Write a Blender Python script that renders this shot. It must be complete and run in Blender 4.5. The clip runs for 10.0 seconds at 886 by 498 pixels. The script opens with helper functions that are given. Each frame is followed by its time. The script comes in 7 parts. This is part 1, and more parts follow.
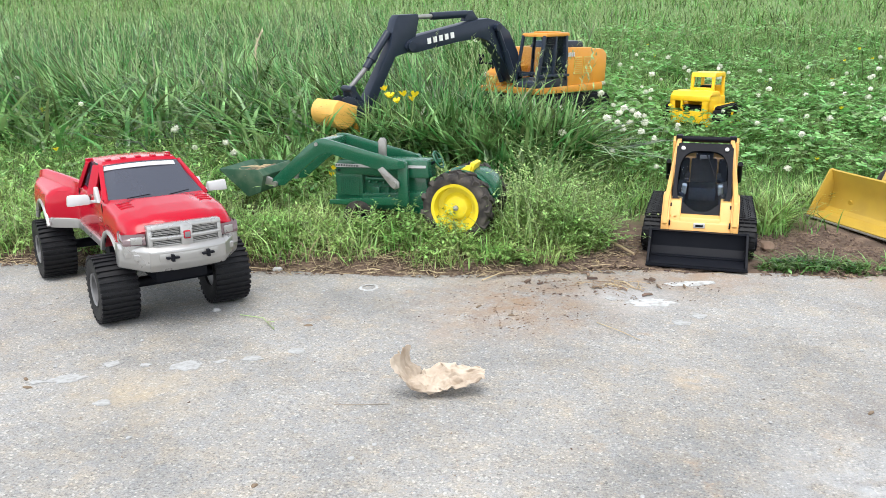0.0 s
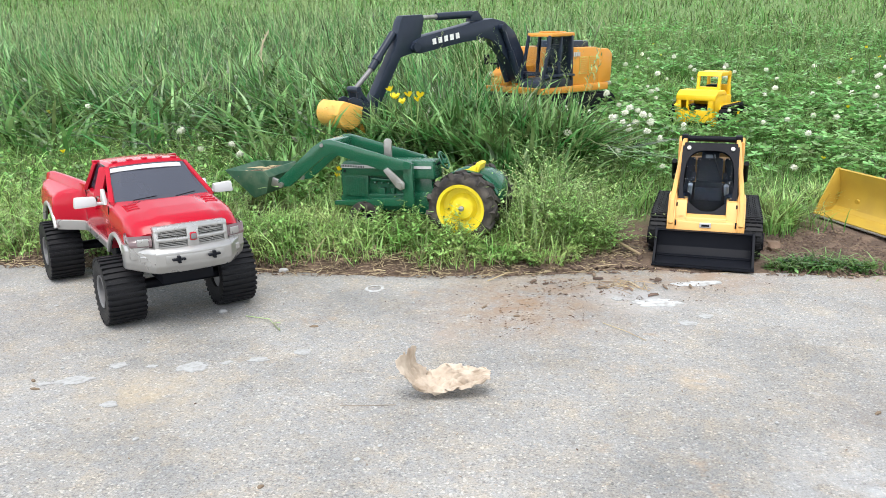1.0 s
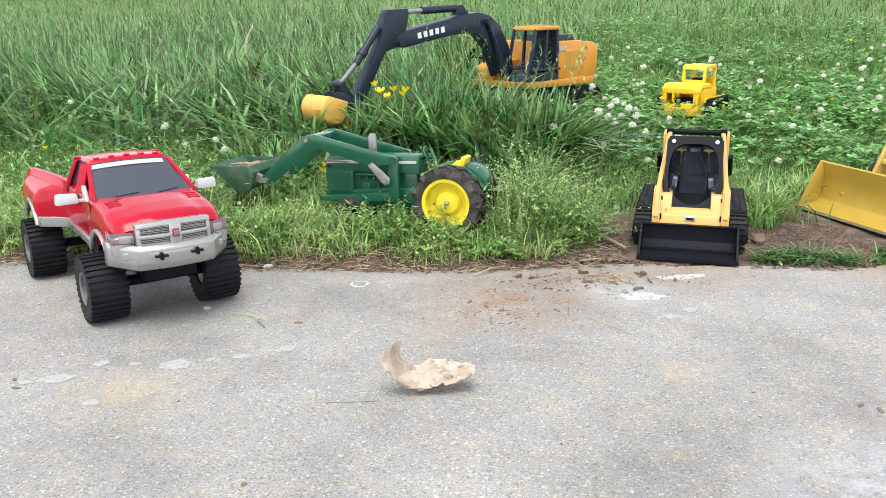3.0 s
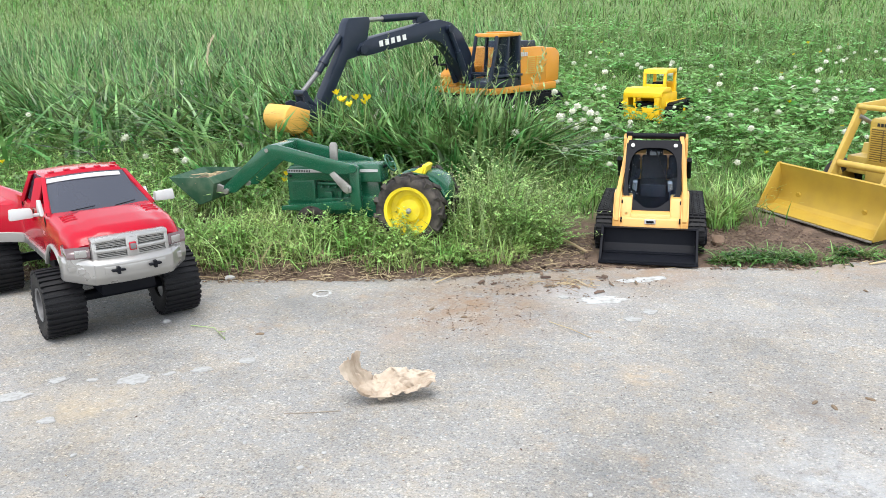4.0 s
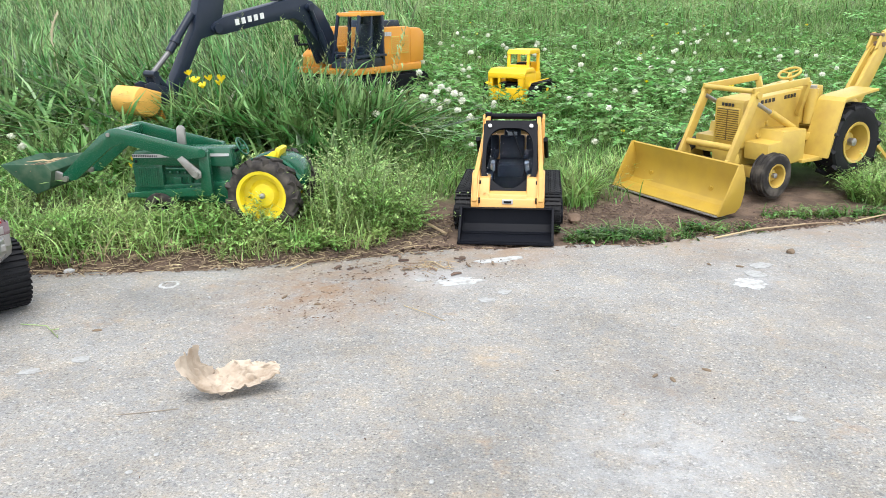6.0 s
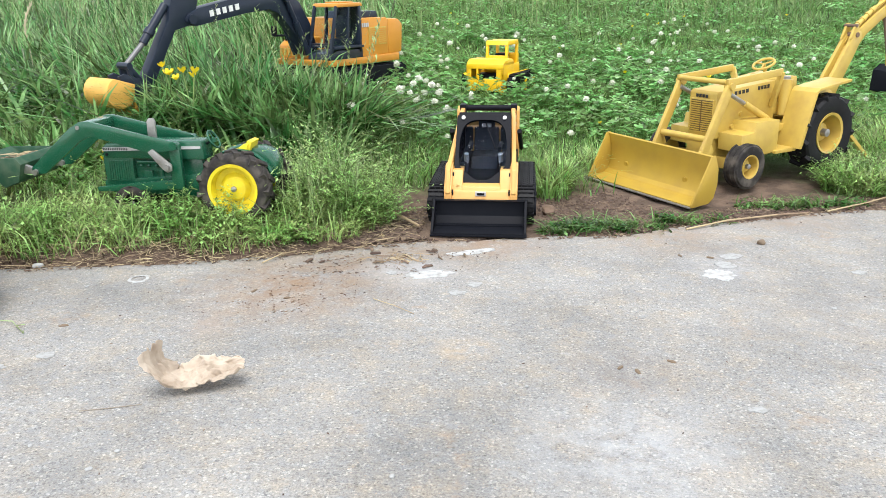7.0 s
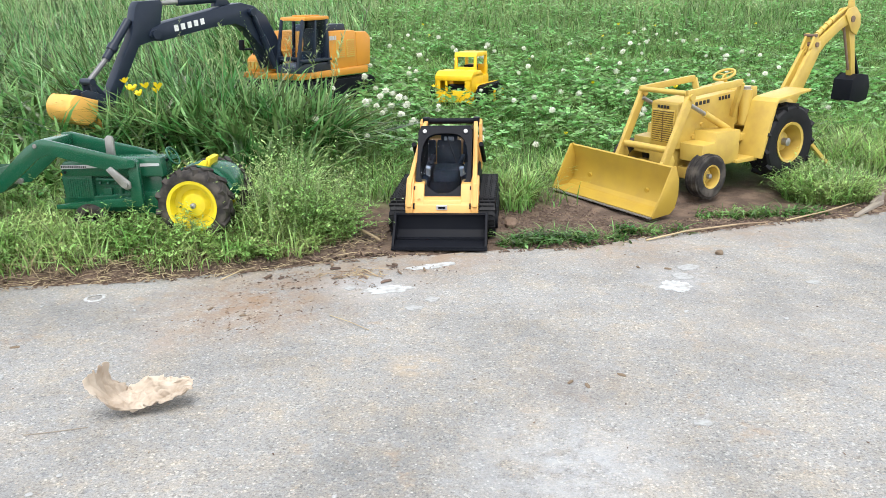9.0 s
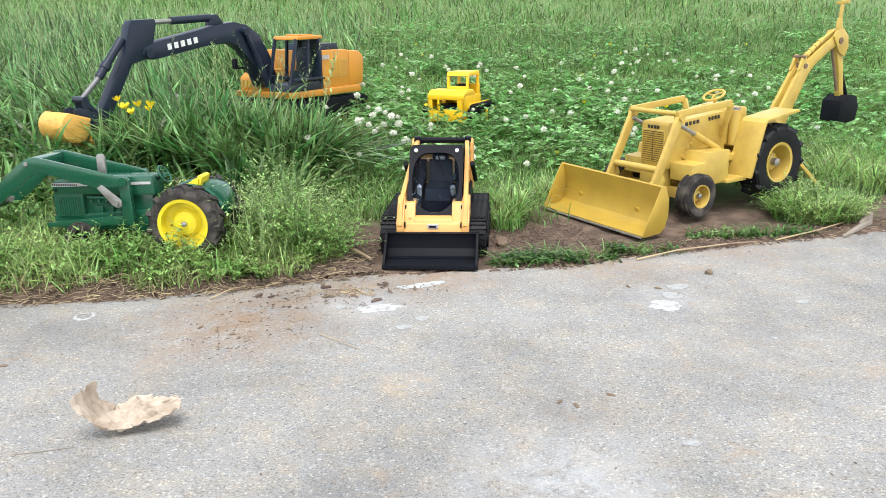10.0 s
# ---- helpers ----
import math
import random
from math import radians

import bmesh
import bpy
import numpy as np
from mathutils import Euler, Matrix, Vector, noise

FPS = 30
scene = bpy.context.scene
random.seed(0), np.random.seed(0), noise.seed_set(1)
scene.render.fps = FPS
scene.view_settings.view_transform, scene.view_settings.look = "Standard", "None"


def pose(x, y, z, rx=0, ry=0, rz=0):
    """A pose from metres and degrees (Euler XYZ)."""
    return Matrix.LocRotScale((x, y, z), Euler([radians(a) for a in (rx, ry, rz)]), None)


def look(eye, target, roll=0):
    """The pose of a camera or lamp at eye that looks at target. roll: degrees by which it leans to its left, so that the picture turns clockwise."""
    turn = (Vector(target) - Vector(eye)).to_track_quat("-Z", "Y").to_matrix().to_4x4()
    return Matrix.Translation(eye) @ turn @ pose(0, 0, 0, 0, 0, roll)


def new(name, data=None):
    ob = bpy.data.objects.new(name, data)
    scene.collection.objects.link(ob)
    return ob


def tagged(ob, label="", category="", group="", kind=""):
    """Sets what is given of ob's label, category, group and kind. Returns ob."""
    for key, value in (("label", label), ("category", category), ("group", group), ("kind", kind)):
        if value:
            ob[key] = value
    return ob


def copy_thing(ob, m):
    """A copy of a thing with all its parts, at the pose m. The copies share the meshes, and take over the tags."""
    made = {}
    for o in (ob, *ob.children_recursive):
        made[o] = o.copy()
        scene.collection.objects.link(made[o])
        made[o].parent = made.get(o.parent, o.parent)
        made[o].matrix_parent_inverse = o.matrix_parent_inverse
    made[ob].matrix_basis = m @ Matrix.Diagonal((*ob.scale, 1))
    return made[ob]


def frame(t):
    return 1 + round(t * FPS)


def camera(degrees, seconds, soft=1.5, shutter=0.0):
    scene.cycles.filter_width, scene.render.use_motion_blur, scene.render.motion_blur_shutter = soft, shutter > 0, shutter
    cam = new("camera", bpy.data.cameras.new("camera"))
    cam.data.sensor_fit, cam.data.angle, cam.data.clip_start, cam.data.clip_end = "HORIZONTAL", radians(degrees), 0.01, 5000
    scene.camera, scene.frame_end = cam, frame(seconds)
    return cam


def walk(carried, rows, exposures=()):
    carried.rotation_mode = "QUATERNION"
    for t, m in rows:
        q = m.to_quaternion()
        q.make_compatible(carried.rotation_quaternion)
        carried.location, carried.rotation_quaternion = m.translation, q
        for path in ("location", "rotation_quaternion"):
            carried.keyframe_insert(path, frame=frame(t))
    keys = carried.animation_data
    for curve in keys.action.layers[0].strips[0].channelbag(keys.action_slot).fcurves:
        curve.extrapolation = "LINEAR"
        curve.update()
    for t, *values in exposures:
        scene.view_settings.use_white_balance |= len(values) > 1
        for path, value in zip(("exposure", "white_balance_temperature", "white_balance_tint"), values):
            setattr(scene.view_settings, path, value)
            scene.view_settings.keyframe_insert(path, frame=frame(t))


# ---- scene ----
cam = camera(55.16, 10.0, soft=0.75)
PATH = [
    (0, (0.3314, -0.0638, 0.32), (-0.1964, 1.7926, -0.2047), -0.22),
    (0.5, (0.3318, -0.0645, 0.3206), (-0.2031, 1.7899, -0.2036), -0.37),
    (1, (0.3323, -0.0638, 0.3209), (-0.2097, 1.7886, -0.2037), -0.51),
    (1.5, (0.3329, -0.0641, 0.3214), (-0.2152, 1.7863, -0.2034), -0.57),
    (2, (0.3336, -0.0648, 0.3213), (-0.2174, 1.7848, -0.2033), -0.61),
    (3.5, (0.3399, -0.0584, 0.3212), (-0.1475, 1.8042, -0.2203), -0.95),
    (4, (0.3476, -0.058, 0.3225), (-0.1039, 1.8183, -0.2022), -1.27),
    (4.5, (0.3591, -0.0524, 0.3217), (-0.0198, 1.8317, -0.2319), -1.13),
    (5, (0.3699, -0.048, 0.3215), (0.0482, 1.8454, -0.237), -1.33),
    (5.5, (0.3752, -0.04, 0.3196), (0.1469, 1.8658, -0.2425), -0.71),
    (7, (0.3987, -0.0317, 0.3218), (0.2453, 1.8723, -0.271), -0.66),
    (7.5, (0.4132, -0.0306, 0.325), (0.2821, 1.8738, -0.2715), -0.43),
    (8, (0.4185, -0.0325, 0.3272), (0.2711, 1.8736, -0.2602), -0.54),
    (8.5, (0.4274, -0.031, 0.3301), (0.3031, 1.8773, -0.2555), -0.97),
    (9, (0.4294, -0.029, 0.3291), (0.3132, 1.883, -0.2458), -1.07),
    (9.5, (0.4303, -0.0291, 0.3302), (0.3354, 1.8904, -0.2233), -0.76),
    (10, (0.4331, -0.0304, 0.3314), (0.3322, 1.8939, -0.2041), -0.80),
]
walk(cam, [(t, look(e, g, r)) for t, e, g, r in PATH])
# ---------------------------------------------------------------- light
world = bpy.data.worlds.new("overcast_sky")
scene.world = world
world.use_nodes = True
wt = world.node_tree
sky = wt.nodes.new("ShaderNodeTexSky")
sky.sky_type, sky.sun_disc = "NISHITA", False
sky.sun_elevation, sky.sun_rotation = radians(62), radians(200)
soften = wt.nodes.new("ShaderNodeHueSaturation")
soften.inputs["Saturation"].default_value = 0.3
wt.links.new(sky.outputs[0], soften.inputs["Color"])
wt.links.new(soften.outputs[0], wt.nodes["Background"].inputs[0])
wt.nodes["Background"].inputs[1].default_value = 0.15
sun = bpy.data.lights.new("sun", "SUN")
sun.energy, sun.angle, sun.color = 1.4, radians(35), (1.0, 0.96, 0.9)
new("sun", sun).matrix_world = look((0.35, -0.6, 3.0), (0, 0.6, 0))
scene.view_settings.exposure = 1.28


# ---------------------------------------------------------------- materials
def material(name, colour, rough=0.5, metal=0.0, other=None, scale=60.0, amount=0.5, fine=900.0, bump=0.15, coat=0.0,
             island=0.0, through_light=0.0, height=0.0006, gloss=0.5):
    """A surface with colour variation at two scales, fine relief and roughness variation."""
    m = bpy.data.materials.new(name)
    m.use_nodes = True
    t = m.node_tree
    b = t.nodes["Principled BSDF"]
    geo = t.nodes.new("ShaderNodeTexCoord")
    big = t.nodes.new("ShaderNodeTexNoise")
    big.inputs["Scale"].default_value, big.inputs["Detail"].default_value = scale, 6.0
    small = t.nodes.new("ShaderNodeTexNoise")
    small.inputs["Scale"].default_value, small.inputs["Detail"].default_value = fine, 3.0
    for n in (big, small):
        t.links.new(geo.outputs["Object"], n.inputs["Vector"])
    ramp = t.nodes.new("ShaderNodeValToRGB")
    ramp.color_ramp.elements[0].position, ramp.color_ramp.elements[1].position = 0.42, 0.68
    other = other or tuple(c * 0.75 for c in colour)
    ramp.color_ramp.elements[0].color = (*colour, 1)
    ramp.color_ramp.elements[1].color = (*[a + (o - a) * amount for a, o in zip(colour, other)], 1)
    t.links.new(big.outputs["Fac"], ramp.inputs["Fac"])
    out = ramp.outputs["Color"]
    if island:
        g = t.nodes.new("ShaderNodeNewGeometry")
        hs = t.nodes.new("ShaderNodeHueSaturation")
        for sock, lo, hi in (("Value", 1 - island, 1 + island), ("Hue", 0.5 - island * 0.05, 0.5 + island * 0.035)):
            mr = t.nodes.new("ShaderNodeMapRange")
            mr.inputs["To Min"].default_value, mr.inputs["To Max"].default_value = lo, hi
            t.links.new(g.outputs["Random Per Island"], mr.inputs["Value"])
            t.links.new(mr.outputs[0], hs.inputs[sock])
        t.links.new(out, hs.inputs["Color"])
        out = hs.outputs["Color"]
    t.links.new(out, b.inputs["Base Color"])
    mr = t.nodes.new("ShaderNodeMapRange")
    mr.inputs["To Min"].default_value, mr.inputs["To Max"].default_value = max(rough - 0.08, 0.02), min(rough + 0.12, 1.0)
    t.links.new(small.outputs["Fac"], mr.inputs["Value"])
    t.links.new(mr.outputs[0], b.inputs["Roughness"])
    b.inputs["Metallic"].default_value = metal
    b.inputs["Coat Weight"].default_value = coat
    b.inputs["Specular IOR Level"].default_value = gloss
    if bump:
        bp = t.nodes.new("ShaderNodeBump")
        bp.inputs["Strength"].default_value, bp.inputs["Distance"].default_value = bump, height
        t.links.new(small.outputs["Fac"], bp.inputs["Height"])
        t.links.new(bp.outputs[0], b.inputs["Normal"])
    if through_light:
        tr = t.nodes.new("ShaderNodeBsdfTranslucent")
        mx = t.nodes.new("ShaderNodeMixShader")
        mx.inputs[0].default_value = through_light
        t.links.new(out, tr.inputs["Color"])
        t.links.new(b.outputs[0], mx.inputs[1])
        t.links.new(tr.outputs[0], mx.inputs[2])
        t.links.new(mx.outputs[0], t.nodes["Material Output"].inputs["Surface"])
    return m


def glass_material(name, tint, rough=0.05, ior=1.15):
    m = bpy.data.materials.new(name)
    m.use_nodes = True
    b = m.node_tree.nodes["Principled BSDF"]
    b.inputs["Base Color"].default_value = (*tint, 1)
    b.inputs["Transmission Weight"].default_value = 1.0
    b.inputs["Roughness"].default_value = rough
    b.inputs["IOR"].default_value = ior
    return m


RED = material("glossy_red_plastic", (0.37, 0.003, 0.017), 0.17, other=(0.33, 0.005, 0.018), scale=30, fine=40, coat=0.1, bump=0.0, gloss=0.26)
RIM_GREY = material("grey_rim_paint", (0.16, 0.16, 0.165), 0.4, metal=0.3, other=(0.1, 0.1, 0.1), scale=60)
SILVER = material("silver_paint", (0.40, 0.398, 0.39), 0.27, metal=0.65, other=(0.36, 0.355, 0.345), scale=40, fine=40, bump=0.0)
PALE = material("white_plastic", (0.47, 0.475, 0.48), 0.3, other=(0.38, 0.38, 0.37), scale=50, bump=0.05)
BLACK = material("black_plastic", (0.006, 0.007, 0.0105), 0.5, other=(0.010, 0.011, 0.014), scale=40, bump=0.06, gloss=0.1)
RUBBER = material("black_rubber", (0.008, 0.0085, 0.0105), 0.55, other=(0.017, 0.0165, 0.017), scale=70, bump=0.2, gloss=0.22)
DUSTY_RUBBER = material("dusty_rubber", (0.028, 0.026, 0.025), 0.75, other=(0.13, 0.115, 0.098), scale=55, amount=0.75, bump=0.35, gloss=0.18)
# smoked glass; its blue-grey base also carries part of the sky's reflection
DARK_GLASS = material("smoked_window_sky_tone", (0.030, 0.034, 0.050), 0.06, other=(0.036, 0.040, 0.056), scale=25, bump=0.0, gloss=1.0)
LAMP_GLASS = material("clear_lamp_lens", (0.13, 0.085, 0.09), 0.1, other=(0.08, 0.045, 0.05), scale=120, bump=0.0, coat=0.6)
TINTED = glass_material("smoky_clear_window", (0.62, 0.71, 0.82), 0.03, 1.06)
CLEAR = glass_material("clear_plastic_window", (0.82, 0.87, 0.9))
GREEN = material("green_enamel", (0.008, 0.088, 0.045), 0.24, other=(0.02, 0.078, 0.042), scale=45, bump=0.04, coat=0.25)
GREEN_WORN = material("scuffed_green_metal", (0.014, 0.07, 0.036), 0.6, other=(0.16, 0.18, 0.12), scale=70, amount=0.3, bump=0.2)
RIM_YELLOW = material("yellow_rim_paint", (0.78, 0.62, 0.02), 0.42, other=(0.6, 0.45, 0.03), scale=60, bump=0.06)
STEEL = material("dull_steel", (0.36, 0.36, 0.34), 0.45, metal=0.7, other=(0.22, 0.2, 0.18), scale=80, bump=0.15)
SLATE = material("dark_slate_plastic", (0.013, 0.020, 0.036), 0.34, other=(0.023, 0.031, 0.047), scale=40, bump=0.08, gloss=0.3)
AMBER = material("amber_yellow_plastic", (0.57, 0.245, 0.026), 0.40, other=(0.52, 0.22, 0.026), scale=35, bump=0.05)
BUCKET_YELLOW = material("light_orange_plastic", (0.76, 0.42, 0.09), 0.45, other=(0.62, 0.34, 0.08), scale=60, bump=0.08)
LIGHT_AMBER = material("pale_yellow_plastic", (0.67, 0.365, 0.105), 0.42, other=(0.58, 0.31, 0.09), scale=40, bump=0.05)
BRIGHT = material("bright_yellow_plastic", (0.86, 0.52, 0.01), 0.4, other=(0.72, 0.42, 0.02), scale=40, bump=0.05)
FADED = material("faded_yellow_enamel", (0.53, 0.375, 0.078), 0.38, other=(0.40, 0.265, 0.066), scale=38, amount=0.6, bump=0.1)
SCRATCHED = material("scratched_yellow_steel", (0.46, 0.31, 0.045), 0.40, metal=0.15, other=(0.36, 0.235, 0.05), scale=34, amount=0.45, bump=0.1)
WHITE_MARK = material("white_lettering_paint", (0.75, 0.75, 0.73), 0.5, other=(0.6, 0.6, 0.58), scale=200)
BLACK_MARK = material("black_lettering_paint", (0.02, 0.02, 0.02), 0.5, scale=200)
GREYSEAT = material("grey_seat_plastic", (0.018, 0.024, 0.036), 0.5, other=(0.03, 0.036, 0.046), scale=60, bump=0.15, gloss=0.18)
# random blade tones, spread wide so pale and dark blades imitate highlights and gaps
GRASS = material("grass_blade", (0.088, 0.20, 0.044), 0.32, other=(0.245, 0.365, 0.135), scale=12, island=0.75, amount=1.0, through_light=0.45, bump=0.0)
LONG_GRASS = material("long_grass_blade", (0.058, 0.158, 0.038), 0.20, other=(0.30, 0.46, 0.18), scale=14, island=0.75, amount=1.0, through_light=0.45, bump=0.0)
LEAF = material("weed_leaf", (0.23, 0.40, 0.11), 0.32, other=(0.49, 0.60, 0.25), scale=14, island=0.75, amount=0.8, through_light=0.42, bump=0.0)
CLOVER = material("clover_leaf", (0.155, 0.35, 0.10), 0.34, other=(0.32, 0.51, 0.21), scale=12, island=0.65, amount=0.9, through_light=0.4, bump=0.0)
STEM = material("green_stem", (0.12, 0.22, 0.05), 0.6, other=(0.2, 0.24, 0.09), scale=8, island=0.3, bump=0.0)
SEED = material("grass_seed_head", (0.24, 0.33, 0.13), 0.7, other=(0.32, 0.36, 0.18), scale=8, island=0.35, through_light=0.2, bump=0.0)
DRY_GRASS = material("pale_dry_grass", (0.37, 0.295, 0.185), 0.8, other=(0.17, 0.12, 0.075), scale=9, island=0.5, bump=0.0)
PALE_SEED = material("pale_weed_seed", (0.29, 0.40, 0.17), 0.7, other=(0.42, 0.48, 0.28), scale=9, island=0.4, through_light=0.2, bump=0.0)
STRAW = material("dry_straw", (0.34, 0.26, 0.16), 0.75, other=(0.18, 0.12, 0.07), scale=9, island=0.5, bump=0.0)
BARK = material("brown_bark_litter", (0.105, 0.072, 0.052), 0.85, other=(0.25, 0.18, 0.135), scale=20, island=0.5, bump=0.2)
PALE_STALK = material("pale_dry_stalk", (0.56, 0.48, 0.33), 0.8, other=(0.42, 0.34, 0.22), scale=60, bump=0.0)
CRUMB = material("reddish_earth_crumb", (0.19, 0.125, 0.085), 0.9, other=(0.11, 0.075, 0.055), scale=20, island=0.4, bump=0.2)
PETAL = material("white_clover_petal", (0.8, 0.81, 0.72), 0.6, other=(0.55, 0.6, 0.4), scale=150, through_light=0.2, bump=0.0)
BUTTER = material("yellow_petal", (0.85, 0.68, 0.02), 0.5, other=(0.8, 0.55, 0.02), scale=150, through_light=0.2, bump=0.0)
HUSK = material("dry_papery_leaf", (0.64, 0.55, 0.45), 0.75, other=(0.36, 0.27, 0.19), scale=60, amount=0.8, fine=500, through_light=0.25, bump=0.6)
WOOD = material("weathered_wood", (0.27, 0.235, 0.195), 0.75, other=(0.19, 0.155, 0.12), scale=60, bump=0.4)
STONE = material("brown_stone", (0.17, 0.115, 0.08), 0.85, other=(0.1, 0.07, 0.05), scale=70, bump=0.6)
PAINT = material("worn_white_paint", (0.47, 0.49, 0.495), 0.7, other=(0.28, 0.275, 0.26), scale=110, amount=0.95, fine=700, bump=0.5)
CHALK = material("faint_chalky_paint", (0.36, 0.37, 0.37), 0.8, other=(0.27, 0.268, 0.258), scale=210, amount=0.95, fine=700, bump=0.5)


def asphalt_material():
    """Old pavement: pale and dark aggregate in a grey binder, broad stains and rusty patches."""
    m = bpy.data.materials.new("old_pavement")
    m.use_nodes = True
    t = m.node_tree
    b = t.nodes["Principled BSDF"]
    co = t.nodes.new("ShaderNodeTexCoord")

    def noise_at(scale, detail=5.0, rough=0.6):
        n = t.nodes.new("ShaderNodeTexNoise")
        n.inputs["Scale"].default_value, n.inputs["Detail"].default_value, n.inputs["Roughness"].default_value = scale, detail, rough
        t.links.new(co.outputs["Object"], n.inputs["Vector"])
        return n.outputs["Fac"]

    def ramp(src, stops):
        r = t.nodes.new("ShaderNodeValToRGB")
        e = r.color_ramp.elements
        e[0].position, e[1].position = stops[0][0], stops[-1][0]
        e[0].color, e[1].color = (*stops[0][1], 1), (*stops[-1][1], 1)
        for p, c in stops[1:-1]:
            e.new(p).color = (*c, 1)
        t.links.new(src, r.inputs[0])
        return r.outputs[0]

    def mix(fac, a, c, blend="MIX"):
        n = t.nodes.new("ShaderNodeMix")
        n.data_type, n.blend_type = "RGBA", blend
        if isinstance(fac, float):
            n.inputs[0].default_value = fac
        else:
            t.links.new(fac, n.inputs[0])
        for s, v in ((n.inputs[6], a), (n.inputs[7], c)):
            if isinstance(v, tuple):
                s.default_value = (*v, 1)
            else:
                t.links.new(v, s)
        return n.outputs[2]

    base = ramp(noise_at(7.0, 8.0, 0.65), [(0.3, (0.212, 0.214, 0.212)), (0.5, (0.277, 0.278, 0.273)), (0.72, (0.333, 0.331, 0.320))])
    grain = ramp(noise_at(520.0, 3.0, 0.8), [(0.34, (0.42, 0.42, 0.43)), (0.47, (0.92, 0.92, 0.92)), (0.58, (1.03, 1.03, 1.02)), (0.68, (1.5, 1.48, 1.44))])
    col = mix(0.9, base, grain, "MULTIPLY")
    bits = t.nodes.new("ShaderNodeTexVoronoi")
    bits.inputs["Scale"].default_value = 450.0
    t.links.new(co.outputs["Object"], bits.inputs["Vector"])
    part_of = t.nodes.new("ShaderNodeSeparateColor")
    t.links.new(bits.outputs["Color"], part_of.inputs[0])
    shade = ramp(part_of.outputs[0], [(0.0, (0.6, 0.6, 0.61)), (0.12, (0.93, 0.93, 0.93)), (0.86, (1.03, 1.03, 1.02)), (0.92, (1.2, 1.19, 1.17)), (1.0, (1.55, 1.53, 1.49))])
    col = mix(0.85, col, shade, "MULTIPLY")
    tint = ramp(noise_at(120.0, 5.0, 0.75), [(0.36, (0.92, 0.97, 1.06)), (0.5, (1.0, 1.0, 1.0)), (0.66, (1.08, 1.01, 0.92))])
    col = mix(0.6, col, tint, "MULTIPLY")
    cells = t.nodes.new("ShaderNodeTexVoronoi")
    cells.inputs["Scale"].default_value = 380.0
    t.links.new(co.outputs["Object"], cells.inputs["Vector"])
    sep = t.nodes.new("ShaderNodeSeparateColor")
    t.links.new(cells.outputs["Color"], sep.inputs[0])
    pick = ramp(sep.outputs[0], [(0.80, (0, 0, 0)), (0.9, (0.8, 0.8, 0.8))])
    near = ramp(cells.outputs["Distance"], [(0.25, (1, 1, 1)), (0.42, (0, 0, 0))])
    stone = mix(1.0, pick, near, "MULTIPLY")
    tone = ramp(sep.outputs[1], [(0.0, (0.16, 0.15, 0.14)), (0.35, (0.36, 0.3, 0.25)), (0.7, (0.42, 0.4, 0.38)), (1.0, (0.56, 0.55, 0.53))])
    col = mix(stone, col, tone)
    broad = ramp(noise_at(2.6, 6.0, 0.7), [(0.36, (0.8, 0.79, 0.77)), (0.5, (1.0, 0.99, 0.97)), (0.66, (1.16, 1.17, 1.18))])
    col = mix(0.6, col, broad, "MULTIPLY")
    warm = ramp(noise_at(21.0, 7.0, 0.75), [(0.46, (1.0, 1.0, 1.0)), (0.66, (1.14, 1.02, 0.86))])
    col = mix(0.8, col, warm, "MULTIPLY")
    rust = ramp(noise_at(9.0, 7.0, 0.75), [(0.60, (0, 0, 0)), (0.74, (0.6, 0.6, 0.6))])
    col = mix(rust, col, (0.36, 0.235, 0.13))
    pale = ramp(noise_at(14.0, 8.0, 0.8), [(0.62, (0, 0, 0)), (0.76, (0.55, 0.55, 0.55))])
    col = mix(pale, col, (0.46, 0.46, 0.46))
    # trodden-in earth where the loader has crossed the edge, and a rusty drip
    for (sx, sy), reach, tone2, most in (((0.16, 0.86), 0.15, (0.235, 0.155, 0.095), 1.0), ((0.27, 1.0), 0.16, (0.25, 0.18, 0.12), 0.8), ((0.60, 1.09), 0.13, (0.29, 0.21, 0.145), 0.8), ((0.38, 1.04), 0.10, (0.26, 0.185, 0.13), 1.0), ((0.80, 1.17), 0.10, (0.28, 0.21, 0.155), 0.8),
                                         ((-0.12, 0.53), 0.08, (0.42, 0.33, 0.2), 0.5), ((0.36, 0.69), 0.035, (0.5, 0.36, 0.2), 0.6), ((0.50, 0.66), 0.07, (0.13, 0.11, 0.1), 0.55), ((0.285, 0.915), 0.075, (0.40, 0.42, 0.44), 0.85), ((0.49, 0.52), 0.11, (0.42, 0.435, 0.45), 0.7), ((0.655, 0.94), 0.075, (0.37, 0.38, 0.39), 0.7), ((0.72, 0.80), 0.16, (0.19, 0.18, 0.17), 0.5), ((0.10, 0.74), 0.05, (0.33, 0.25, 0.19), 0.5)):
        far = t.nodes.new("ShaderNodeVectorMath")
        far.operation = "DISTANCE"
        far.inputs[1].default_value = (sx, sy, 0)
        t.links.new(co.outputs["Object"], far.inputs[0])
        mr = t.nodes.new("ShaderNodeMapRange")
        mr.inputs["From Min"].default_value, mr.inputs["From Max"].default_value = 0.0, reach
        mr.inputs["To Min"].default_value, mr.inputs["To Max"].default_value = most, 0.0
        t.links.new(far.outputs["Value"], mr.inputs["Value"])
        patch = ramp(noise_at(34.0, 8.0, 0.75), [(0.38, (0, 0, 0)), (0.58, (1, 1, 1))])
        mul = t.nodes.new("ShaderNodeMath")
        mul.operation = "MULTIPLY"
        t.links.new(mr.outputs[0], mul.inputs[0])
        t.links.new(patch, mul.inputs[1])
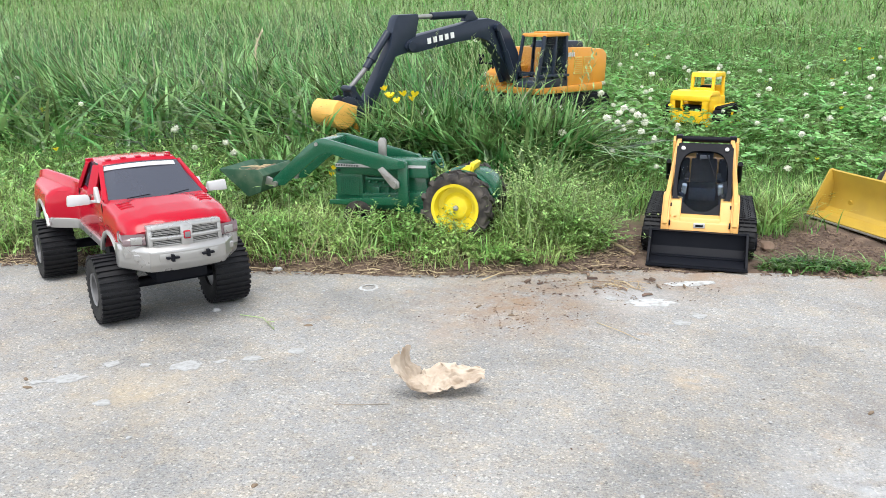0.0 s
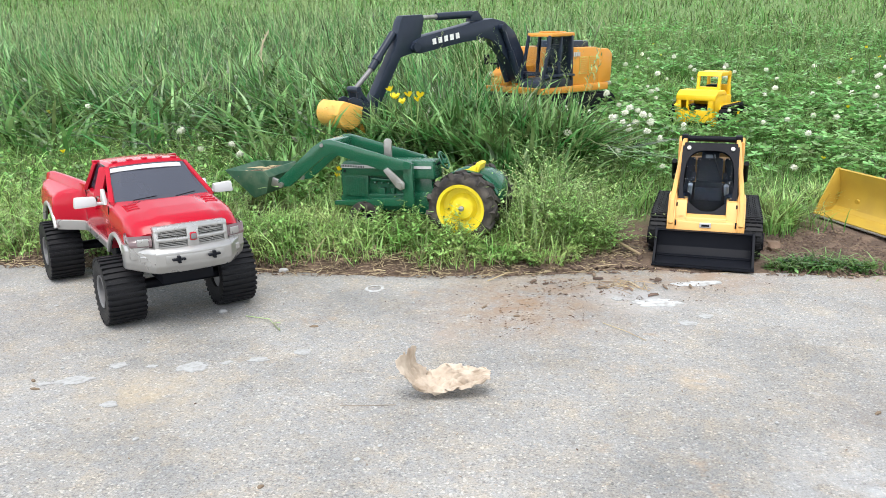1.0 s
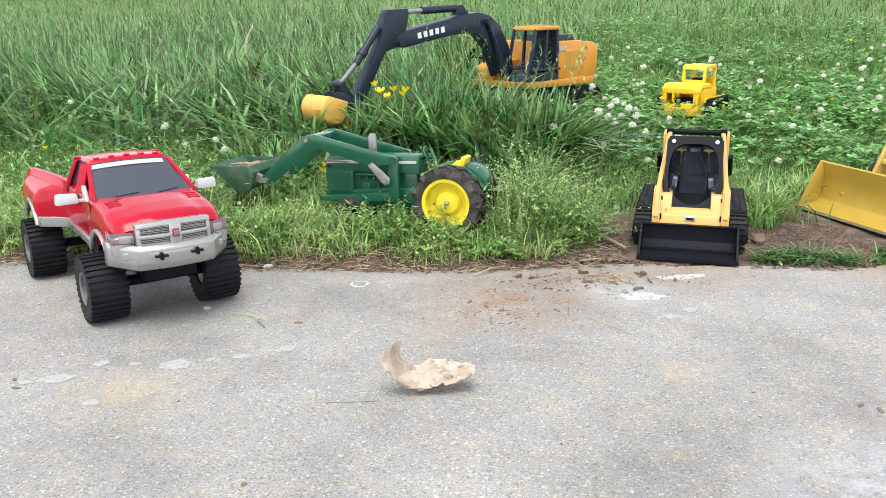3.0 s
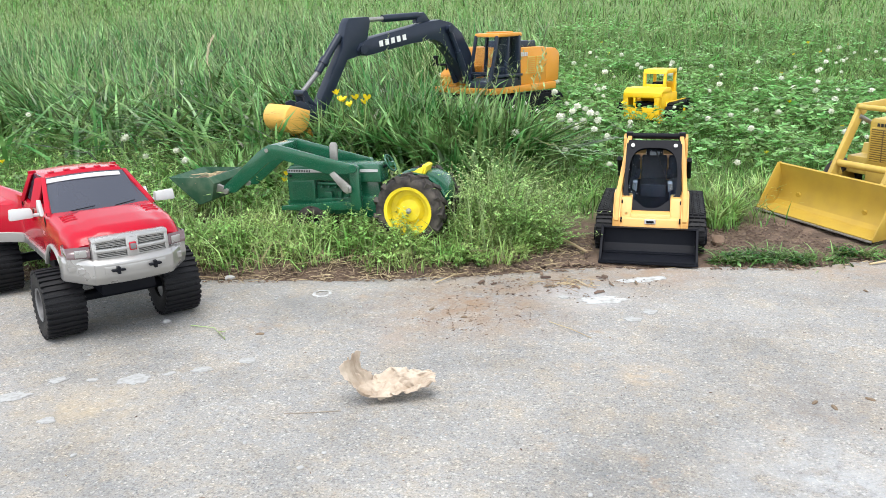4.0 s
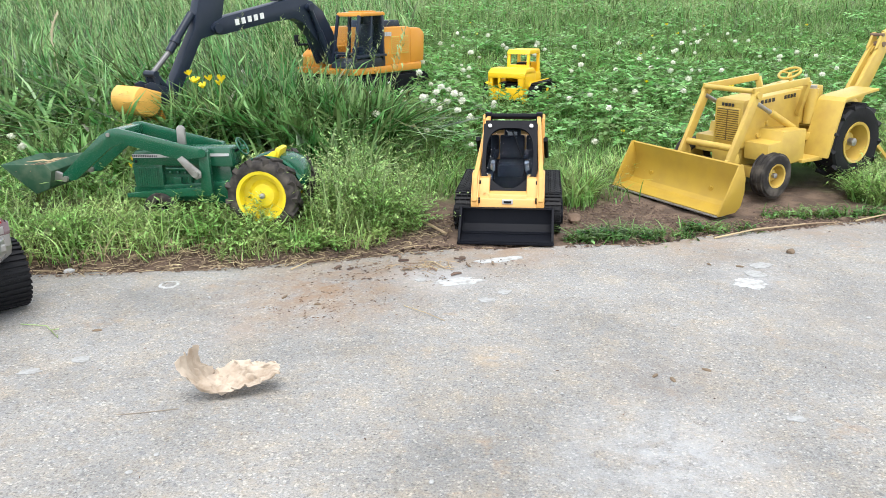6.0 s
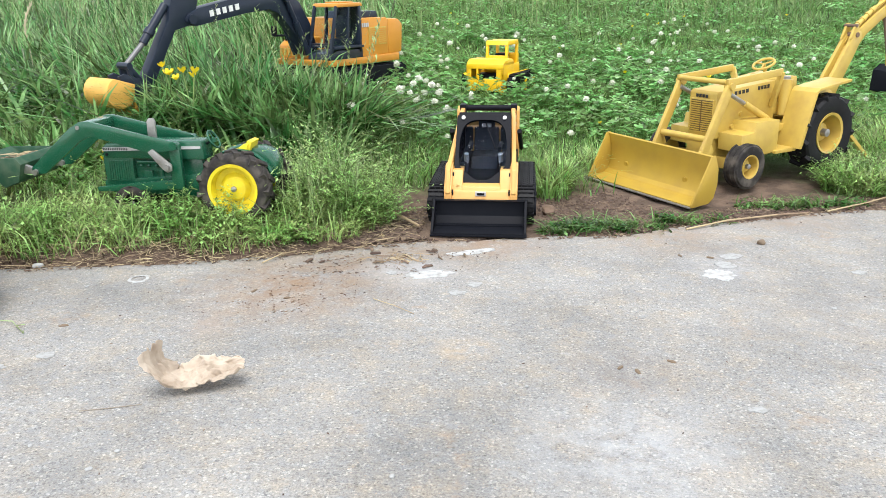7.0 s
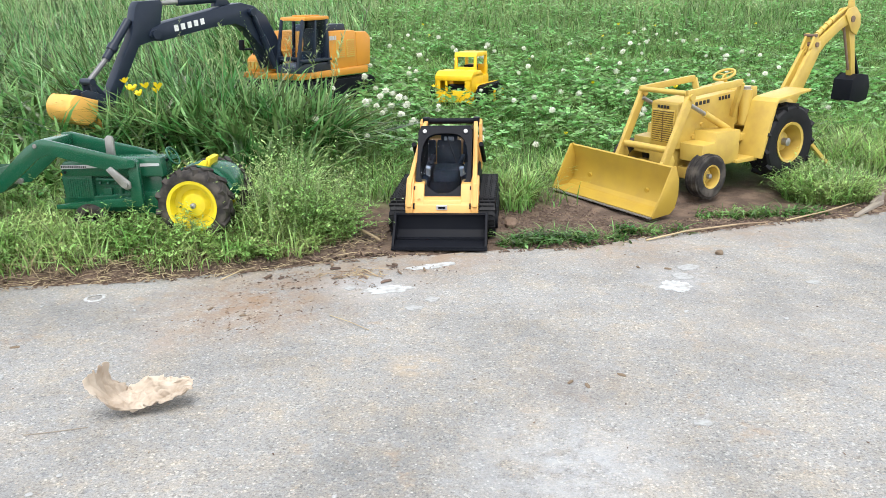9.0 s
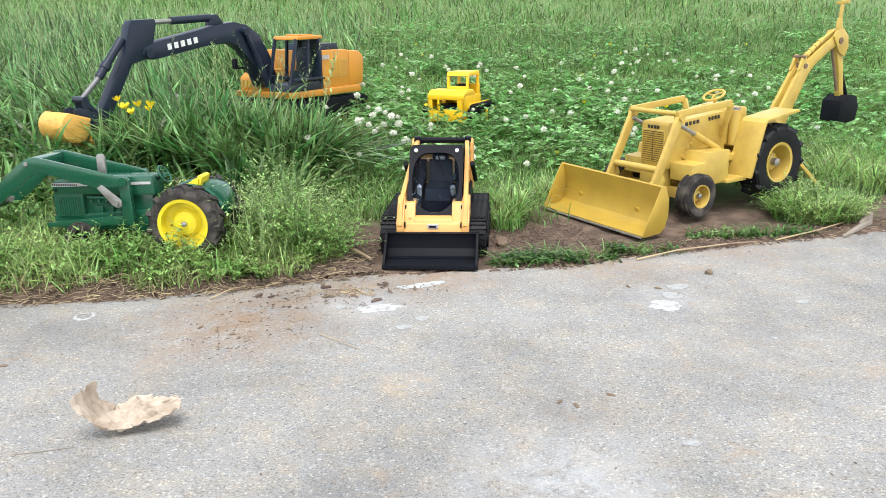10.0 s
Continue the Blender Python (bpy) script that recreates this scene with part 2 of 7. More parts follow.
        col = mix(mul.outputs[0], col, tone2)
    t.links.new(col, b.inputs["Base Color"])
    b.inputs["Roughness"].default_value = 0.85
    bp = t.nodes.new("ShaderNodeBump")
    bp.inputs["Strength"].default_value, bp.inputs["Distance"].default_value = 0.6, 0.0008
    t.links.new(noise_at(600.0, 4.0, 0.75), bp.inputs["Height"])
    t.links.new(bp.outputs[0], b.inputs["Normal"])
    return m


ASPHALT = asphalt_material()
SOIL = material("bare_brown_earth", (0.088, 0.060, 0.043), 0.95, other=(0.185, 0.128, 0.092), scale=38, amount=0.9, fine=260, bump=0.9, height=0.004)


def turf_over_soil(m):
    """Mossy turf takes over from the bare earth some way behind the pavement."""
    t = m.node_tree
    b = t.nodes["Principled BSDF"]
    earth = b.inputs["Base Color"].links[0].from_socket
    co = t.nodes.new("ShaderNodeTexCoord")
    n = t.nodes.new("ShaderNodeTexNoise")
    n.inputs["Scale"].default_value, n.inputs["Detail"].default_value = 11.0, 6.0
    t.links.new(co.outputs["Object"], n.inputs["Vector"])
    sep = t.nodes.new("ShaderNodeSeparateXYZ")
    t.links.new(co.outputs["Object"], sep.inputs[0])
    slope = t.nodes.new("ShaderNodeMath")
    slope.operation = "MULTIPLY_ADD"
    slope.inputs[1].default_value = -0.27
    t.links.new(sep.outputs["X"], slope.inputs[0])
    t.links.new(sep.outputs["Y"], slope.inputs[2])
    wob = t.nodes.new("ShaderNodeMath")
    wob.operation = "MULTIPLY_ADD"
    wob.inputs[1].default_value = 0.25
    t.links.new(n.outputs["Fac"], wob.inputs[0])
    t.links.new(slope.outputs[0], wob.inputs[2])
    mr = t.nodes.new("ShaderNodeMapRange")
    mr.inputs["From Min"].default_value, mr.inputs["From Max"].default_value = 1.30, 1.46
    t.links.new(wob.outputs[0], mr.inputs["Value"])
    green = t.nodes.new("ShaderNodeValToRGB")
    green.color_ramp.elements[0].color, green.color_ramp.elements[1].color = (0.06, 0.13, 0.03, 1), (0.17, 0.26, 0.09, 1)
    t.links.new(n.outputs["Fac"], green.inputs[0])
    mx = t.nodes.new("ShaderNodeMix")
    mx.data_type = "RGBA"
    t.links.new(mr.outputs[0], mx.inputs[0])
    t.links.new(earth, mx.inputs[6])
    t.links.new(green.outputs[0], mx.inputs[7])
    t.links.new(mx.outputs[2], b.inputs["Base Color"])


turf_over_soil(SOIL)


# ---------------------------------------------------------------- building helpers
def part(name, bm, mat, parent=None, label="", smooth=False):
    me = bpy.data.meshes.new(name)
    bmesh.ops.recalc_face_normals(bm, faces=bm.faces)
    bm.to_mesh(me)
    bm.free()
    me.materials.append(mat)
    if smooth:
        me.polygons.foreach_set("use_smooth", [True] * len(me.polygons))
        me.set_sharp_from_angle(angle=radians(38))
    ob = new(name, me)
    ob.parent = parent
    if label:
        ob["label"] = label
    return ob


def share(ob, parent, m):
    """Another object on the same mesh, with its own children copied too."""
    c = copy_thing(ob, m)
    c.parent = parent
    return c


def soft_edges(bm, width, segments=2):
    if width:
        sharp = [e for e in bm.edges if len(e.link_faces) == 2 and e.calc_face_angle(0) > 0.35]
        bmesh.ops.bevel(bm, geom=sharp, offset=width, segments=segments, affect="EDGES", profile=0.6, clamp_overlap=True)
    return bm


def box(x0, x1, y0, y1, z0, z1, bevel=0.001, bm=None):
    made = bmesh.new()
    bmesh.ops.create_cube(made, size=1)
    for v in made.verts:
        v.co = Vector(((x0 + x1) / 2 + v.co.x * (x1 - x0), (y0 + y1) / 2 + v.co.y * (y1 - y0), (z0 + z1) / 2 + v.co.z * (z1 - z0)))
    soft_edges(made, bevel)
    return join(bm, made)


def join(bm, made):
    if bm is None:
        return made
    me = bpy.data.meshes.new("tmp")
    made.to_mesh(me)
    made.free()
    bm.from_mesh(me)
    bpy.data.meshes.remove(me)
    return bm


def prism(profile, y0, y1, bevel=0.001, bm=None, squeeze=1.0):
    """A side outline in x and z, given thickness from y0 to y1."""
    made = bmesh.new()
    mid = (y0 + y1) / 2
    a = [made.verts.new((x, y0, z)) for x, z in profile]
    b = [made.verts.new((x, mid + (y1 - mid) * squeeze, z)) for x, z in profile]
    made.faces.new(a)
    made.faces.new(b[::-1])
    n = len(a)
    for i in range(n):
        made.faces.new((a[i], b[i], b[(i + 1) % n], a[(i + 1) % n]))
    bmesh.ops.recalc_face_normals(made, faces=made.faces)
    soft_edges(made, bevel)
    return join(bm, made)


def frame_box(corners_low, corners_high, bevel=0.001, bm=None):
    """A solid from four lower and four upper corners."""
    made = bmesh.new()
    a = [made.verts.new(c) for c in corners_low]
    b = [made.verts.new(c) for c in corners_high]
    made.faces.new(a[::-1])
    made.faces.new(b)
    for i in range(4):
        made.faces.new((a[i], a[(i + 1) % 4], b[(i + 1) % 4], b[i]))
    bmesh.ops.recalc_face_normals(made, faces=made.faces)
    soft_edges(made, bevel)
    return join(bm, made)


def tube(p0, p1, r, bm=None, sides=16, r1=None):
    p0, p1 = Vector(p0), Vector(p1)
    made = bmesh.new()
    bmesh.ops.create_cone(made, cap_ends=True, segments=sides, radius1=r, radius2=r if r1 is None else r1, depth=(p1 - p0).length)
    turn = (p1 - p0).to_track_quat("Z", "Y").to_matrix().to_4x4()
    bmesh.ops.transform(made, matrix=Matrix.Translation((p0 + p1) / 2) @ turn, verts=made.verts)
    return join(bm, made)


def beam(p0, p1, width, depth, bevel=0.0008, bm=None):
    """A square bar from p0 to p1: width across, depth along the up side."""
    p0, p1 = Vector(p0), Vector(p1)
    made = box(-width / 2, width / 2, -depth / 2, depth / 2, -(p1 - p0).length / 2, (p1 - p0).length / 2, bevel)
    turn = (p1 - p0).to_track_quat("Z", "Y").to_matrix().to_4x4()
    bmesh.ops.transform(made, matrix=Matrix.Translation((p0 + p1) / 2) @ turn, verts=made.verts)
    return join(bm, made)


def ring(centre, axis, radius, r, bm=None, sides=28, arc=(0.0, 360.0)):
    """A round bar bent to a ring or an arc about an axis."""
    made = bmesh.new()
    full = arc[1] - arc[0] >= 359.9
    rows = []
    count = sides if full else sides + 1
    for i in range(count):
        a = radians(arc[0] + (arc[1] - arc[0]) * i / sides)
        rows.append([made.verts.new(((radius + r * math.cos(b)) * math.cos(a), (radius + r * math.cos(b)) * math.sin(a), r * math.sin(b)))
                     for b in [math.tau * k / 8 for k in range(8)]])
    for i in range(count if full else count - 1):
        for k in range(8):
            made.faces.new((rows[i][k], rows[(i + 1) % count][k], rows[(i + 1) % count][(k + 1) % 8], rows[i][(k + 1) % 8]))
    turn = Vector(axis).to_track_quat("Z", "Y").to_matrix().to_4x4()
    bmesh.ops.transform(made, matrix=Matrix.Translation(centre) @ turn, verts=made.verts)
    return join(bm, made)


def lathe(profile, bm=None, sides=40):
    """A turned shape about the y axis: a closed outline of (radius, y)."""
    made = bmesh.new()
    rows = [[made.verts.new((r * math.cos(math.tau * i / sides), y, r * math.sin(math.tau * i / sides))) for r, y in profile] for i in range(sides)]
    n = len(profile)
    for i in range(sides):
        for k in range(n):
            quad = (rows[i][k], rows[(i + 1) % sides][k], rows[(i + 1) % sides][(k + 1) % n], rows[i][(k + 1) % n])
            made.faces.new(quad)
    bmesh.ops.recalc_face_normals(made, faces=made.faces)
    return join(bm, made)


def loft(rings, bm=None):
    """A solid skinned over closed cross-sections that all have as many points."""
    made = bmesh.new()
    rows = [[made.verts.new(p) for p in ring_pts] for ring_pts in rings]
    n = len(rows[0])
    for a, b in zip(rows, rows[1:]):
        for k in range(n):
            made.faces.new((a[k], a[(k + 1) % n], b[(k + 1) % n], b[k]))
    made.faces.new(rows[0][::-1])
    made.faces.new(rows[-1])
    bmesh.ops.recalc_face_normals(made, faces=made.faces)
    return join(bm, made)


def ease(a, b, v):
    """0 before a, 1 past b, smooth between."""
    f = min(1.0, max(0.0, (v - a) / (b - a)))
    return f * f * (3 - 2 * f)


def tyre(r, w, hole, lugs=0, lug=0.002, style="bars"):
    """A tyre about the y axis with a rounded shoulder and a moulded tread."""
    h = w / 2
    bm = lathe([(hole, -h * 0.86), (hole + (r - hole) * 0.45, -h), (r * 0.93, -h * 0.97), (r * 0.985, -h * 0.82), (r, -h * 0.5), (r, h * 0.5),
                (r * 0.985, h * 0.82), (r * 0.93, h * 0.97), (hole + (r - hole) * 0.45, h), (hole, h * 0.86)], sides=48)
    return bm


def wheel(parent, at, r, w, hole, rim_mat, tyre_mat, lugs, lug, style, dish=0.35, hub_r=0.2, holes=0):
    """hub > tyre, rim; the outer side is +y when at[1] > 0."""
    hub = part("wheel", lathe([(0.0005, -w * 0.3), (hole * hub_r, -w * 0.3), (hole * hub_r, w * 0.36), (0.0005, w * 0.4)], sides=20), STEEL if holes == 0 else rim_mat, parent, smooth=True)
    part("tyre", tyre(r, w, hole, lugs, lug, style), tyre_mat, hub, "black treaded rubber tyre", smooth=True)
    if style == "bars" and lugs:
        made = box(-0.26 * math.tau * r / lugs, 0.26 * math.tau * r / lugs, -w * 0.49, w * 0.49, -lug, lug, 0.0004)
        bmesh.ops.transform(made, verts=made.verts, matrix=Matrix.Translation((0, 0, r)))
        first = part("tread_lug", made, tyre_mat, hub)
        for i in range(1, lugs):
            piece = new("tread_lug", first.data)
            piece.parent, piece.matrix_basis = hub, Matrix.Rotation(-math.tau * i / lugs, 4, "Y")
    if style == "chevron":
        for side in (-1, 1):
            made = box(-0.33 * math.tau * r / lugs, 0.33 * math.tau * r / lugs, -w * 0.27, w * 0.27, -lug * 1.6, lug, 0.0005)
            bmesh.ops.transform(made, verts=made.verts, matrix=Matrix.Translation((0, side * w * 0.24, r)) @ Matrix.Rotation(radians(side * 34), 4, "Z"))
            first = part("tread_lug", made, tyre_mat, hub)
            for i in range(lugs // 2):
                m = Matrix.Rotation(-math.tau * (i + 0.25 * side) / (lugs // 2), 4, "Y")
                if i == 0:
                    first.matrix_basis = m
                else:
                    piece = new("tread_lug", first.data)
                    piece.parent, piece.matrix_basis = hub, m
    d = w * dish
    face = lathe([(hole * 0.04, w * 0.28 - d * 0.2), (hole * 0.45, w * 0.27 - d * 0.35), (hole * 0.62, w * 0.22 - d), (hole * 0.84, w * 0.24 - d), (hole * 0.9, w * 0.45), (hole * 1.03, w * 0.48),
                  (hole * 1.03, w * 0.36), (hole * 1.0, -w * 0.36), (hole * 0.8, -w * 0.3), (hole * 0.04, -w * 0.2)], sides=40)
    rim = part("rim", face, rim_mat, hub, "painted dished rim" if rim_mat is not SILVER else "silver dished rim", smooth=True)
    if holes:
        bm = None
        for k in range(holes):
            a = math.tau * k / holes
            p = (hole * 0.56 * math.cos(a), w * 0.26 - d * 0.6, hole * 0.56 * math.sin(a))
            bm = tube(p, (p[0], p[1] + w * 0.07, p[2]), hole * 0.07, bm, 10)
        part("wheel_bolt", bm, rim_mat, hub)
    hub.matrix_basis = Matrix.Translation(at) @ (Matrix.Rotation(math.pi, 4, "Z") if at[1] < 0 else Matrix.Identity(4))
    return hub


def thing(name, at, yaw, label, category, group="", pitch=0.0, lean=0.0):
    ob = new(name)
    ob.empty_display_size = 0.02
    ob.matrix_basis = pose(*at, lean, pitch, yaw)
    return tagged(ob, label, category, group)


def letter_bars(parent, origin, along, up, count, height, mat, name="lettering", depth=0.0006, gap=0.35):
    """A row of plain upright bars in place of letters."""
    along, up = Vector(along), Vector(up)
    across = along.cross(up).normalized()
    step = along.length / count
    bm = bmesh.new()
    for i in range(count):
        o = Vector(origin) + along.normalized() * step * i
        c = [o + along.normalized() * a + up.normalized() * b for a, b in ((0, 0), (step * (1 - gap), 0), (step * (1 - gap), height), (0, height))]
        lo = [bm.verts.new(p - across * depth) for p in c]
        hi = [bm.verts.new(p + across * depth) for p in c]
        bm.faces.new(lo[::-1])
        bm.faces.new(hi)
        for k in range(4):
            bm.faces.new((lo[k], lo[(k + 1) % 4], hi[(k + 1) % 4], hi[k]))
    return part(name, bm, mat, parent)


# ---------------------------------------------------------------- ground and pavement
EDGE_X = [-3.0, -0.56, -0.32, -0.16, 0.06, 0.2, 0.29, 0.43, 0.54, 0.65, 0.8, 0.93, 1.05, 3.0]
EDGE_Y = [0.3, 0.843, 0.89, 0.908, 0.95, 1.005, 1.04, 1.062, 1.078, 1.128, 1.186, 1.227, 1.275, 1.9]


def edge_y(x):
    """Where the pavement ends and the earth begins."""
    y = float(np.interp(x, EDGE_X, EDGE_Y))
    return y + 0.004 * math.sin(31 * x) + 0.0025 * math.sin(83 * x + 1)


def ground_z(x, y):
    """Height of the earth: a bank that rises gently to the back, higher behind the pavement's far side."""
    d = y - edge_y(x)
    if d < 0:
        return -0.03 if d < -0.03 else d - 0.001
    left = 1 / (1 + math.exp((x - 0.22) / 0.06))
    near = 0.016 * left * min(1.0, d / 0.06)
    back = max(0.0, d - 0.12)
    rise = 0.088 * back * (0.45 + 0.55 * max(left, min(1.0, max(0.0, (d - 0.45) / 0.4))))
    lumps = 0.003 * noise.noise((x * 9, y * 9, 0.3)) + 0.0018 * noise.noise((x * 34, y * 34, 2.0))
    fade = min(1.0, d / 0.04)
    far = 0.05 * noise.noise((x * 0.35, y * 0.35, 5.0)) * min(1.0, max(0.0, (y - 3) / 4))
    return 0.001 + near + rise + lumps * fade + far


def build_ground():
    xs = sorted({round(v, 4) for v in list(np.linspace(-1.4, 1.9, 166)) + [s * k for s in (-1, 1) for k in (2.4, 3, 4, 6, 9, 14, 22, 40, 80, 160, 320)]})
    ts = list(np.linspace(-0.05, 1.7, 120)) + [1.9, 2.2, 2.6, 3.2, 4, 5, 7, 10, 14, 20, 30, 50, 90, 160, 320]
    verts = [(x, edge_y(max(-1.6, min(2.1, x))) + t, ground_z(max(-1.6, min(2.1, x)), edge_y(max(-1.6, min(2.1, x))) + t)) for t in ts for x in xs]
    # the sheet runs on under the pavement and out to the horizon behind
    back = [-0.3, -2, -10, -50, -320]
    verts = [(x, y, -0.03) for y in back[::-1] for x in xs] + verts
    n = len(xs)
    faces = [(j * n + i, j * n + i + 1, (j + 1) * n + i + 1, (j + 1) * n + i) for j in range(len(back) + len(ts) - 1) for i in range(n - 1)]
    me = bpy.data.meshes.new("ground")
    me.from_pydata(verts, [], faces)
    me.polygons.foreach_set("use_smooth", [True] * len(me.polygons))
    me.materials.append(SOIL)
    tagged(new("ground", me), "brown earth bank beside the pavement", "ground", kind="structure")


def build_pavement():
    xs = list(np.linspace(-2.2, 2.6, 241))
    xs = [-300, -60, -12, -4] + xs + [4, 12, 60, 300]
    bm = bmesh.new()
    far, mid, near, low = [], [], [], []
    for x in xs:
        c = max(-2.2, min(2.6, x))
        y = edge_y(c)
        far.append(bm.verts.new((x, y, -0.004)))
        mid.append(bm.verts.new((x, y - 0.006, 0.0)))
        near.append(bm.verts.new((x, -300, 0.0)))
        low.append(bm.verts.new((x, y + 0.002, -0.025)))
    for i in range(len(xs) - 1):
        bm.faces.new((near[i], near[i + 1], mid[i + 1], mid[i]))
        bm.faces.new((mid[i], mid[i + 1], far[i + 1], far[i]))
        bm.faces.new((far[i], far[i + 1], low[i + 1], low[i]))
    ob = part("pavement", bm, ASPHALT)
    tagged(ob, "worn grey pavement with pale aggregate and stains", "pavement", kind="structure")


build_ground()
build_pavement()


# ---------------------------------------------------------------- red pickup
def arch(cx, cz, r, z, n=10):
    a0 = math.asin((z - cz) / r)
    return [(cx + r * math.cos(a0 + (math.pi - 2 * a0) * i / n), cz + r * math.sin(a0 + (math.pi - 2 * a0) * i / n)) for i in range(n + 1)]


def pickup():
    t = thing("toy_pickup_truck", (-0.218, 0.736, 0), -40.5, "glossy red toy pickup truck with oversized black tyres and silver bumper", "toy truck")
    flip = Matrix.Rotation(math.pi, 4, "Z")
    wf = wheel(t, (0.0, 0.0620, 0.0378), 0.0360, 0.041, 0.0175, RIM_GREY, RUBBER, 34, 0.0018, "bars", 0.4, 0.25, 6)
    share(wf, t, Matrix.Translation((0.0, -0.0620, 0.0378)) @ flip)
    share(wf, t, Matrix.Translation((-0.219, -0.0830, 0.0378)) @ flip)
    share(wf, t, Matrix.Translation((-0.219, 0.0830, 0.0378)))
    bm = box(-0.26, 0.05, -0.028, 0.028, 0.049, 0.066, 0.002)
    for x in (0.0, -0.219):
        tube((x, -0.06, 0.0385), (x, 0.06, 0.0385), 0.006, bm)
    box(-0.231, -0.207, -0.02, 0.02, 0.03, 0.05, 0.003, bm)
    part("chassis", bm, BLACK, t, "black plastic chassis", True)

    # sides of the body: plan width, rear bulge and the lower edge with both wheel arches
    def flank(x):
        if x > -0.15:
            return 0.0595 - 0.003 * ease(0.03, 0.07, x)
        return 0.0595 + 0.0330 * ease(0.150, 0.188, -x) - 0.004 * ease(0.262, 0.281, -x)

    def sill(x):
        low = 0.0735 + 0.022 * ease(0.044, 0.052, x)
        for cx, r in ((0.0, 0.0435), (-0.219, 0.0445)):
            if abs(x - cx) < r:
                low = max(low, 0.0530 + math.sqrt(r * r - (x - cx) ** 2))
        return low

    def belt(x):
        return float(np.interp(x, [-0.15, -0.018, 0.03, 0.056, 0.064, 0.070], [0.1305, 0.1292, 0.1247, 0.1205, 0.1165, 0.1095]))

    rings = []
    for i in range(75):
        x = -0.150 + 0.220 * i / 74
        w, lo_z, top = flank(x), sill(x), belt(x)
        up = ease(-0.016, 0.0, x)
        half = [(w - 0.0015, lo_z), (w, lo_z + 0.003), (w + 0.0012, max(0.100, lo_z + 0.006)), (w + 0.0006, max(top - 0.017, lo_z + 0.009)), (w - 0.0012, top - 0.0075), (w - 0.0042, top - 0.0026), (w - 0.010, top),
                (0.041, top + 0.0012 * up), (0.034, top + 0.0014 * up), (0.029, top + 0.0040 * up), (0.015, top + 0.0046 * up)]
        pts = [(y, z) for y, z in half] + [(-y, z) for y, z in half[::-1]]
        bow = min(1.0, max(0.0, (x - 0.03) / 0.03))
        rings.append([(x + bow * (0.003 - 0.012 * (y / 0.06) ** 2), y, z) for y, z in pts])
    shaped = [part("body", loft(rings), RED, t, "", True)]
    # bed sides that swell out over the rear wheels
    for s in (-1, 1):
        rings, strip = [], []
        for i in range(61):
            x = -0.148 - 0.132 * i / 60
            ys, zl = flank(x), sill(x)
            yr = 0.0575 + 0.0225 * min(1.0, max(0.0, (-x - 0.15) / 0.125))
            zr = 0.1315 + 0.0010 * ease(0.15, 0.22, -x) - 0.003 * ease(0.262, 0.281, -x)
            rings.append([(x, s * y, z) for y, z in ((yr - 0.007, max(zl, 0.095)), (yr - 0.007, zr - 0.001), (yr - 0.005, zr), (yr - 0.001, zr), (yr + 0.001, zr - 0.0015), (yr + 0.0018 + 0.10 * (ys - yr), zr - 0.010),
                                                     (yr + 0.72 * (ys - yr), max(0.1175, zl + 0.012)), (ys - 0.001, max(0.1105, zl + 0.009)), (ys + 0.0006, max(0.100, zl + 0.006)), (ys, zl + 0.003), (ys - 0.002, zl))])
        shaped.append(part("bed_side", loft(rings), RED, t, "", True))
        for i in range(30):
            x = -0.0400 - 0.1400 * i / 29
            y, z0 = flank(x), 0.0725
            z1 = 0.0825 + 0.003 * ease(0.12, 0.17, -x)
            strip.append([(x, s * (y - 0.003), z0), (x, s * (y + 0.0012), z0), (x, s * (y + 0.0022), z0 + 0.002), (x, s * (y + 0.0022), z1 - 0.0015), (x, s * (y - 0.001), z1)])
        shaped.append(part("rocker_panel", loft(strip), SILVER, t, "silver lower side trim", True))
        shaped.append(part("fender_lip", ring((-0.219, s * 0.0918, 0.0530), (0, 1, 0), 0.0462, 0.0030, None, 26, (24, 152)), SILVER, t, "silver wheel arch lip", True))
        shaped.append(part("arch_lip", ring((0.0, s * 0.0598, 0.0530), (0, 1, 0), 0.0452, 0.0027, None, 26, (24, 154)), SILVER, t, "silver wheel arch lip", True))
    bm = box(-0.274, -0.149, -0.056, 0.056, 0.086, 0.104, 0.002)
    box(-0.172, -0.046, -0.052, 0.052, 0.060, 0.090, 0.002, bm)
    shaped.append(part("cargo_bed", bm, BLACK, t, "dark cargo bed floor"))
    # cab: roof, pillars, rear wall
    lo, hi = 0.136, 0.1715
    bm = frame_box([(-0.078, -0.0455, hi - 0.003), (-0.139, -0.0465, hi - 0.004), (-0.139, 0.0465, hi - 0.004), (-0.078, 0.0455, hi - 0.003)],
                   [(-0.086, -0.041, hi + 0.004), (-0.134, -0.042, hi + 0.003), (-0.134, 0.042, hi + 0.003), (-0.086, 0.041, hi + 0.004)], 0.002)
    part("roof", bm, RED, t, "", True)
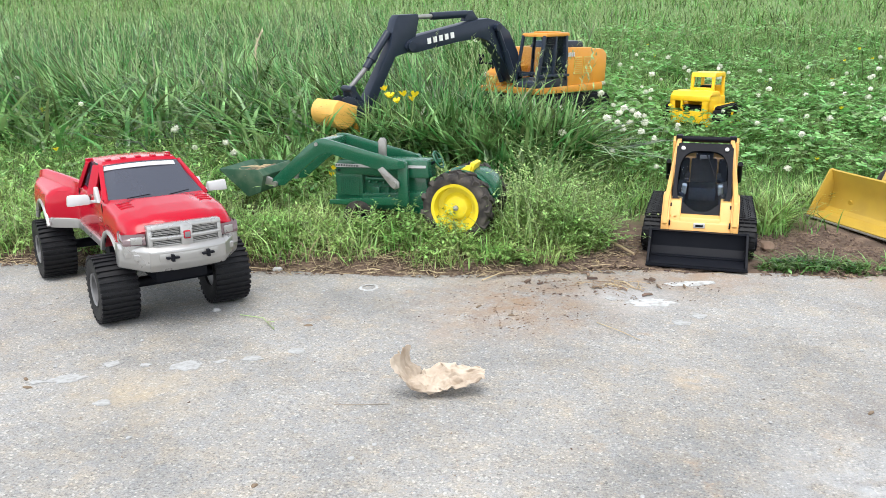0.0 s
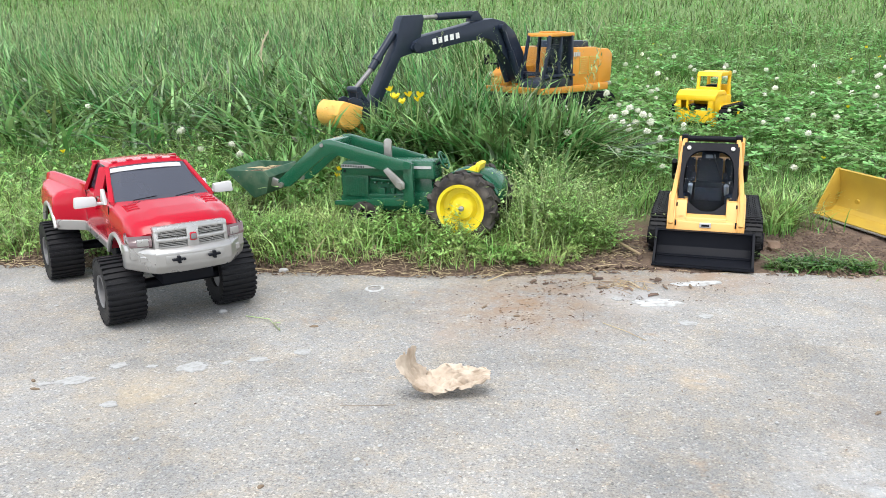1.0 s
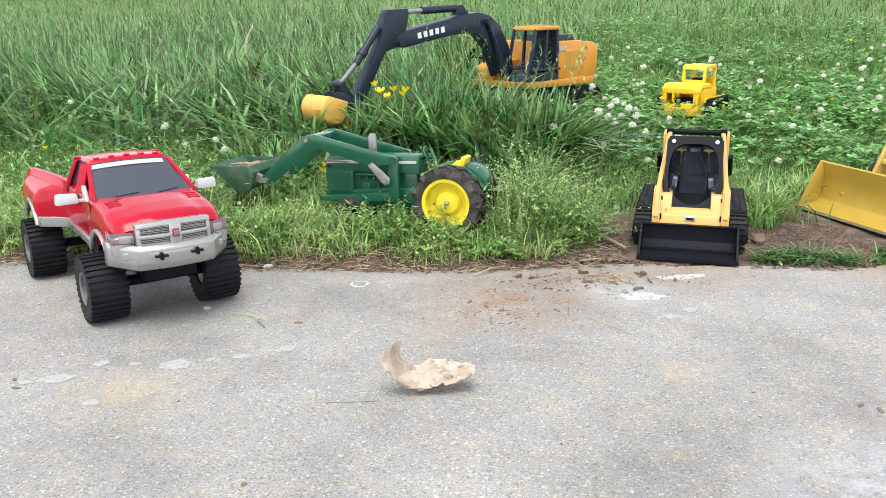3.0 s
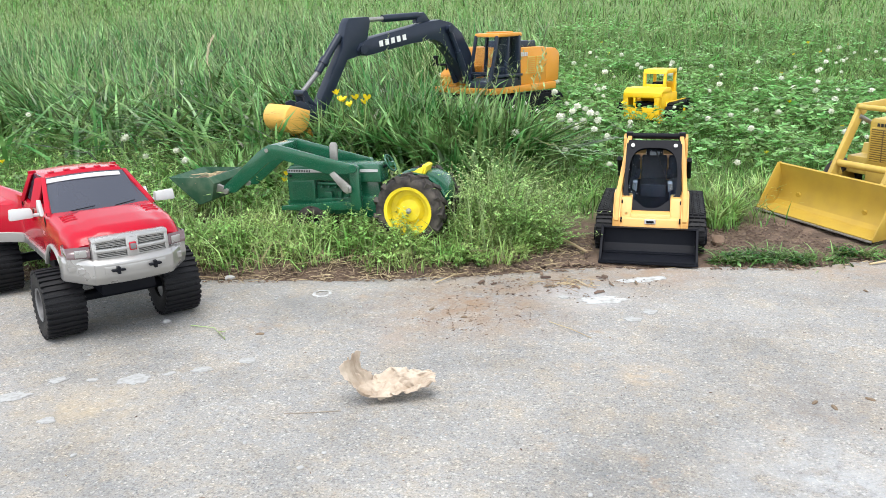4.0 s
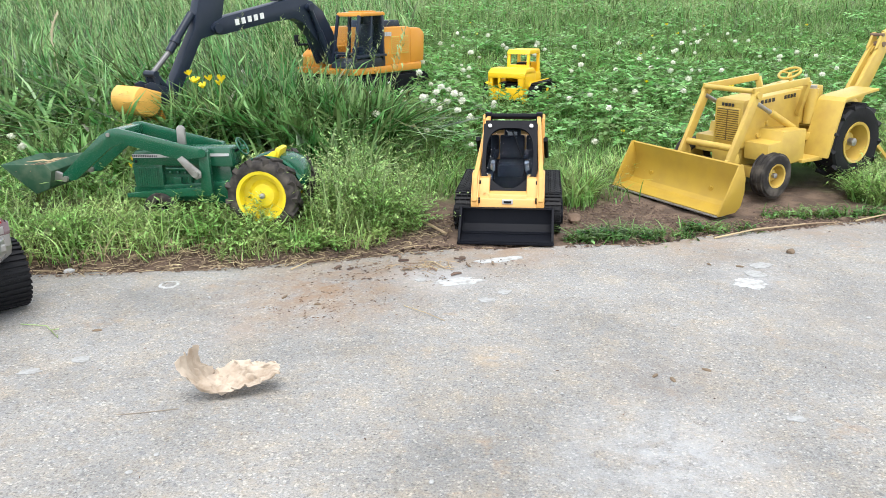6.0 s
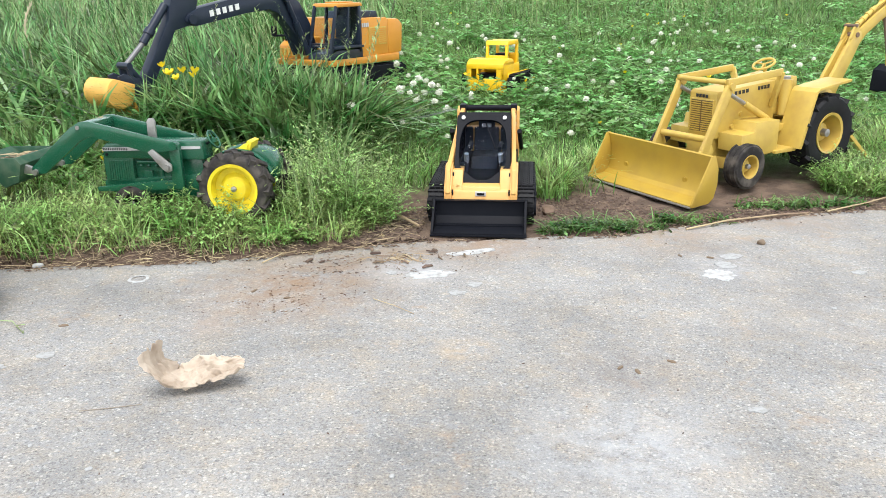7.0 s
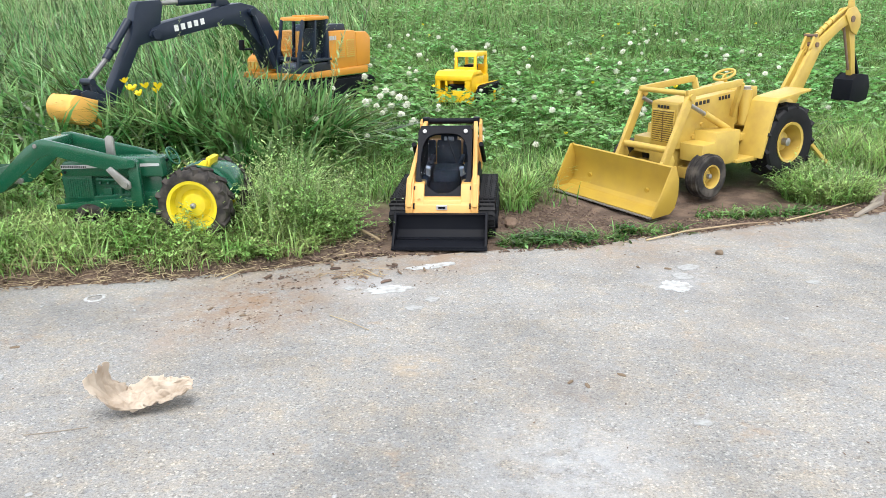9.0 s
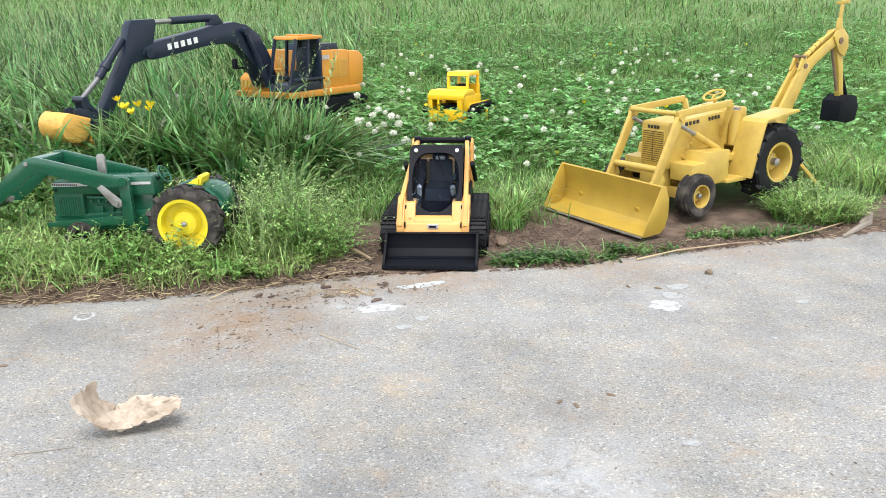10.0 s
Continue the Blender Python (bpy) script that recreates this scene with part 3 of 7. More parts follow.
    for s in (-1, 1):
        for p, q, wide in (((-0.018, s * 0.0555, lo - 0.002), (-0.079, s * 0.0445, hi), 0.005), ((-0.083, s * 0.057, lo - 0.004), (-0.093, s * 0.0455, hi), 0.011),
                           ((-0.141, s * 0.057, lo - 0.004), (-0.134, s * 0.0455, hi), 0.016)):
            part("pillar", beam(p, q, wide, 0.0045), RED, t, "", True)
        part("rear_side_window", frame_box([(-0.095, s * 0.0545, lo), (-0.135, s * 0.0545, lo), (-0.135, s * 0.0535, lo), (-0.095, s * 0.0535, lo)],
                                           [(-0.098, s * 0.0445, hi - 0.002), (-0.13, s * 0.0445, hi - 0.002), (-0.13, s * 0.0435, hi - 0.002), (-0.098, s * 0.0435, hi - 0.002)], 0), DARK_GLASS, t, "dark side window")
        bm = frame_box([(-0.056, s * 0.066, 0.1275), (-0.043, s * 0.066, 0.1275), (-0.045, s * 0.0905, 0.1265), (-0.055, s * 0.0905, 0.1265)],
                       [(-0.055, s * 0.067, 0.1395), (-0.045, s * 0.067, 0.1395), (-0.047, s * 0.0895, 0.1410), (-0.054, s * 0.0895, 0.1410)], 0.0030)
        box(-0.054, -0.047, *sorted((s * 0.0565, s * 0.070)), 0.128, 0.1315, 0.0014, bm)
        prism([(-0.042, 0.1285), (-0.060, 0.1285), (-0.060, 0.136), (-0.056, 0.1475), (-0.053, 0.1475)], *sorted((s * 0.0555, s * 0.0600)), 0.0012, bm)
        part("side_mirror", bm, PALE, t, "pale silver towing mirror", True)
        part("door_handle", box(-0.088, -0.076, s * 0.0592, s * 0.0615, 0.118, 0.1215, 0.001), RED, t, "", True)
        for x in (-0.0835, -0.026, -0.143):
            part("door_seam", box(x, x + 0.001, s * 0.0588, s * 0.0598, 0.082, 0.131, 0), BLACK, t, "dark door gap")
        part("corner_trim", box(0.050, 0.0712, min(s * 0.0425, s * 0.0605), max(s * 0.0425, s * 0.0605), 0.084, 0.0995, 0.0015), SILVER, t, "silver trim below the headlight", True)
        part("door_badge", box(-0.036, -0.029, s * 0.0590, s * 0.0603, 0.108, 0.112, 0.0005), SILVER, t, "small plain badge")
    part("cab_rear_wall", prism([(-0.136, lo - 0.004), (-0.148, lo - 0.004), (-0.138, hi), (-0.132, hi)], -0.05, 0.05, 0.001), RED, t, "", True)
    part("seat", prism([(-0.06, lo - 0.004), (-0.06, 0.139), (-0.088, 0.1395), (-0.094, 0.160), (-0.104, 0.160), (-0.104, lo - 0.004)], -0.042, 0.042, 0.002), RED, t, "red moulded interior seat", True)
    ws = frame_box([(-0.0165, -0.0535, lo - 0.001), (-0.022, -0.0535, lo - 0.001), (-0.022, 0.0535, lo - 0.001), (-0.0165, 0.0535, lo - 0.001)],
                   [(-0.0775, -0.0435, hi), (-0.082, -0.0435, hi), (-0.082, 0.0435, hi), (-0.0775, 0.0435, hi)], 0.0004)
    windscreen = part("windscreen", ws, DARK_GLASS, t, "smoked sloping windscreen")
    k0, k1 = 0.84, 0.95
    def on_ws(f, y):
        return (-0.0160 + (-0.0610) * f, y, lo - 0.001 + (hi - lo + 0.001) * f + 0.0004)
    bm = frame_box([on_ws(k0, -0.044), on_ws(k0, 0.037), on_ws(k1, 0.037), on_ws(k1, -0.042)],
                   [tuple(Vector(on_ws(k, y)) + Vector((0.0005, 0, 0.0008))) for k, y in ((k0, -0.044), (k0, 0.037), (k1, 0.037), (k1, -0.042))], 0)
    part("visor_strip", bm, PALE, windscreen, "white visor strip with worn lettering")
    for y0, y1 in ((-0.034, -0.008), (0.012, 0.036)):
        part("wiper", beam((-0.014, y0, lo + 0.0005), (-0.018, y1, lo + 0.0026), 0.0010, 0.0010, 0), BLACK, windscreen)
    for y in (-0.034, -0.017, 0.0, 0.017, 0.034):
        part("roof_marker_lamp", box(-0.094, -0.086, y - 0.0032, y + 0.0032, hi + 0.003, hi + 0.0062, 0.0012), RED, t, "", True)
    # bonnet vents
    for s in (-1, 1):
        vent = None
        for k in range(3):
            x = 0.000 + k * 0.008
            top = belt(x)
            vent = frame_box([(x - 0.005, s * 0.0375, top), (x + 0.001, s * 0.0355, top - 0.002), (x + 0.001, s * 0.0495, top - 0.003), (x - 0.005, s * 0.0500, top - 0.001)],
                             [(x - 0.005, s * 0.0375, top + 0.0016), (x + 0.001, s * 0.0355, top + 0.0024), (x + 0.001, s * 0.0495, top + 0.0012), (x - 0.005, s * 0.0500, top + 0.0006)], 0.0005, vent)
        shaped.append(part("bonnet_vent", vent, RED, t, "", True))
    # grille
    bm = prism([(0.066, 0.092), (0.078, 0.092), (0.075, 0.1215), (0.063, 0.1215)], -0.0388, -0.0340, 0.0018)
    prism([(0.066, 0.092), (0.078, 0.092), (0.075, 0.1215), (0.063, 0.1215)], 0.0340, 0.0388, 0.0018, bm)
    prism([(0.063, 0.1165), (0.0765, 0.1165), (0.0752, 0.1225), (0.062, 0.1225)], -0.0388, 0.0388, 0.0018, bm)
    prism([(0.066, 0.0905), (0.0787, 0.0905), (0.078, 0.0955), (0.066, 0.0955)], -0.0388, 0.0388, 0.0018, bm)
    prism([(0.066, 0.104), (0.0778, 0.104), (0.0774, 0.1078), (0.066, 0.1078)], -0.037, 0.037, 0.001, bm)
    prism([(0.066, 0.093), (0.0785, 0.093), (0.0757, 0.1215), (0.062, 0.1215)], -0.0062, 0.0062, 0.001, bm)
    grille = part("grille", bm, SILVER, t, "silver cross-bar grille", True)
    part("grille_backing", prism([(0.066, 0.093), (0.0722, 0.093), (0.0696, 0.1205), (0.063, 0.1205)], -0.037, 0.037, 0), BLACK, grille)
    for s in (-1, 1):
        for z0 in (0.0965, 0.1090):
            for k in range(4):
                z = z0 + k * 0.0019
                part("grille_slat", box(0.070, 0.0752 - (z - 0.095) * 0.1, min(s * 0.0065, s * 0.0345), max(s * 0.0065, s * 0.0345), z, z + 0.0010, 0), SILVER, grille)
    part("badge", prism([(0.077, 0.1025), (0.0802, 0.103), (0.0792, 0.1125), (0.076, 0.1125)], -0.0036, 0.0036, 0.0015), RED, grille, "plain red and silver shield", True)
    part("badge_face", prism([(0.079, 0.1042), (0.0809, 0.1045), (0.0801, 0.1112), (0.078, 0.1112)], -0.0029, 0.0029, 0.0010), RIM_GREY, grille, "", True)
    for s in (-1, 1):
        a, b = sorted((s * 0.0392, s * 0.0612))
        lamp = part("headlight", prism([(0.046, 0.0985), (0.073, 0.0975), (0.0705, 0.1135), (0.046, 0.1120)], a, b, 0.002), LAMP_GLASS, t, "clear moulded headlight", True)
        a, b = sorted((s * 0.0430, s * 0.0540))
        part("lamp_reflector", box(0.0715, 0.0738, a, b, 0.0995, 0.1085, 0.0015), SILVER, lamp, "", True)
    # bumper
    bp = [(0.0615, 0.0685), (0.077, 0.0685), (0.0835, 0.077), (0.0835, 0.0915), (0.078, 0.0965), (0.0615, 0.0965)]
    bm = prism(bp, -0.040, 0.040, 0.0018)
    for s in (-1, 1):
        a = [(x, s * 0.0395, z) for x, z in bp]
        b = [(x - 0.021, s * 0.0635, z + (0.002 if z > 0.08 else 0.003)) for x, z in bp]
        made = bmesh.new()
        va, vb = [made.verts.new(p) for p in a], [made.verts.new(p) for p in b]
        made.faces.new(va)
        made.faces.new(vb[::-1])
        for i in range(6):
            made.faces.new((va[i], vb[i], vb[(i + 1) % 6], va[(i + 1) % 6]))
        bmesh.ops.recalc_face_normals(made, faces=made.faces)
        soft_edges(made, 0.0015)
        join(bm, made)
    bumper = part("front_bumper", bm, SILVER, t, "silver front bumper", True)
    part("bumper_slot", box(0.0815, 0.0841, -0.031, 0.031, 0.0805, 0.0885, 0.0008), SILVER, bumper, "recessed bumper centre strip", True)
    for s in (-1, 1):
        part("tow_hook", box(0.0835, 0.0885, s * 0.0185 - 0.0065, s * 0.0185 + 0.0065, 0.0835, 0.0855, 0.0005), BLACK, bumper, "black cross-shaped tow hook")
        part("tow_hook", box(0.0835, 0.0890, s * 0.0185 - 0.0015, s * 0.0185 + 0.0015, 0.0808, 0.0883, 0.0005), BLACK, bumper, "black cross-shaped tow hook")
        part("fog_lamp", box(0.0730, 0.0765, min(s * 0.045, s * 0.053), max(s * 0.045, s * 0.053), 0.0815, 0.0885, 0.0012), SILVER, bumper)
    # the nose, windscreen and roof are rounded in plan
    for c in t.children_recursive:
        if not c.data or c in shaped or c.name.startswith(("wheel", "tyre", "rim", "tread")):
            continue
        if c.name.startswith(("front_bumper", "windscreen", "roof", "grille", "visor", "bumper_slot")) and not c.name.startswith("grille_slat"):
            bm = bmesh.new()
            bm.from_mesh(c.data)
            for y in (-0.045, -0.03, -0.015, 0.0, 0.015, 0.03, 0.045):
                bmesh.ops.bisect_plane(bm, geom=bm.verts[:] + bm.edges[:] + bm.faces[:], plane_co=(0, y, 0), plane_no=(0, 1, 0))
            bm.to_mesh(c.data)
            bm.free()
        glazed = c.name.startswith(("windscreen", "visor", "wiper", "pillar", "roof"))
        for v in c.data.vertices:
            x, y, z = v.co
            if glazed and z > 0.134:
                v.co.x -= 0.007 * min(1.0, max(0.0, (x + 0.09) / 0.02)) * (y / 0.055) ** 2
                v.co.z -= 0.003 * (y / 0.045) ** 2 * (z > 0.164)
            elif not glazed:
                k = min(1.0, max(0.0, (x - 0.03) / 0.03))
                v.co.x += k * (0.003 - 0.012 * (y / 0.06) ** 2)
                if z > 0.112 and x > -0.016:
                    v.co.z -= 0.007 * min(1.0, (x + 0.016) / 0.04) * (abs(y) / 0.06) ** 3
    for c in t.children_recursive:
        if c.data and c not in shaped and not c.name.startswith(("wheel", "tyre", "rim", "tread")):
            for v in c.data.vertices:
                if v.co.z > 0.09:
                    v.co.z = 0.09 + (v.co.z - 0.09) * 0.865
    return t


pickup()


# ---------------------------------------------------------------- yellow track loader
def track_belt(x0, x1, z0, z1, y0, y1, r, pitch=0.0062, lug=0.0024, mat=RUBBER, parent=None, name="track", blocks=1):
    """A closed rubber belt round two rollers with moulded lugs."""
    n = 12
    path = []
    for i in range(n + 1):
        a = -math.pi / 2 + math.pi * i / n
        path.append((x1 - r + r * math.cos(a), z0 + (z1 - z0) / 2 + (z1 - z0) / 2 * math.sin(a)))
    for i in range(n + 1):
        a = math.pi / 2 + math.pi * i / n
        path.append((x0 + r + r * math.cos(a), z0 + (z1 - z0) / 2 + (z1 - z0) / 2 * math.sin(a)))
    bm = prism(path, y0, y1, 0.0012)
    loop = path + [path[0]]
    lens = [math.dist(loop[i], loop[i + 1]) for i in range(len(path))]
    total, s = sum(lens), 0.0
    count = int(total / pitch)
    mid, w = (y0 + y1) / 2, (y1 - y0)
    for k in range(count):
        d = total * k / count
        i = 0
        while d > lens[i]:
            d -= lens[i]
            i += 1
        a, b = Vector((loop[i][0], 0, loop[i][1])), Vector((loop[i + 1][0], 0, loop[i + 1][1]))
        p = a.lerp(b, d / lens[i])
        ang = math.atan2(b.z - a.z, b.x - a.x)
        for q in range(blocks):
            yy = mid + ((q + 0.5) / blocks - 0.5) * w + (0.15 * w / blocks * (1 if k % 2 else -1) if blocks > 1 else 0)
            made = box(-pitch * 0.3, pitch * 0.3, -w / blocks * 0.42, w / blocks * 0.42, -lug, lug, 0)
            bmesh.ops.transform(made, verts=made.verts, matrix=Matrix.Translation((p.x, yy, p.z)) @ Matrix.Rotation(-ang, 4, "Y"))
            join(bm, made)
    return part(name, bm, mat, parent, "black rubber track with moulded lugs")


def track_loader():
    # x forward; the bucket's lip is 0.15 ahead of the origin
    t = thing("toy_track_loader", (0.3625, 1.20, 0.004), -91.6, "pale yellow toy track loader with black bucket lowered on bare soil", "toy loader")
    for s in (-1, 1):
        a, b = sorted((s * 0.049, s * 0.073))
        track_belt(-0.105, 0.098, 0.0, 0.052, a, b, 0.026, parent=t, blocks=3)
        a, b = sorted((s * 0.0735, s * 0.075))
        bm = box(-0.08, 0.075, a, b, 0.012, 0.04, 0.0004)
        for x in (-0.075, -0.035, 0.0, 0.035, 0.07):
            tube((x, s * 0.072, 0.02), (x, s * 0.0765, 0.02), 0.012, bm, 18)
        part("track_frame", bm, BLACK, t, "black roller frame", True)
    part("lower_body", prism([(-0.115, 0.022), (-0.12, 0.075), (-0.03, 0.07), (0.06, 0.05), (0.082, 0.04), (0.082, 0.018)], -0.047, 0.047, 0.003), BLACK, t, "", True)
    part("engine_cover", prism([(-0.125, 0.05), (-0.128, 0.104), (-0.1, 0.112), (-0.075, 0.106), (-0.07, 0.06)], -0.043, 0.043, 0.004), LIGHT_AMBER, t, "", True)
    # front cowl with a notch for the door
    bm = prism([(0.050, 0.030), (0.098, 0.030), (0.0915, 0.047), (0.082, 0.0535), (0.050, 0.0535)], -0.0445, 0.0445, 0.0018)
    for s in (-1, 1):
        a, b = sorted((s * 0.0255, s * 0.0475))
        prism([(0.045, 0.034), (0.097, 0.034), (0.074, 0.073), (0.045, 0.073)], a, b, 0.002, bm)
        a, b = sorted((s * 0.040, s * 0.0505))
        prism([(0.05, 0.030), (0.099, 0.028), (0.098, 0.050), (0.072, 0.080), (0.05, 0.080)], a, b, 0.0018, bm)
    cowl = part("front_cowl", bm, LIGHT_AMBER, t, "", True)
    part("cowl_plate", box(0.0900, 0.0955, -0.0075, 0.0075, 0.0405, 0.0465, 0.0006), PALE, cowl, "small white plate with plain mark")
    part("plate_mark", box(0.0945, 0.0962, -0.005, 0.005, 0.0420, 0.0450, 0.0004), BLACK, cowl)
    part("step_notch", prism([(0.060, 0.046), (0.0915, 0.046), (0.0880, 0.0525), (0.080, 0.0555), (0.060, 0.0555)], -0.0265, 0.0265, 0.001), LIGHT_AMBER, t, "", True)
    # cab
    fl, fh = (0.070, 0.062), (0.010, 0.139)

    def front(f, y, out=0.0):
        return (fl[0] + (fh[0] - fl[0]) * f + out * 0.81, y, fl[1] + (fh[1] - fl[1]) * f + out * 0.58)

    def bar(f0, y0, f1, y1, w, bm=None, d=0.005):
        return beam(front(f0, y0), front(f1, y1), w, d, 0.001, bm)

    bm = bmesh.new()
    n = 48
    rows = []
    for i in range(n):
        a = math.tau * (i + 0.5) / n
        c, q = math.cos(a), math.sin(a)
        iy, i_f = 0.0335 * math.copysign(abs(c) ** 0.55, c), 0.43 + 0.49 * math.copysign(abs(q) ** 0.75, q)
        if q < 0:
            iy *= 1 - 0.50 * max(0.0, -q - 0.45) / 0.55
        m = max(abs(c), abs(q))
        oy, of = 0.0385 * c / m, 0.46 + 0.57 * q / m
        rows.append([bm.verts.new(front(of, oy, 0.0025)), bm.verts.new(front(i_f, iy, 0.002)), bm.verts.new(front(i_f, iy, -0.003)), bm.verts.new(front(of, oy, -0.003))])
    for i in range(n):
        for k in range(4):
            bm.faces.new((rows[i][k], rows[(i + 1) % n][k], rows[(i + 1) % n][(k + 1) % 4], rows[i][(k + 1) % 4]))
    door = part("cab_door", bm, BLACK, t, "black cab door frame with arched window", True)
    part("door_window", frame_box([front(-0.08, -0.035, -0.001), front(-0.08, 0.035, -0.001), front(-0.08, 0.035, -0.0018), front(-0.08, -0.035, -0.0018)],
                                  [front(0.95, -0.035, -0.001), front(0.95, 0.035, -0.001), front(0.95, 0.035, -0.0018), front(0.95, -0.035, -0.0018)], 0), TINTED, door, "dark tinted window")
    part("wiper", beam(front(0.42, 0.0185, 0.003), front(0.86, 0.003, 0.003), 0.0014, 0.0014, 0), BLACK, door)
    for s in (-1, 1):
        part("work_lamp", tube(front(0.945, s * 0.0295, 0.001), front(0.945, s * 0.0295, 0.005), 0.0028), PALE, door, "round white work lamp", True)
    bm = frame_box([(0.010, -0.037, 0.138), (-0.082, -0.036, 0.125), (-0.082, 0.036, 0.125), (0.010, 0.037, 0.138)],
                   [(0.008, -0.036, 0.1435), (-0.082, -0.035, 0.1305), (-0.082, 0.035, 0.1305), (0.008, 0.036, 0.1435)], 0.001)
    cab = part("cab_roof", bm, BLACK, t, "black cab roof", True)
    for s in (-1, 1):
        bm = beam((0.06, s * 0.036, 0.066), (0.008, s * 0.036, 0.138), 0.005, 0.005)
        beam((-0.072, s * 0.036, 0.06), (-0.074, s * 0.036, 0.127), 0.008, 0.005, 0.0008, bm)
        for k in range(5):
            x = -0.06 + k * 0.016
            beam((x, s * 0.036, 0.072), (x, s * 0.036, 0.131), 0.0018, 0.0018, 0, bm)
        part("side_screen", bm, BLACK, t, "black side guard", True)
    bm = box(-0.05, 0.010, -0.019, 0.019, 0.05, 0.080, 0.004)
    prism([(-0.052, 0.07), (-0.060, 0.112), (-0.052, 0.114), (-0.036, 0.08)], -0.0185, 0.0185, 0.005, bm)
    prism([(-0.060, 0.106), (-0.062, 0.122), (-0.054, 0.123), (-0.050, 0.108)], -0.0125, 0.0125, 0.003, bm)
    for s in (-1, 1):
        prism([(0.050, 0.052), (0.030, 0.076), (-0.060, 0.080), (-0.062, 0.052)], s * 0.0290 - 0.0055, s * 0.0290 + 0.0055, 0.003, bm)
        prism([(-0.060, 0.078), (-0.064, 0.112), (-0.056, 0.112), (-0.048, 0.078)], s * 0.0270 - 0.0060, s * 0.0270 + 0.0060, 0.003, bm)
    seat = part("operator_seat", bm, GREYSEAT, t, "dark grey seat", True)
    part("headrest_mark", box(-0.0525, -0.0478, -0.007, 0.007, 0.113, 0.118, 0.0004), PALE, seat, "small plain mark")
    for s in (-1, 1):
        part("armrest", box(-0.04, 0.012, s * 0.022 - 0.003, s * 0.022 + 0.003, 0.088, 0.094, 0.0015), GREYSEAT, seat, "", True)
        part("joystick", tube((0.026, s * 0.025, 0.074), (0.034, s * 0.024, 0.088), 0.0034, None, 10), PALE, seat, "pale grey joystick", True)
    part("rear_window_panel", box(-0.0745, -0.070, -0.033, 0.033, 0.112, 0.125, 0.001), LIGHT_AMBER, t, "", True)
    # lift arms and rear cross bar
    for s in (-1, 1):
        a, b = sorted((s * 0.0420, s * 0.0485))
        bm = prism([(-0.106, 0.124), (-0.098, 0.136), (-0.08, 0.134), (0.088, 0.076), (0.10, 0.046), (0.092, 0.034), (0.082, 0.040), (0.072, 0.066), (-0.09, 0.117)], a, b, 0.0016)
        for v in bm.verts:
            v.co.y -= s * 0.0065 * max(0.0, (0.08 - v.co.x) / 0.18)
        arm = part("lift_arm", bm, LIGHT_AMBER, t, "", True)
        bm = tube((0.075, s * 0.038, 0.066), (0.075, s * 0.051, 0.066), 0.004)
        tube((0.092, s * 0.038, 0.045), (0.092, s * 0.052, 0.045), 0.004, bm)
        part("pivot_pin", bm, BLACK, arm, "", True)
        part("lift_cylinder", tube((-0.088, s * 0.052, 0.075), (-0.02, s * 0.050, 0.112), 0.0035), BLACK, t, "black lift cylinder", True)
        part("arm_tower", prism([(-0.112, 0.06), (-0.118, 0.132), (-0.104, 0.138), (-0.092, 0.132), (-0.088, 0.06)], *sorted((s * 0.0435, s * 0.0485)), 0.002), LIGHT_AMBER, t, "", True)
        part("arm_cap", box(-0.112, -0.094, s * 0.0395 - 0.005, s * 0.0395 + 0.005, 0.127, 0.1405, 0.0015), BLACK, t, "black arm end cap", True)
    part("cross_bar", tube((-0.103, -0.041, 0.1345), (-0.103, 0.041, 0.1345), 0.0045), BLACK, t, "black rear cross bar", True)
    # bucket
    outer = [(0.150, 0.0), (0.150, 0.003), (0.118, 0.006), (0.107, 0.016), (0.1065, 0.036), (0.110, 0.0375), (0.102, 0.038), (0.1, 0.014), (0.113, 0.0)]
    bucket = part("bucket", prism(outer, -0.0625, 0.0625, 0.0006), BLACK, t, "black open bucket", True)
    for s in (-1, 1):
        a, b = sorted((s * 0.0605, s * 0.0638))
        part("bucket_side", prism([(0.151, 0.0), (0.150, 0.005), (0.113, 0.0395), (0.101, 0.0385), (0.1, 0.012), (0.113, -0.0005)], a, b, 0.0006), BLACK, bucket, "", True)
    part("bucket_lip", box(0.143, 0.1525, -0.0645, 0.0645, -0.0012, 0.0012, 0.0004), BLACK, bucket, "", True)
    part("bucket_step", box(0.112, 0.124, -0.06, 0.06, 0.0055, 0.0075, 0.0004), BLACK, bucket, "", True)
    bm = None
    for s in (-1, 1):
        bm = prism([(0.085, 0.016), (0.085, 0.036), (0.103, 0.036), (0.103, 0.012)], s * 0.036 - 0.005, s * 0.036 + 0.005, 0.001, bm)
    part("coupler", bm, BLACK, t, "", True)


track_loader()


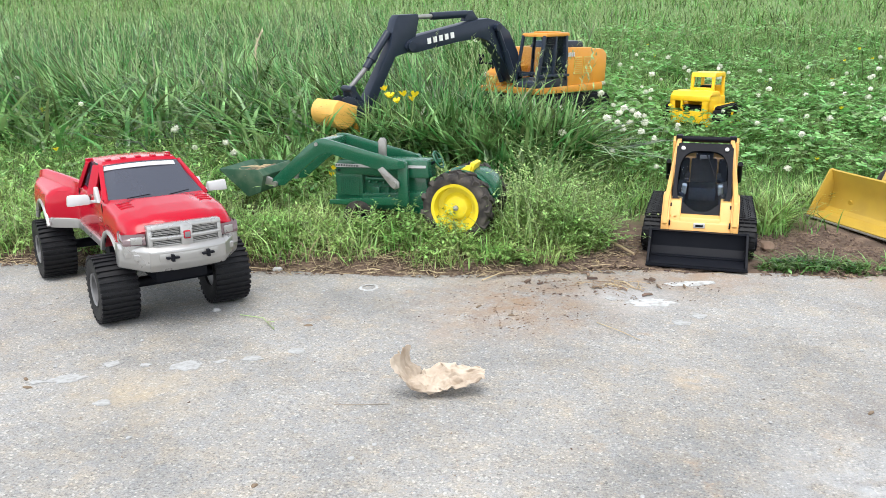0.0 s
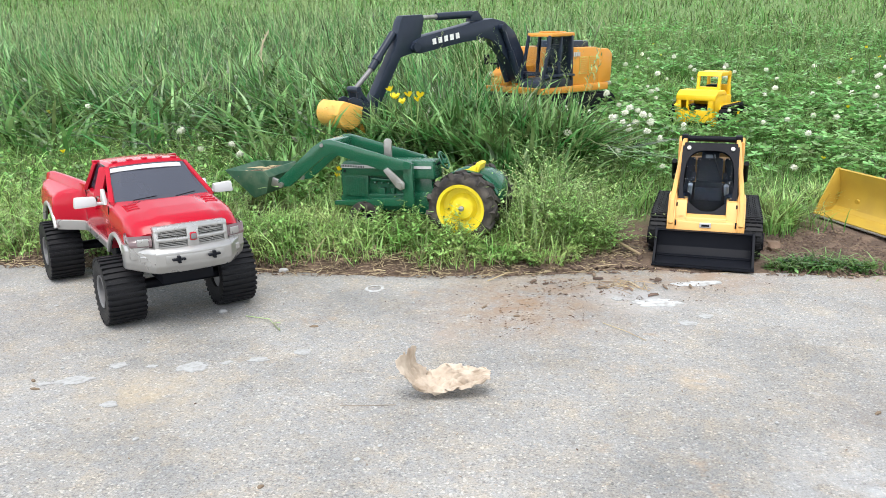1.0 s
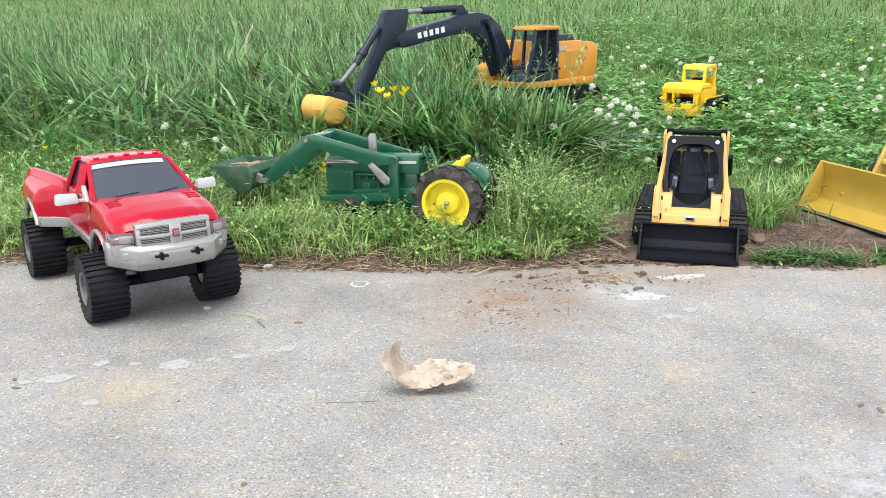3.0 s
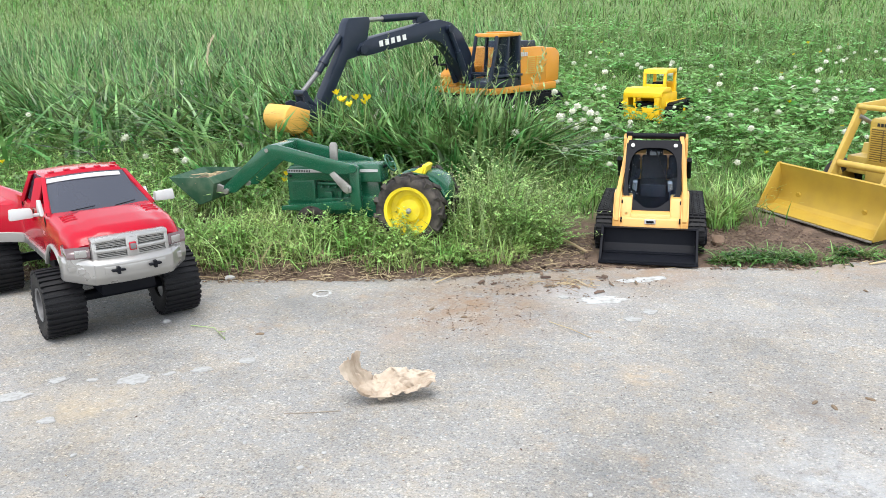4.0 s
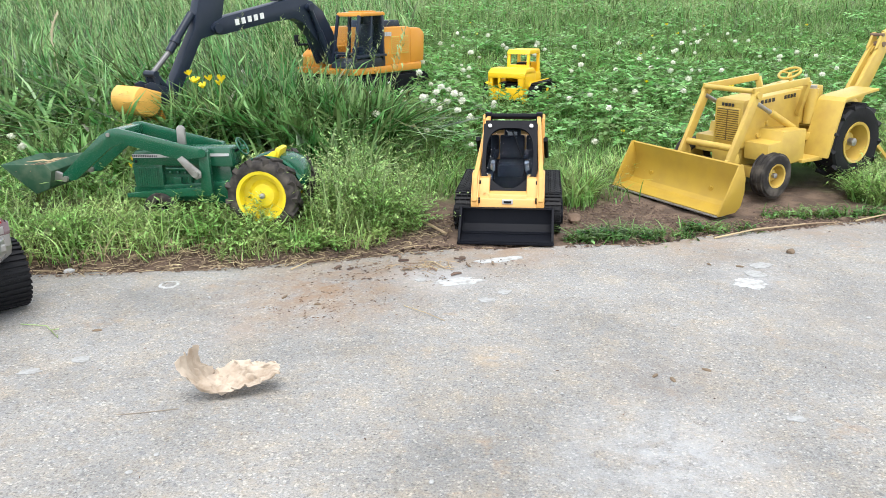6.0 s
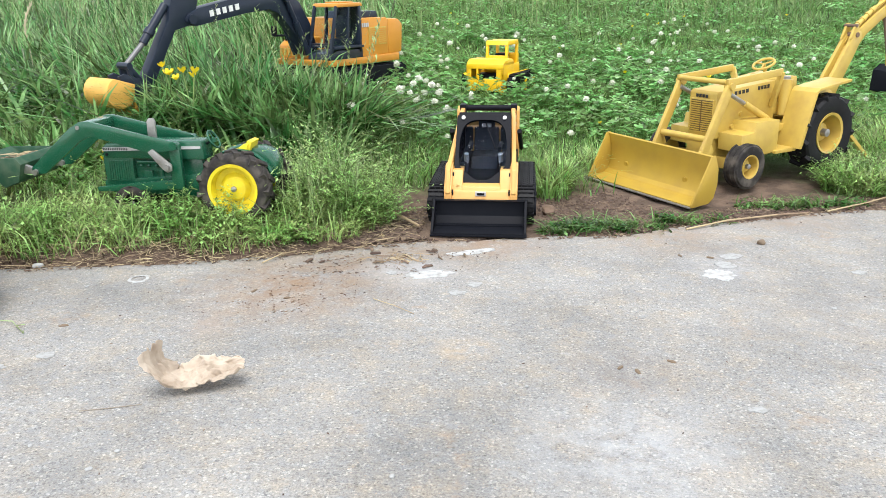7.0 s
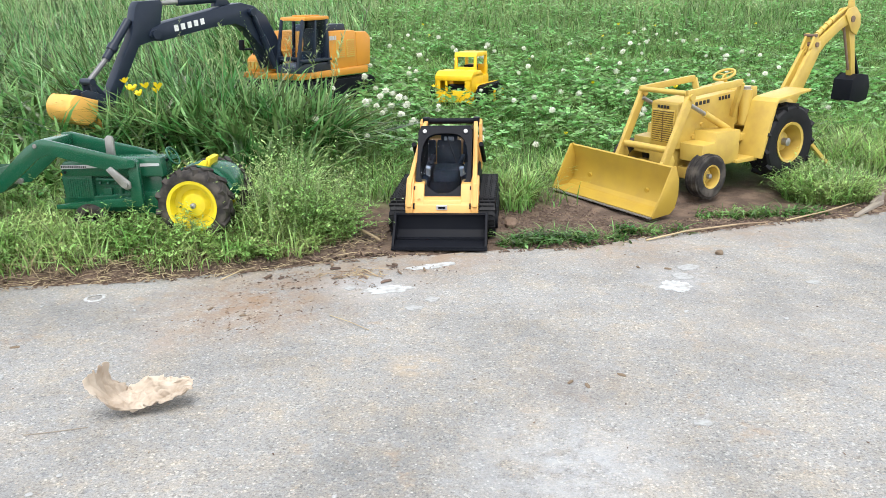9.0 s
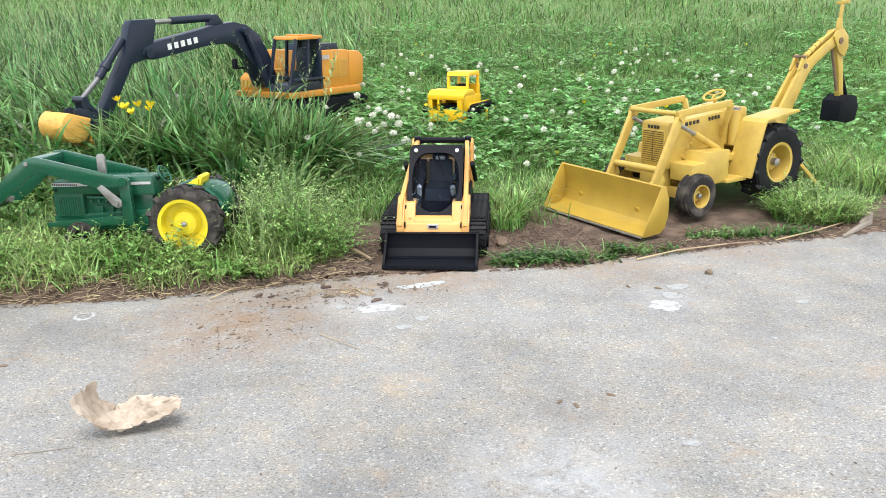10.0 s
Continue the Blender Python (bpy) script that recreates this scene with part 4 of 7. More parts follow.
# ---------------------------------------------------------------- green tractor with front loader
def farm_tractor():
    t = thing("toy_farm_tractor", (0.035, 1.075, 0.02), 177, "green toy farm tractor with front loader standing in weeds", "toy tractor")
    flip = Matrix.Rotation(math.pi, 4, "Z")
    w = wheel(t, (-0.006, 0.036, 0.050), 0.0468, 0.030, 0.033, RIM_YELLOW, DUSTY_RUBBER, 26, 0.0030, "chevron", 0.22, 0.11)
    share(w, t, Matrix.Translation((-0.006, -0.042, 0.049)) @ flip)
    f = wheel(t, (0.145, 0.028, 0.024), 0.024, 0.014, 0.013, BLACK, DUSTY_RUBBER, 0, 0.001, "bars", 0.3, 0.25)
    share(f, t, Matrix.Translation((0.145, -0.028, 0.024)) @ flip)
    bm = prism([(0.19, 0.036), (0.19, 0.052), (0.06, 0.062), (-0.02, 0.07), (-0.02, 0.035), (0.05, 0.03)], -0.015, 0.015, 0.003)
    tube((0.0, -0.034, 0.049), (0.0, 0.03, 0.049), 0.011, bm)
    tube((0.145, -0.026, 0.026), (0.145, 0.026, 0.026), 0.004, bm)
    part("chassis", bm, GREEN, t, "", True)
    # engine hood, grille and side details
    part("hood", prism([(0.187, 0.082), (0.187, 0.098), (0.182, 0.103), (0.12, 0.107), (0.045, 0.1085), (0.042, 0.082)], -0.0165, 0.0165, 0.004), GREEN, t, "", True)
    part("front_cowl", prism([(0.186, 0.047), (0.188, 0.084), (0.145, 0.084), (0.145, 0.047)], -0.0155, 0.0155, 0.002), GREEN, t, "", True)
    block = part("engine_block", prism([(0.146, 0.05), (0.146, 0.083), (0.05, 0.083), (0.046, 0.05)], -0.0085, 0.0085, 0.002), GREEN, t, "dark green engine block", True)
    for s in (-1, 1):
        bm = tube((0.140, s * 0.0115, 0.0775), (0.098, s * 0.0115, 0.0775), 0.0028, None, 12)
        for k in range(4):
            tube((0.136 - k * 0.011, s * 0.008, 0.0775), (0.136 - k * 0.011, s * 0.0115, 0.071), 0.0022, bm, 10)
        part("manifold", bm, GREEN, block, "", True)
        bm = box(0.120, 0.132, *sorted((s * 0.008, s * 0.0135)), 0.053, 0.066, 0.0015)
        tube((0.108, s * 0.0105, 0.052), (0.108, s * 0.0105, 0.067), 0.004, bm, 14)
        tube((0.098, s * 0.0085, 0.058), (0.098, s * 0.0125, 0.058), 0.0045, bm, 14)
        part("filter", bm, BLACK if s < 0 else GREEN, block, "", True)
    for s in (-1, 1):
        screen = part("side_screen", box(0.150, 0.182, s * 0.0158 - 0.0006, s * 0.0158 + 0.0006, 0.052, 0.080, 0.0003), GREEN, t, "ribbed side screen")
        for k in range(9):
            part("rib", box(0.152 + k * 0.0033, 0.1535 + k * 0.0033, s * 0.0168 - 0.0006, s * 0.0168 + 0.0006, 0.053, 0.079, 0), GREEN, screen)
        strip = part("trim_strip", prism([(0.186, 0.0925), (0.186, 0.0975), (0.047, 0.1010), (0.047, 0.0975)], s * 0.0170 - 0.0006, s * 0.0170 + 0.0006, 0), PALE, t, "silver trim strip with dark slots")
        for k in range(14):
            part("slot", box(0.150 + k * 0.0026, 0.1513 + k * 0.0026, s * 0.0177 - 0.0003, s * 0.0177 + 0.0003, 0.0938 + 0.0005, 0.0970, 0), BLACK, strip)
        part("cowl_bolt", tube((0.181, s * 0.015, 0.088), (0.181, s * 0.0178, 0.088), 0.002, None, 12), BLACK, t)
    bm = None
    for k in range(7):
        bm = box(0.1868, 0.1892, -0.0125, 0.0125, 0.053 + k * 0.0055, 0.0555 + k * 0.0055, 0.0005, bm)
    part("grille", bm, BLACK, t)
    part("platform", box(-0.005, 0.048, -0.022, 0.022, 0.058, 0.064, 0.001), GREEN, t, "", True)
    bm = ring((0.034, 0.0, 0.108), (-0.86, 0, 0.5), 0.0125, 0.0015)
    for a in range(3):
        c = Vector((0.034, 0, 0.108))
        tube(c, c + Vector((0.0058 * math.cos(a * 2.09), 0.0116 * math.sin(a * 2.09), 0.0100 * math.cos(a * 2.09))), 0.0009, bm, 8)
    wheel_ob = part("steering_wheel", bm, GREEN, t, "dark green steering wheel", True)
    part("steering_column", tube((0.050, 0, 0.098), (0.034, 0, 0.108), 0.0018), BLACK, wheel_ob)
    # seat and rear fenders
    bm = box(-0.018, 0.012, -0.015, 0.015, 0.087, 0.092, 0.002)
    prism([(-0.018, 0.088), (-0.0245, 0.1070), (-0.018, 0.1090), (-0.011, 0.092)], -0.015, 0.015, 0.0015, bm)
    for s in (-1, 1):
        prism([(-0.016, 0.088), (-0.020, 0.1055), (-0.014, 0.1050), (-0.006, 0.0995), (0.013, 0.0965), (0.016, 0.088)], s * 0.0160 - 0.0015, s * 0.0160 + 0.0015, 0.001, bm)
    part("seat", bm, RIM_YELLOW, t, "yellow moulded seat", True)
    part("seat_post", box(-0.014, 0.002, -0.007, 0.007, 0.064, 0.088, 0.001), BLACK, t)
    for s in (-1, 1):
        rings = []
        for i in range(17):
            a = radians(38 + 118 * i / 16)
            rings.append([(r * math.cos(a) - 0.004, s * y, 0.0475 + r * math.sin(a)) for r, y in
                          ((0.044, 0.008), (0.0490, 0.008), (0.0512, 0.0120), (0.0515, 0.0175), (0.0500, 0.0205), (0.0470, 0.0190), (0.0470, 0.0130))])
        part("rear_fender", loft(rings), GREEN, t, "", True)
    bm = prism([(0.020, 0.060), (0.018, 0.084), (0.006, 0.093), (-0.010, 0.098), (-0.030, 0.0985), (-0.046, 0.092), (-0.054, 0.078), (-0.054, 0.056)], -0.026, 0.008, 0.006)
    part("rear_housing", bm, GREEN, t, "", True)
    part("fuel_cap", tube((0.03, 0.008, 0.106), (0.03, 0.008, 0.111), 0.004), GREEN, t, "", True)
    # loader: posts, arms, silver lever, bucket
    for s in (-1, 1):
        y = s * 0.028
        bm = prism([(0.084, 0.045), (0.084, 0.106), (0.070, 0.106), (0.068, 0.045)], y - 0.004, y + 0.004, 0.0012)
        prism([(0.192, 0.040), (0.192, 0.046), (0.078, 0.058), (0.068, 0.058), (0.068, 0.045)], y - 0.003, y + 0.003, 0.001, bm)
        post = part("loader_frame", bm, GREEN, t, "", True)
        bm = tube((0.077, y - s * 0.003, 0.104), (0.077, y + s * 0.0075, 0.104), 0.0055)
        part("pivot_pin", bm, GREEN, post, "", True)
        part("pivot_pin", tube((0.108, y, 0.0985), (0.108, y + s * 0.0075, 0.0985), 0.003), GREEN, post, "", True)
        out = [(0.072, 0.108), (0.072, 0.0985), (0.11, 0.094), (0.19, 0.1155), (0.206, 0.109), (0.262, 0.064), (0.282, 0.062), (0.284, 0.070), (0.221, 0.125), (0.205, 0.1345), (0.193, 0.1355)]
        arm = part("lift_arm", prism(out, y + s * 0.0045 - 0.0028, y + s * 0.0045 + 0.0028, 0.0012), GREEN, t, "", True)
        bm = tube((0.207, y + s * 0.006, 0.127), (0.207, y + s * 0.009, 0.127), 0.0028, None, 12)
        part("arm_bolt", bm, STEEL, arm, "", True)
    part("arm_bridge", box(0.190, 0.208, -0.030, 0.030, 0.118, 0.1335, 0.002), GREEN, t, "", True)
    lev = part("control_lever", prism([(0.111, 0.096), (0.104, 0.1005), (0.079, 0.0795), (0.079, 0.0715), (0.086, 0.069), (0.092, 0.073)], 0.0365, 0.0395, 0.001), STEEL, t, "dull steel lever", True)
    part("lever_pin", tube((0.086, 0.036, 0.0765), (0.086, 0.043, 0.0765), 0.0042, None, 18), STEEL, lev, "", True)
    part("upright_lever", prism([(0.117, 0.112), (0.117, 0.134), (0.1145, 0.138), (0.108, 0.138), (0.1055, 0.134), (0.1055, 0.112)], 0.016, 0.021, 0.0014), STEEL, t, "dull steel upright lever", True)
    outer = [(0.3005, 0.0865), (0.297, 0.0865), (0.290, 0.078), (0.296, 0.055), (0.312, 0.047), (0.316, 0.049), (0.300, 0.058), (0.2945, 0.077)]
    bucket = part("bucket", prism(outer, -0.046, 0.046, 0.0006), GREEN_WORN, t, "scuffed green scoop holding dry grass", True)
    for s in (-1, 1):
        part("bucket_side", prism([(0.364, 0.0855), (0.297, 0.087), (0.289, 0.078), (0.295, 0.054), (0.316, 0.046)], *sorted((s * 0.0455, s * 0.0475)), 0.0004), GREEN_WORN, bucket, "", True)
    part("bucket_floor", prism([(0.364, 0.0845), (0.362, 0.0862), (0.312, 0.0492), (0.316, 0.047)], -0.046, 0.046, 0.0004), GREEN_WORN, bucket, "", True)
    bm = None
    for s in (-1, 1):
        bm = beam((0.282, s * 0.0325, 0.066), (0.298, s * 0.0325, 0.072), 0.006, 0.012, 0.001)
        tube((0.276, s * 0.026, 0.066), (0.276, s * 0.04, 0.066), 0.004, bm, 12)
        part("bucket_hinge", bm, STEEL, t, "", True)


farm_tractor()


# ---------------------------------------------------------------- slate and amber excavator
def excavator():
    t = thing("toy_excavator", (-0.02, 1.883, 0.080), 238, "amber toy excavator with dark slate boom standing in long grass", "toy excavator")
    for s in (-1, 1):
        track_belt(-0.182, 0.115, 0.020, 0.072, *sorted((s * 0.058, s * 0.098)), 0.026, 0.0085, 0.002, BLACK, t)
        bm = None
        for x in (-0.12, -0.08, -0.04, 0.0, 0.04, 0.08):
            bm = tube((x, s * 0.096, 0.038), (x, s * 0.1005, 0.038), 0.012, bm, 16)
        part("track_roller", bm, BLACK, t, "", True)
    part("undercarriage", box(-0.1, 0.06, -0.058, 0.058, 0.04, 0.066, 0.004), BLACK, t, "", True)
    part("slew_ring", tube((-0.03, 0, 0.05), (-0.03, 0, 0.075), 0.055, None, 32), BLACK, t, "", True)
    part("deck", prism([(-0.158, 0.079), (0.072, 0.079), (0.074, 0.092), (-0.158, 0.096)], -0.079, 0.092, 0.003), AMBER, t, "", True)
    # engine house and counterweight
    part("engine_house", prism([(-0.125, 0.094), (-0.125, 0.171), (-0.118, 0.176), (-0.035, 0.176), (-0.031, 0.094)], -0.09, 0.088, 0.004), AMBER, t, "", True)
    part("counterweight", prism([(-0.172, 0.096), (-0.176, 0.16), (-0.16, 0.172), (-0.123, 0.173), (-0.123, 0.094)], -0.091, 0.089, 0.007), AMBER, t, "", True)
    part("rear_hood", prism([(-0.115, 0.174), (-0.11, 0.190), (-0.05, 0.190), (-0.036, 0.174)], -0.03, 0.066, 0.002), SLATE, t, "dark engine hood", True)
    for y in (0.0888,):
        for x0 in (-0.082, -0.115):
            vent = part("side_vent", box(x0, x0 + 0.026, y - 0.0008, y + 0.0008, 0.118, 0.156, 0.0003), FADED, t, "slotted vent panel")
            for k in range(8):
                part("vent_slat", box(x0 + 0.002, x0 + 0.024, y + 0.0004, y + 0.0016, 0.121 + k * 0.0043, 0.1232 + k * 0.0043, 0), AMBER, vent)
    letter_bars(t, (-0.034, 0.0892, 0.157), (-0.024, 0, 0), (0, 0, 1), 4, 0.009, PALE, "model_marking")
    part("tool_box", prism([(-0.03, 0.092), (-0.03, 0.136), (0.04, 0.132), (0.058, 0.12), (0.060, 0.092)], -0.077, -0.024, 0.004), AMBER, t, "", True)
    bm = None
    for k in range(4):
        bm = box(0.0575, 0.0612, -0.073 + k * 0.0125, -0.065 + k * 0.0125, 0.098, 0.114, 0.0006, bm)
    part("front_louvre", bm, FADED, t)
    bm = tube((0.045, -0.066, 0.115), (0.045, -0.068, 0.160), 0.0020, None, 8)
    tube((0.045, -0.068, 0.140), (0.050, -0.098, 0.139), 0.0024, bm, 8)
    box(0.046, 0.053, -0.106, -0.093, 0.137, 0.160, 0.002, bm)
    part("side_mirror", bm, BLACK, t, "black mirror on a rail", True)
    # cab
    y0, y1 = 0.021, 0.089
    part("cab_floor", prism([(-0.035, 0.093), (-0.035, 0.112), (0.045, 0.112), (0.066, 0.106), (0.068, 0.093)], y0, y1, 0.002), SLATE, t, "", True)
    for y in (y0 + 0.003, y1 - 0.003):
        bm = beam((0.064, y, 0.106), (0.042, y, 0.203), 0.006, 0.006)
        beam((0.014, y, 0.106), (0.006, y, 0.203), 0.007, 0.005, 0.0008, bm)
        beam((-0.028, y, 0.106), (-0.026, y, 0.203), 0.010, 0.006, 0.0008, bm)
        beam((0.060, y, 0.118), (-0.032, y, 0.118), 0.020, 0.005, 0.0008, bm)
        part("cab_pillar", bm, SLATE, t, "", True)
        part("side_window", frame_box([(0.06, y - 0.0006, 0.11), (-0.03, y - 0.0006, 0.11), (-0.03, y + 0.0006, 0.11), (0.06, y + 0.0006, 0.11)],
                                      [(0.041, y - 0.0006, 0.202), (-0.03, y - 0.0006, 0.202), (-0.03, y + 0.0006, 0.202), (0.041, y + 0.0006, 0.202)], 0), CLEAR, t, "clear cab window").visible_shadow = False
    part("front_window", frame_box([(0.0655, y0 + 0.005, 0.108), (0.0645, y0 + 0.005, 0.108), (0.0645, y1 - 0.005, 0.108), (0.0655, y1 - 0.005, 0.108)],
                                   [(0.0435, y0 + 0.005, 0.203), (0.0425, y0 + 0.005, 0.203), (0.0425, y1 - 0.005, 0.203), (0.0435, y1 - 0.005, 0.203)], 0), CLEAR, t, "clear windscreen").visible_shadow = False
    bm = beam((0.0605, y0, 0.125), (0.0605, y1, 0.125), 0.004, 0.004)
    box(-0.033, -0.029, y0, y1, 0.106, 0.202, 0.001, bm)
    part("cab_frame", bm, SLATE, t, "", True)
    roof = part("cab_roof", prism([(0.044, 0.2005), (0.041, 0.2085), (-0.034, 0.2095), (-0.037, 0.2015)], y0 - 0.002, y1 + 0.002, 0.003), AMBER, t, "", True)
    part("roof_hatch", box(-0.022, 0.02, 0.034, 0.076, 0.2085, 0.2118, 0.001), AMBER, roof, "", True)
    bm = box(-0.022, 0.016, 0.036, 0.074, 0.112, 0.135, 0.004)
    prism([(-0.012, 0.132), (-0.022, 0.182), (-0.012, 0.184), (0.0, 0.136)], 0.038, 0.072, 0.004, bm)
    part("operator_seat", bm, SLATE, t, "dark moulded seat", True)
    # boom, in the middle plane
    bw = 0.014
    boom_out = [(0.036, 0.098), (0.030, 0.115), (0.048, 0.168), (0.076, 0.212), (0.108, 0.2335), (0.142, 0.2405), (0.175, 0.237), (0.338, 0.2075), (0.365, 0.197),
                (0.372, 0.185), (0.362, 0.176), (0.345, 0.174), (0.225, 0.1935), (0.162, 0.199), (0.138, 0.191), (0.118, 0.172), (0.088, 0.142), (0.058, 0.1)]
    boom = part("boom", prism(boom_out, -bw, bw, 0.003), SLATE, t, "", True)
    letter_bars(boom, (0.314, bw + 0.0003, 0.1905), (-0.079, 0, 0.0125), (0.15, 0, 1), 5, 0.0112, WHITE_MARK, "lettering", 0.0007, 0.42)
    bm = prism([(0.205, 0.234), (0.198, 0.254), (0.182, 0.256), (0.165, 0.238)], -0.007, 0.007, 0.001)
    part("boom_lug", bm, SLATE, boom, "", True)
    cyl = part("stick_cylinder", tube((0.195, 0, 0.249), (0.292, 0, 0.2445), 0.0075), SLATE, t, "", True)
    part("piston_rod", tube((0.29, 0, 0.2445), (0.335, 0, 0.2425), 0.0045), STEEL, cyl, "steel piston rod", True)
    for s in (-1, 1):
        c = part("boom_cylinder", tube((0.064, s * 0.019, 0.104), (0.096, s * 0.019, 0.172), 0.007), SLATE, t, "", True)
        part("piston_rod", tube((0.096, s * 0.019, 0.172), (0.121, s * 0.019, 0.222), 0.0048), SLATE, c, "", True)
    part("boom_pin", tube((0.121, -0.026, 0.221), (0.121, 0.026, 0.221), 0.0075), SLATE, boom, "", True)
    part("boom_pivot", tube((0.358, -0.019, 0.187), (0.358, 0.019, 0.187), 0.009), SLATE, boom, "", True)
    stick_out = [(0.333, 0.240), (0.336, 0.249), (0.386, 0.247), (0.394, 0.236), (0.403, 0.206), (0.407, 0.188), (0.479, 0.074), (0.484, 0.060), (0.468, 0.055), (0.457, 0.066), (0.394, 0.168), (0.350, 0.178), (0.346, 0.190)]
    stick = part("stick", prism(stick_out, -0.011, 0.011, 0.0025), SLATE, t, "", True)
    bc = part("bucket_cylinder", tube((0.404, 0, 0.214), (0.460, 0, 0.148), 0.0075), SLATE, t, "", True)
    part("piston_rod", tube((0.460, 0, 0.148), (0.500, 0, 0.112), 0.0048), RIM_GREY, bc, "grey piston rod", True)
    part("collar", tube((0.440, 0, 0.1715), (0.447, 0, 0.163), 0.0098), SLATE, bc, "", True)
    bm = None
    for s in (-1, 1):
        bm = beam((0.502, s * 0.012, 0.112), (0.478, s * 0.012, 0.082), 0.005, 0.008, 0.001, bm)
        beam((0.502, s * 0.012, 0.112), (0.497, s * 0.012, 0.072), 0.005, 0.009, 0.001, bm)
    tube((0.502, -0.016, 0.112), (0.502, 0.016, 0.112), 0.006, bm)
    tube((0.474, -0.016, 0.062), (0.474, 0.016, 0.062), 0.006, bm)
    part("bucket_linkage", bm, SLATE, t, "", True)
    # bucket, curled so that its round back shows
    sh = []
    for i in range(15):
        a = radians(65 - 255 * i / 14)
        sh.append((0.538 + 0.028 * math.cos(a), 0.070 + 0.028 * math.sin(a)))
    bucket = part("bucket", prism(sh + [(0.508, 0.082)], -0.036, 0.036, 0.002), BUCKET_YELLOW, t, "", True)
    bm = None
    for k in range(5):
        y = -0.032 + k * 0.016
        bm = prism([(0.512, 0.052), (0.500, 0.026), (0.513, 0.040)], y - 0.004, y + 0.004, 0.0005, bm)
    part("bucket_tooth", bm, AMBER, bucket, "", True)
    bm = None
    for s in (-1, 1):
        bm = prism([(0.468, 0.058), (0.482, 0.087), (0.515, 0.100), (0.528, 0.096), (0.515, 0.070), (0.49, 0.056)], s * 0.016 - 0.002, s * 0.016 + 0.002, 0.001, bm)
    part("bucket_ear", bm, SLATE, bucket, "", True)


excavator()


# ---------------------------------------------------------------- faded yellow backhoe
def backhoe():
    t = thing("toy_backhoe", (0.876, 1.492, 0.010), 216.2, "faded yellow metal toy backhoe loader with wide front blade", "toy backhoe")
    flip = Matrix.Rotation(math.pi, 4, "Z")
    w = wheel(t, (0.003, 0.073, 0.071), 0.0615, 0.044, 0.033, FADED, RUBBER, 26, 0.0035, "chevron", 0.5, 0.2)
    share(w, t, Matrix.Translation((0.003, -0.073, 0.071)) @ flip)
    f = wheel(t, (0.187, 0.0745, 0.0345), 0.0345, 0.027, 0.0185, FADED, DUSTY_RUBBER, 0, 0.001, "bars", 0.4, 0.22)
    share(f, t, Matrix.Translation((0.190, -0.088, 0.040)) @ flip)
    bm = None
    for y in (-0.009, 0.0, 0.009):
        bm = lathe([(0.0330, y - 0.002), (0.0357, y - 0.0015), (0.0357, y + 0.0015), (0.0330, y + 0.002)], bm, 40)
    part("tyre_rib", bm, DUSTY_RUBBER, f, "", True)
    bm = beam((0.187, -0.07, 0.034), (0.187, 0.07, 0.034), 0.016, 0.018)
    tube((0.0, -0.06, 0.066), (0.0, 0.06, 0.066), 0.009, bm)
    prism([(0.215, 0.03), (0.215, 0.075), (-0.05, 0.08), (-0.06, 0.035), (0.1, 0.03)], -0.022, 0.022, 0.002, bm)
    part("chassis", bm, FADED, t, "", True)
    # engine, hood, grille
    part("hood", prism([(0.208, 0.072), (0.208, 0.1435), (0.204, 0.147), (0.070, 0.157), (0.066, 0.078)], -0.028, 0.028, 0.0015), FADED, t, "", True)
    gr = part("grille", box(0.2065, 0.2105, -0.0235, 0.0235, 0.080, 0.134, 0.0008), FADED, t, "", True)
    for k in range(14):
        for s in (-1, 1):
            part("grille_bar", box(0.2100, 0.2118, min(s * 0.0015, s * 0.022), max(s * 0.0015, s * 0.022), 0.083 + k * 0.0035, 0.0848 + k * 0.0035, 0), SCRATCHED, gr)
    # flat dark brown sheet: the shade between the grille bars put into colour
    part("grille_backing", box(0.2095, 0.2107, -0.022, 0.022, 0.082, 0.132, 0), material("painted_grille_shade", (0.12, 0.08, 0.03), 0.8), gr)
    letter_bars(t, (0.2112, -0.012, 0.1365), (0, 0.026, 0), (0, 0, 1), 4, 0.005, BLACK_MARK, "lettering", 0.0006)
    letter_bars(t, (0.168, 0.0283, 0.139), (-0.036, 0, 0.003), (0.08, 0, 1), 4, 0.006, BLACK_MARK, "lettering", 0.0005)
    letter_bars(t, (0.112, 0.0283, 0.1435), (-0.030, 0, 0.0025), (0.08, 0, 1), 4, 0.006, BLACK_MARK, "model_marking", 0.0005)
    for x, z in ((0.15, 0.108), (0.11, 0.098), (0.17, 0.09)):
        part("engine_bolt", tube((x, 0.027, z), (x, 0.0315, z), 0.004, None, 14), FADED, t, "", True)
    part("dash", prism([(0.068, 0.10), (0.068, 0.158), (0.060, 0.164), (0.012, 0.160), (0.006, 0.10)], -0.030, 0.026, 0.002), FADED, t, "", True)
    bm = ring((0.068, 0.0, 0.181), (0.45, 0, 0.9), 0.0175, 0.0022, None, 32)
    for a in range(3):
        c = Vector((0.068, 0, 0.181))
        tube(c, c + Vector((0.016 * math.cos(a * 2.09 + 0.4), 0.018 * math.sin(a * 2.09 + 0.4), -0.007 * math.cos(a * 2.09 + 0.4))), 0.0013, bm, 8)
    sw = part("steering_wheel", bm, FADED, t, "", True)
    part("steering_column", tube((0.058, 0, 0.155), (0.068, 0, 0.181), 0.003), FADED, sw, "", True)
    part("filler_pot", tube((0.052, 0.035, 0.10), (0.052, 0.035, 0.158), 0.010, None, 20), FADED, t, "", True)
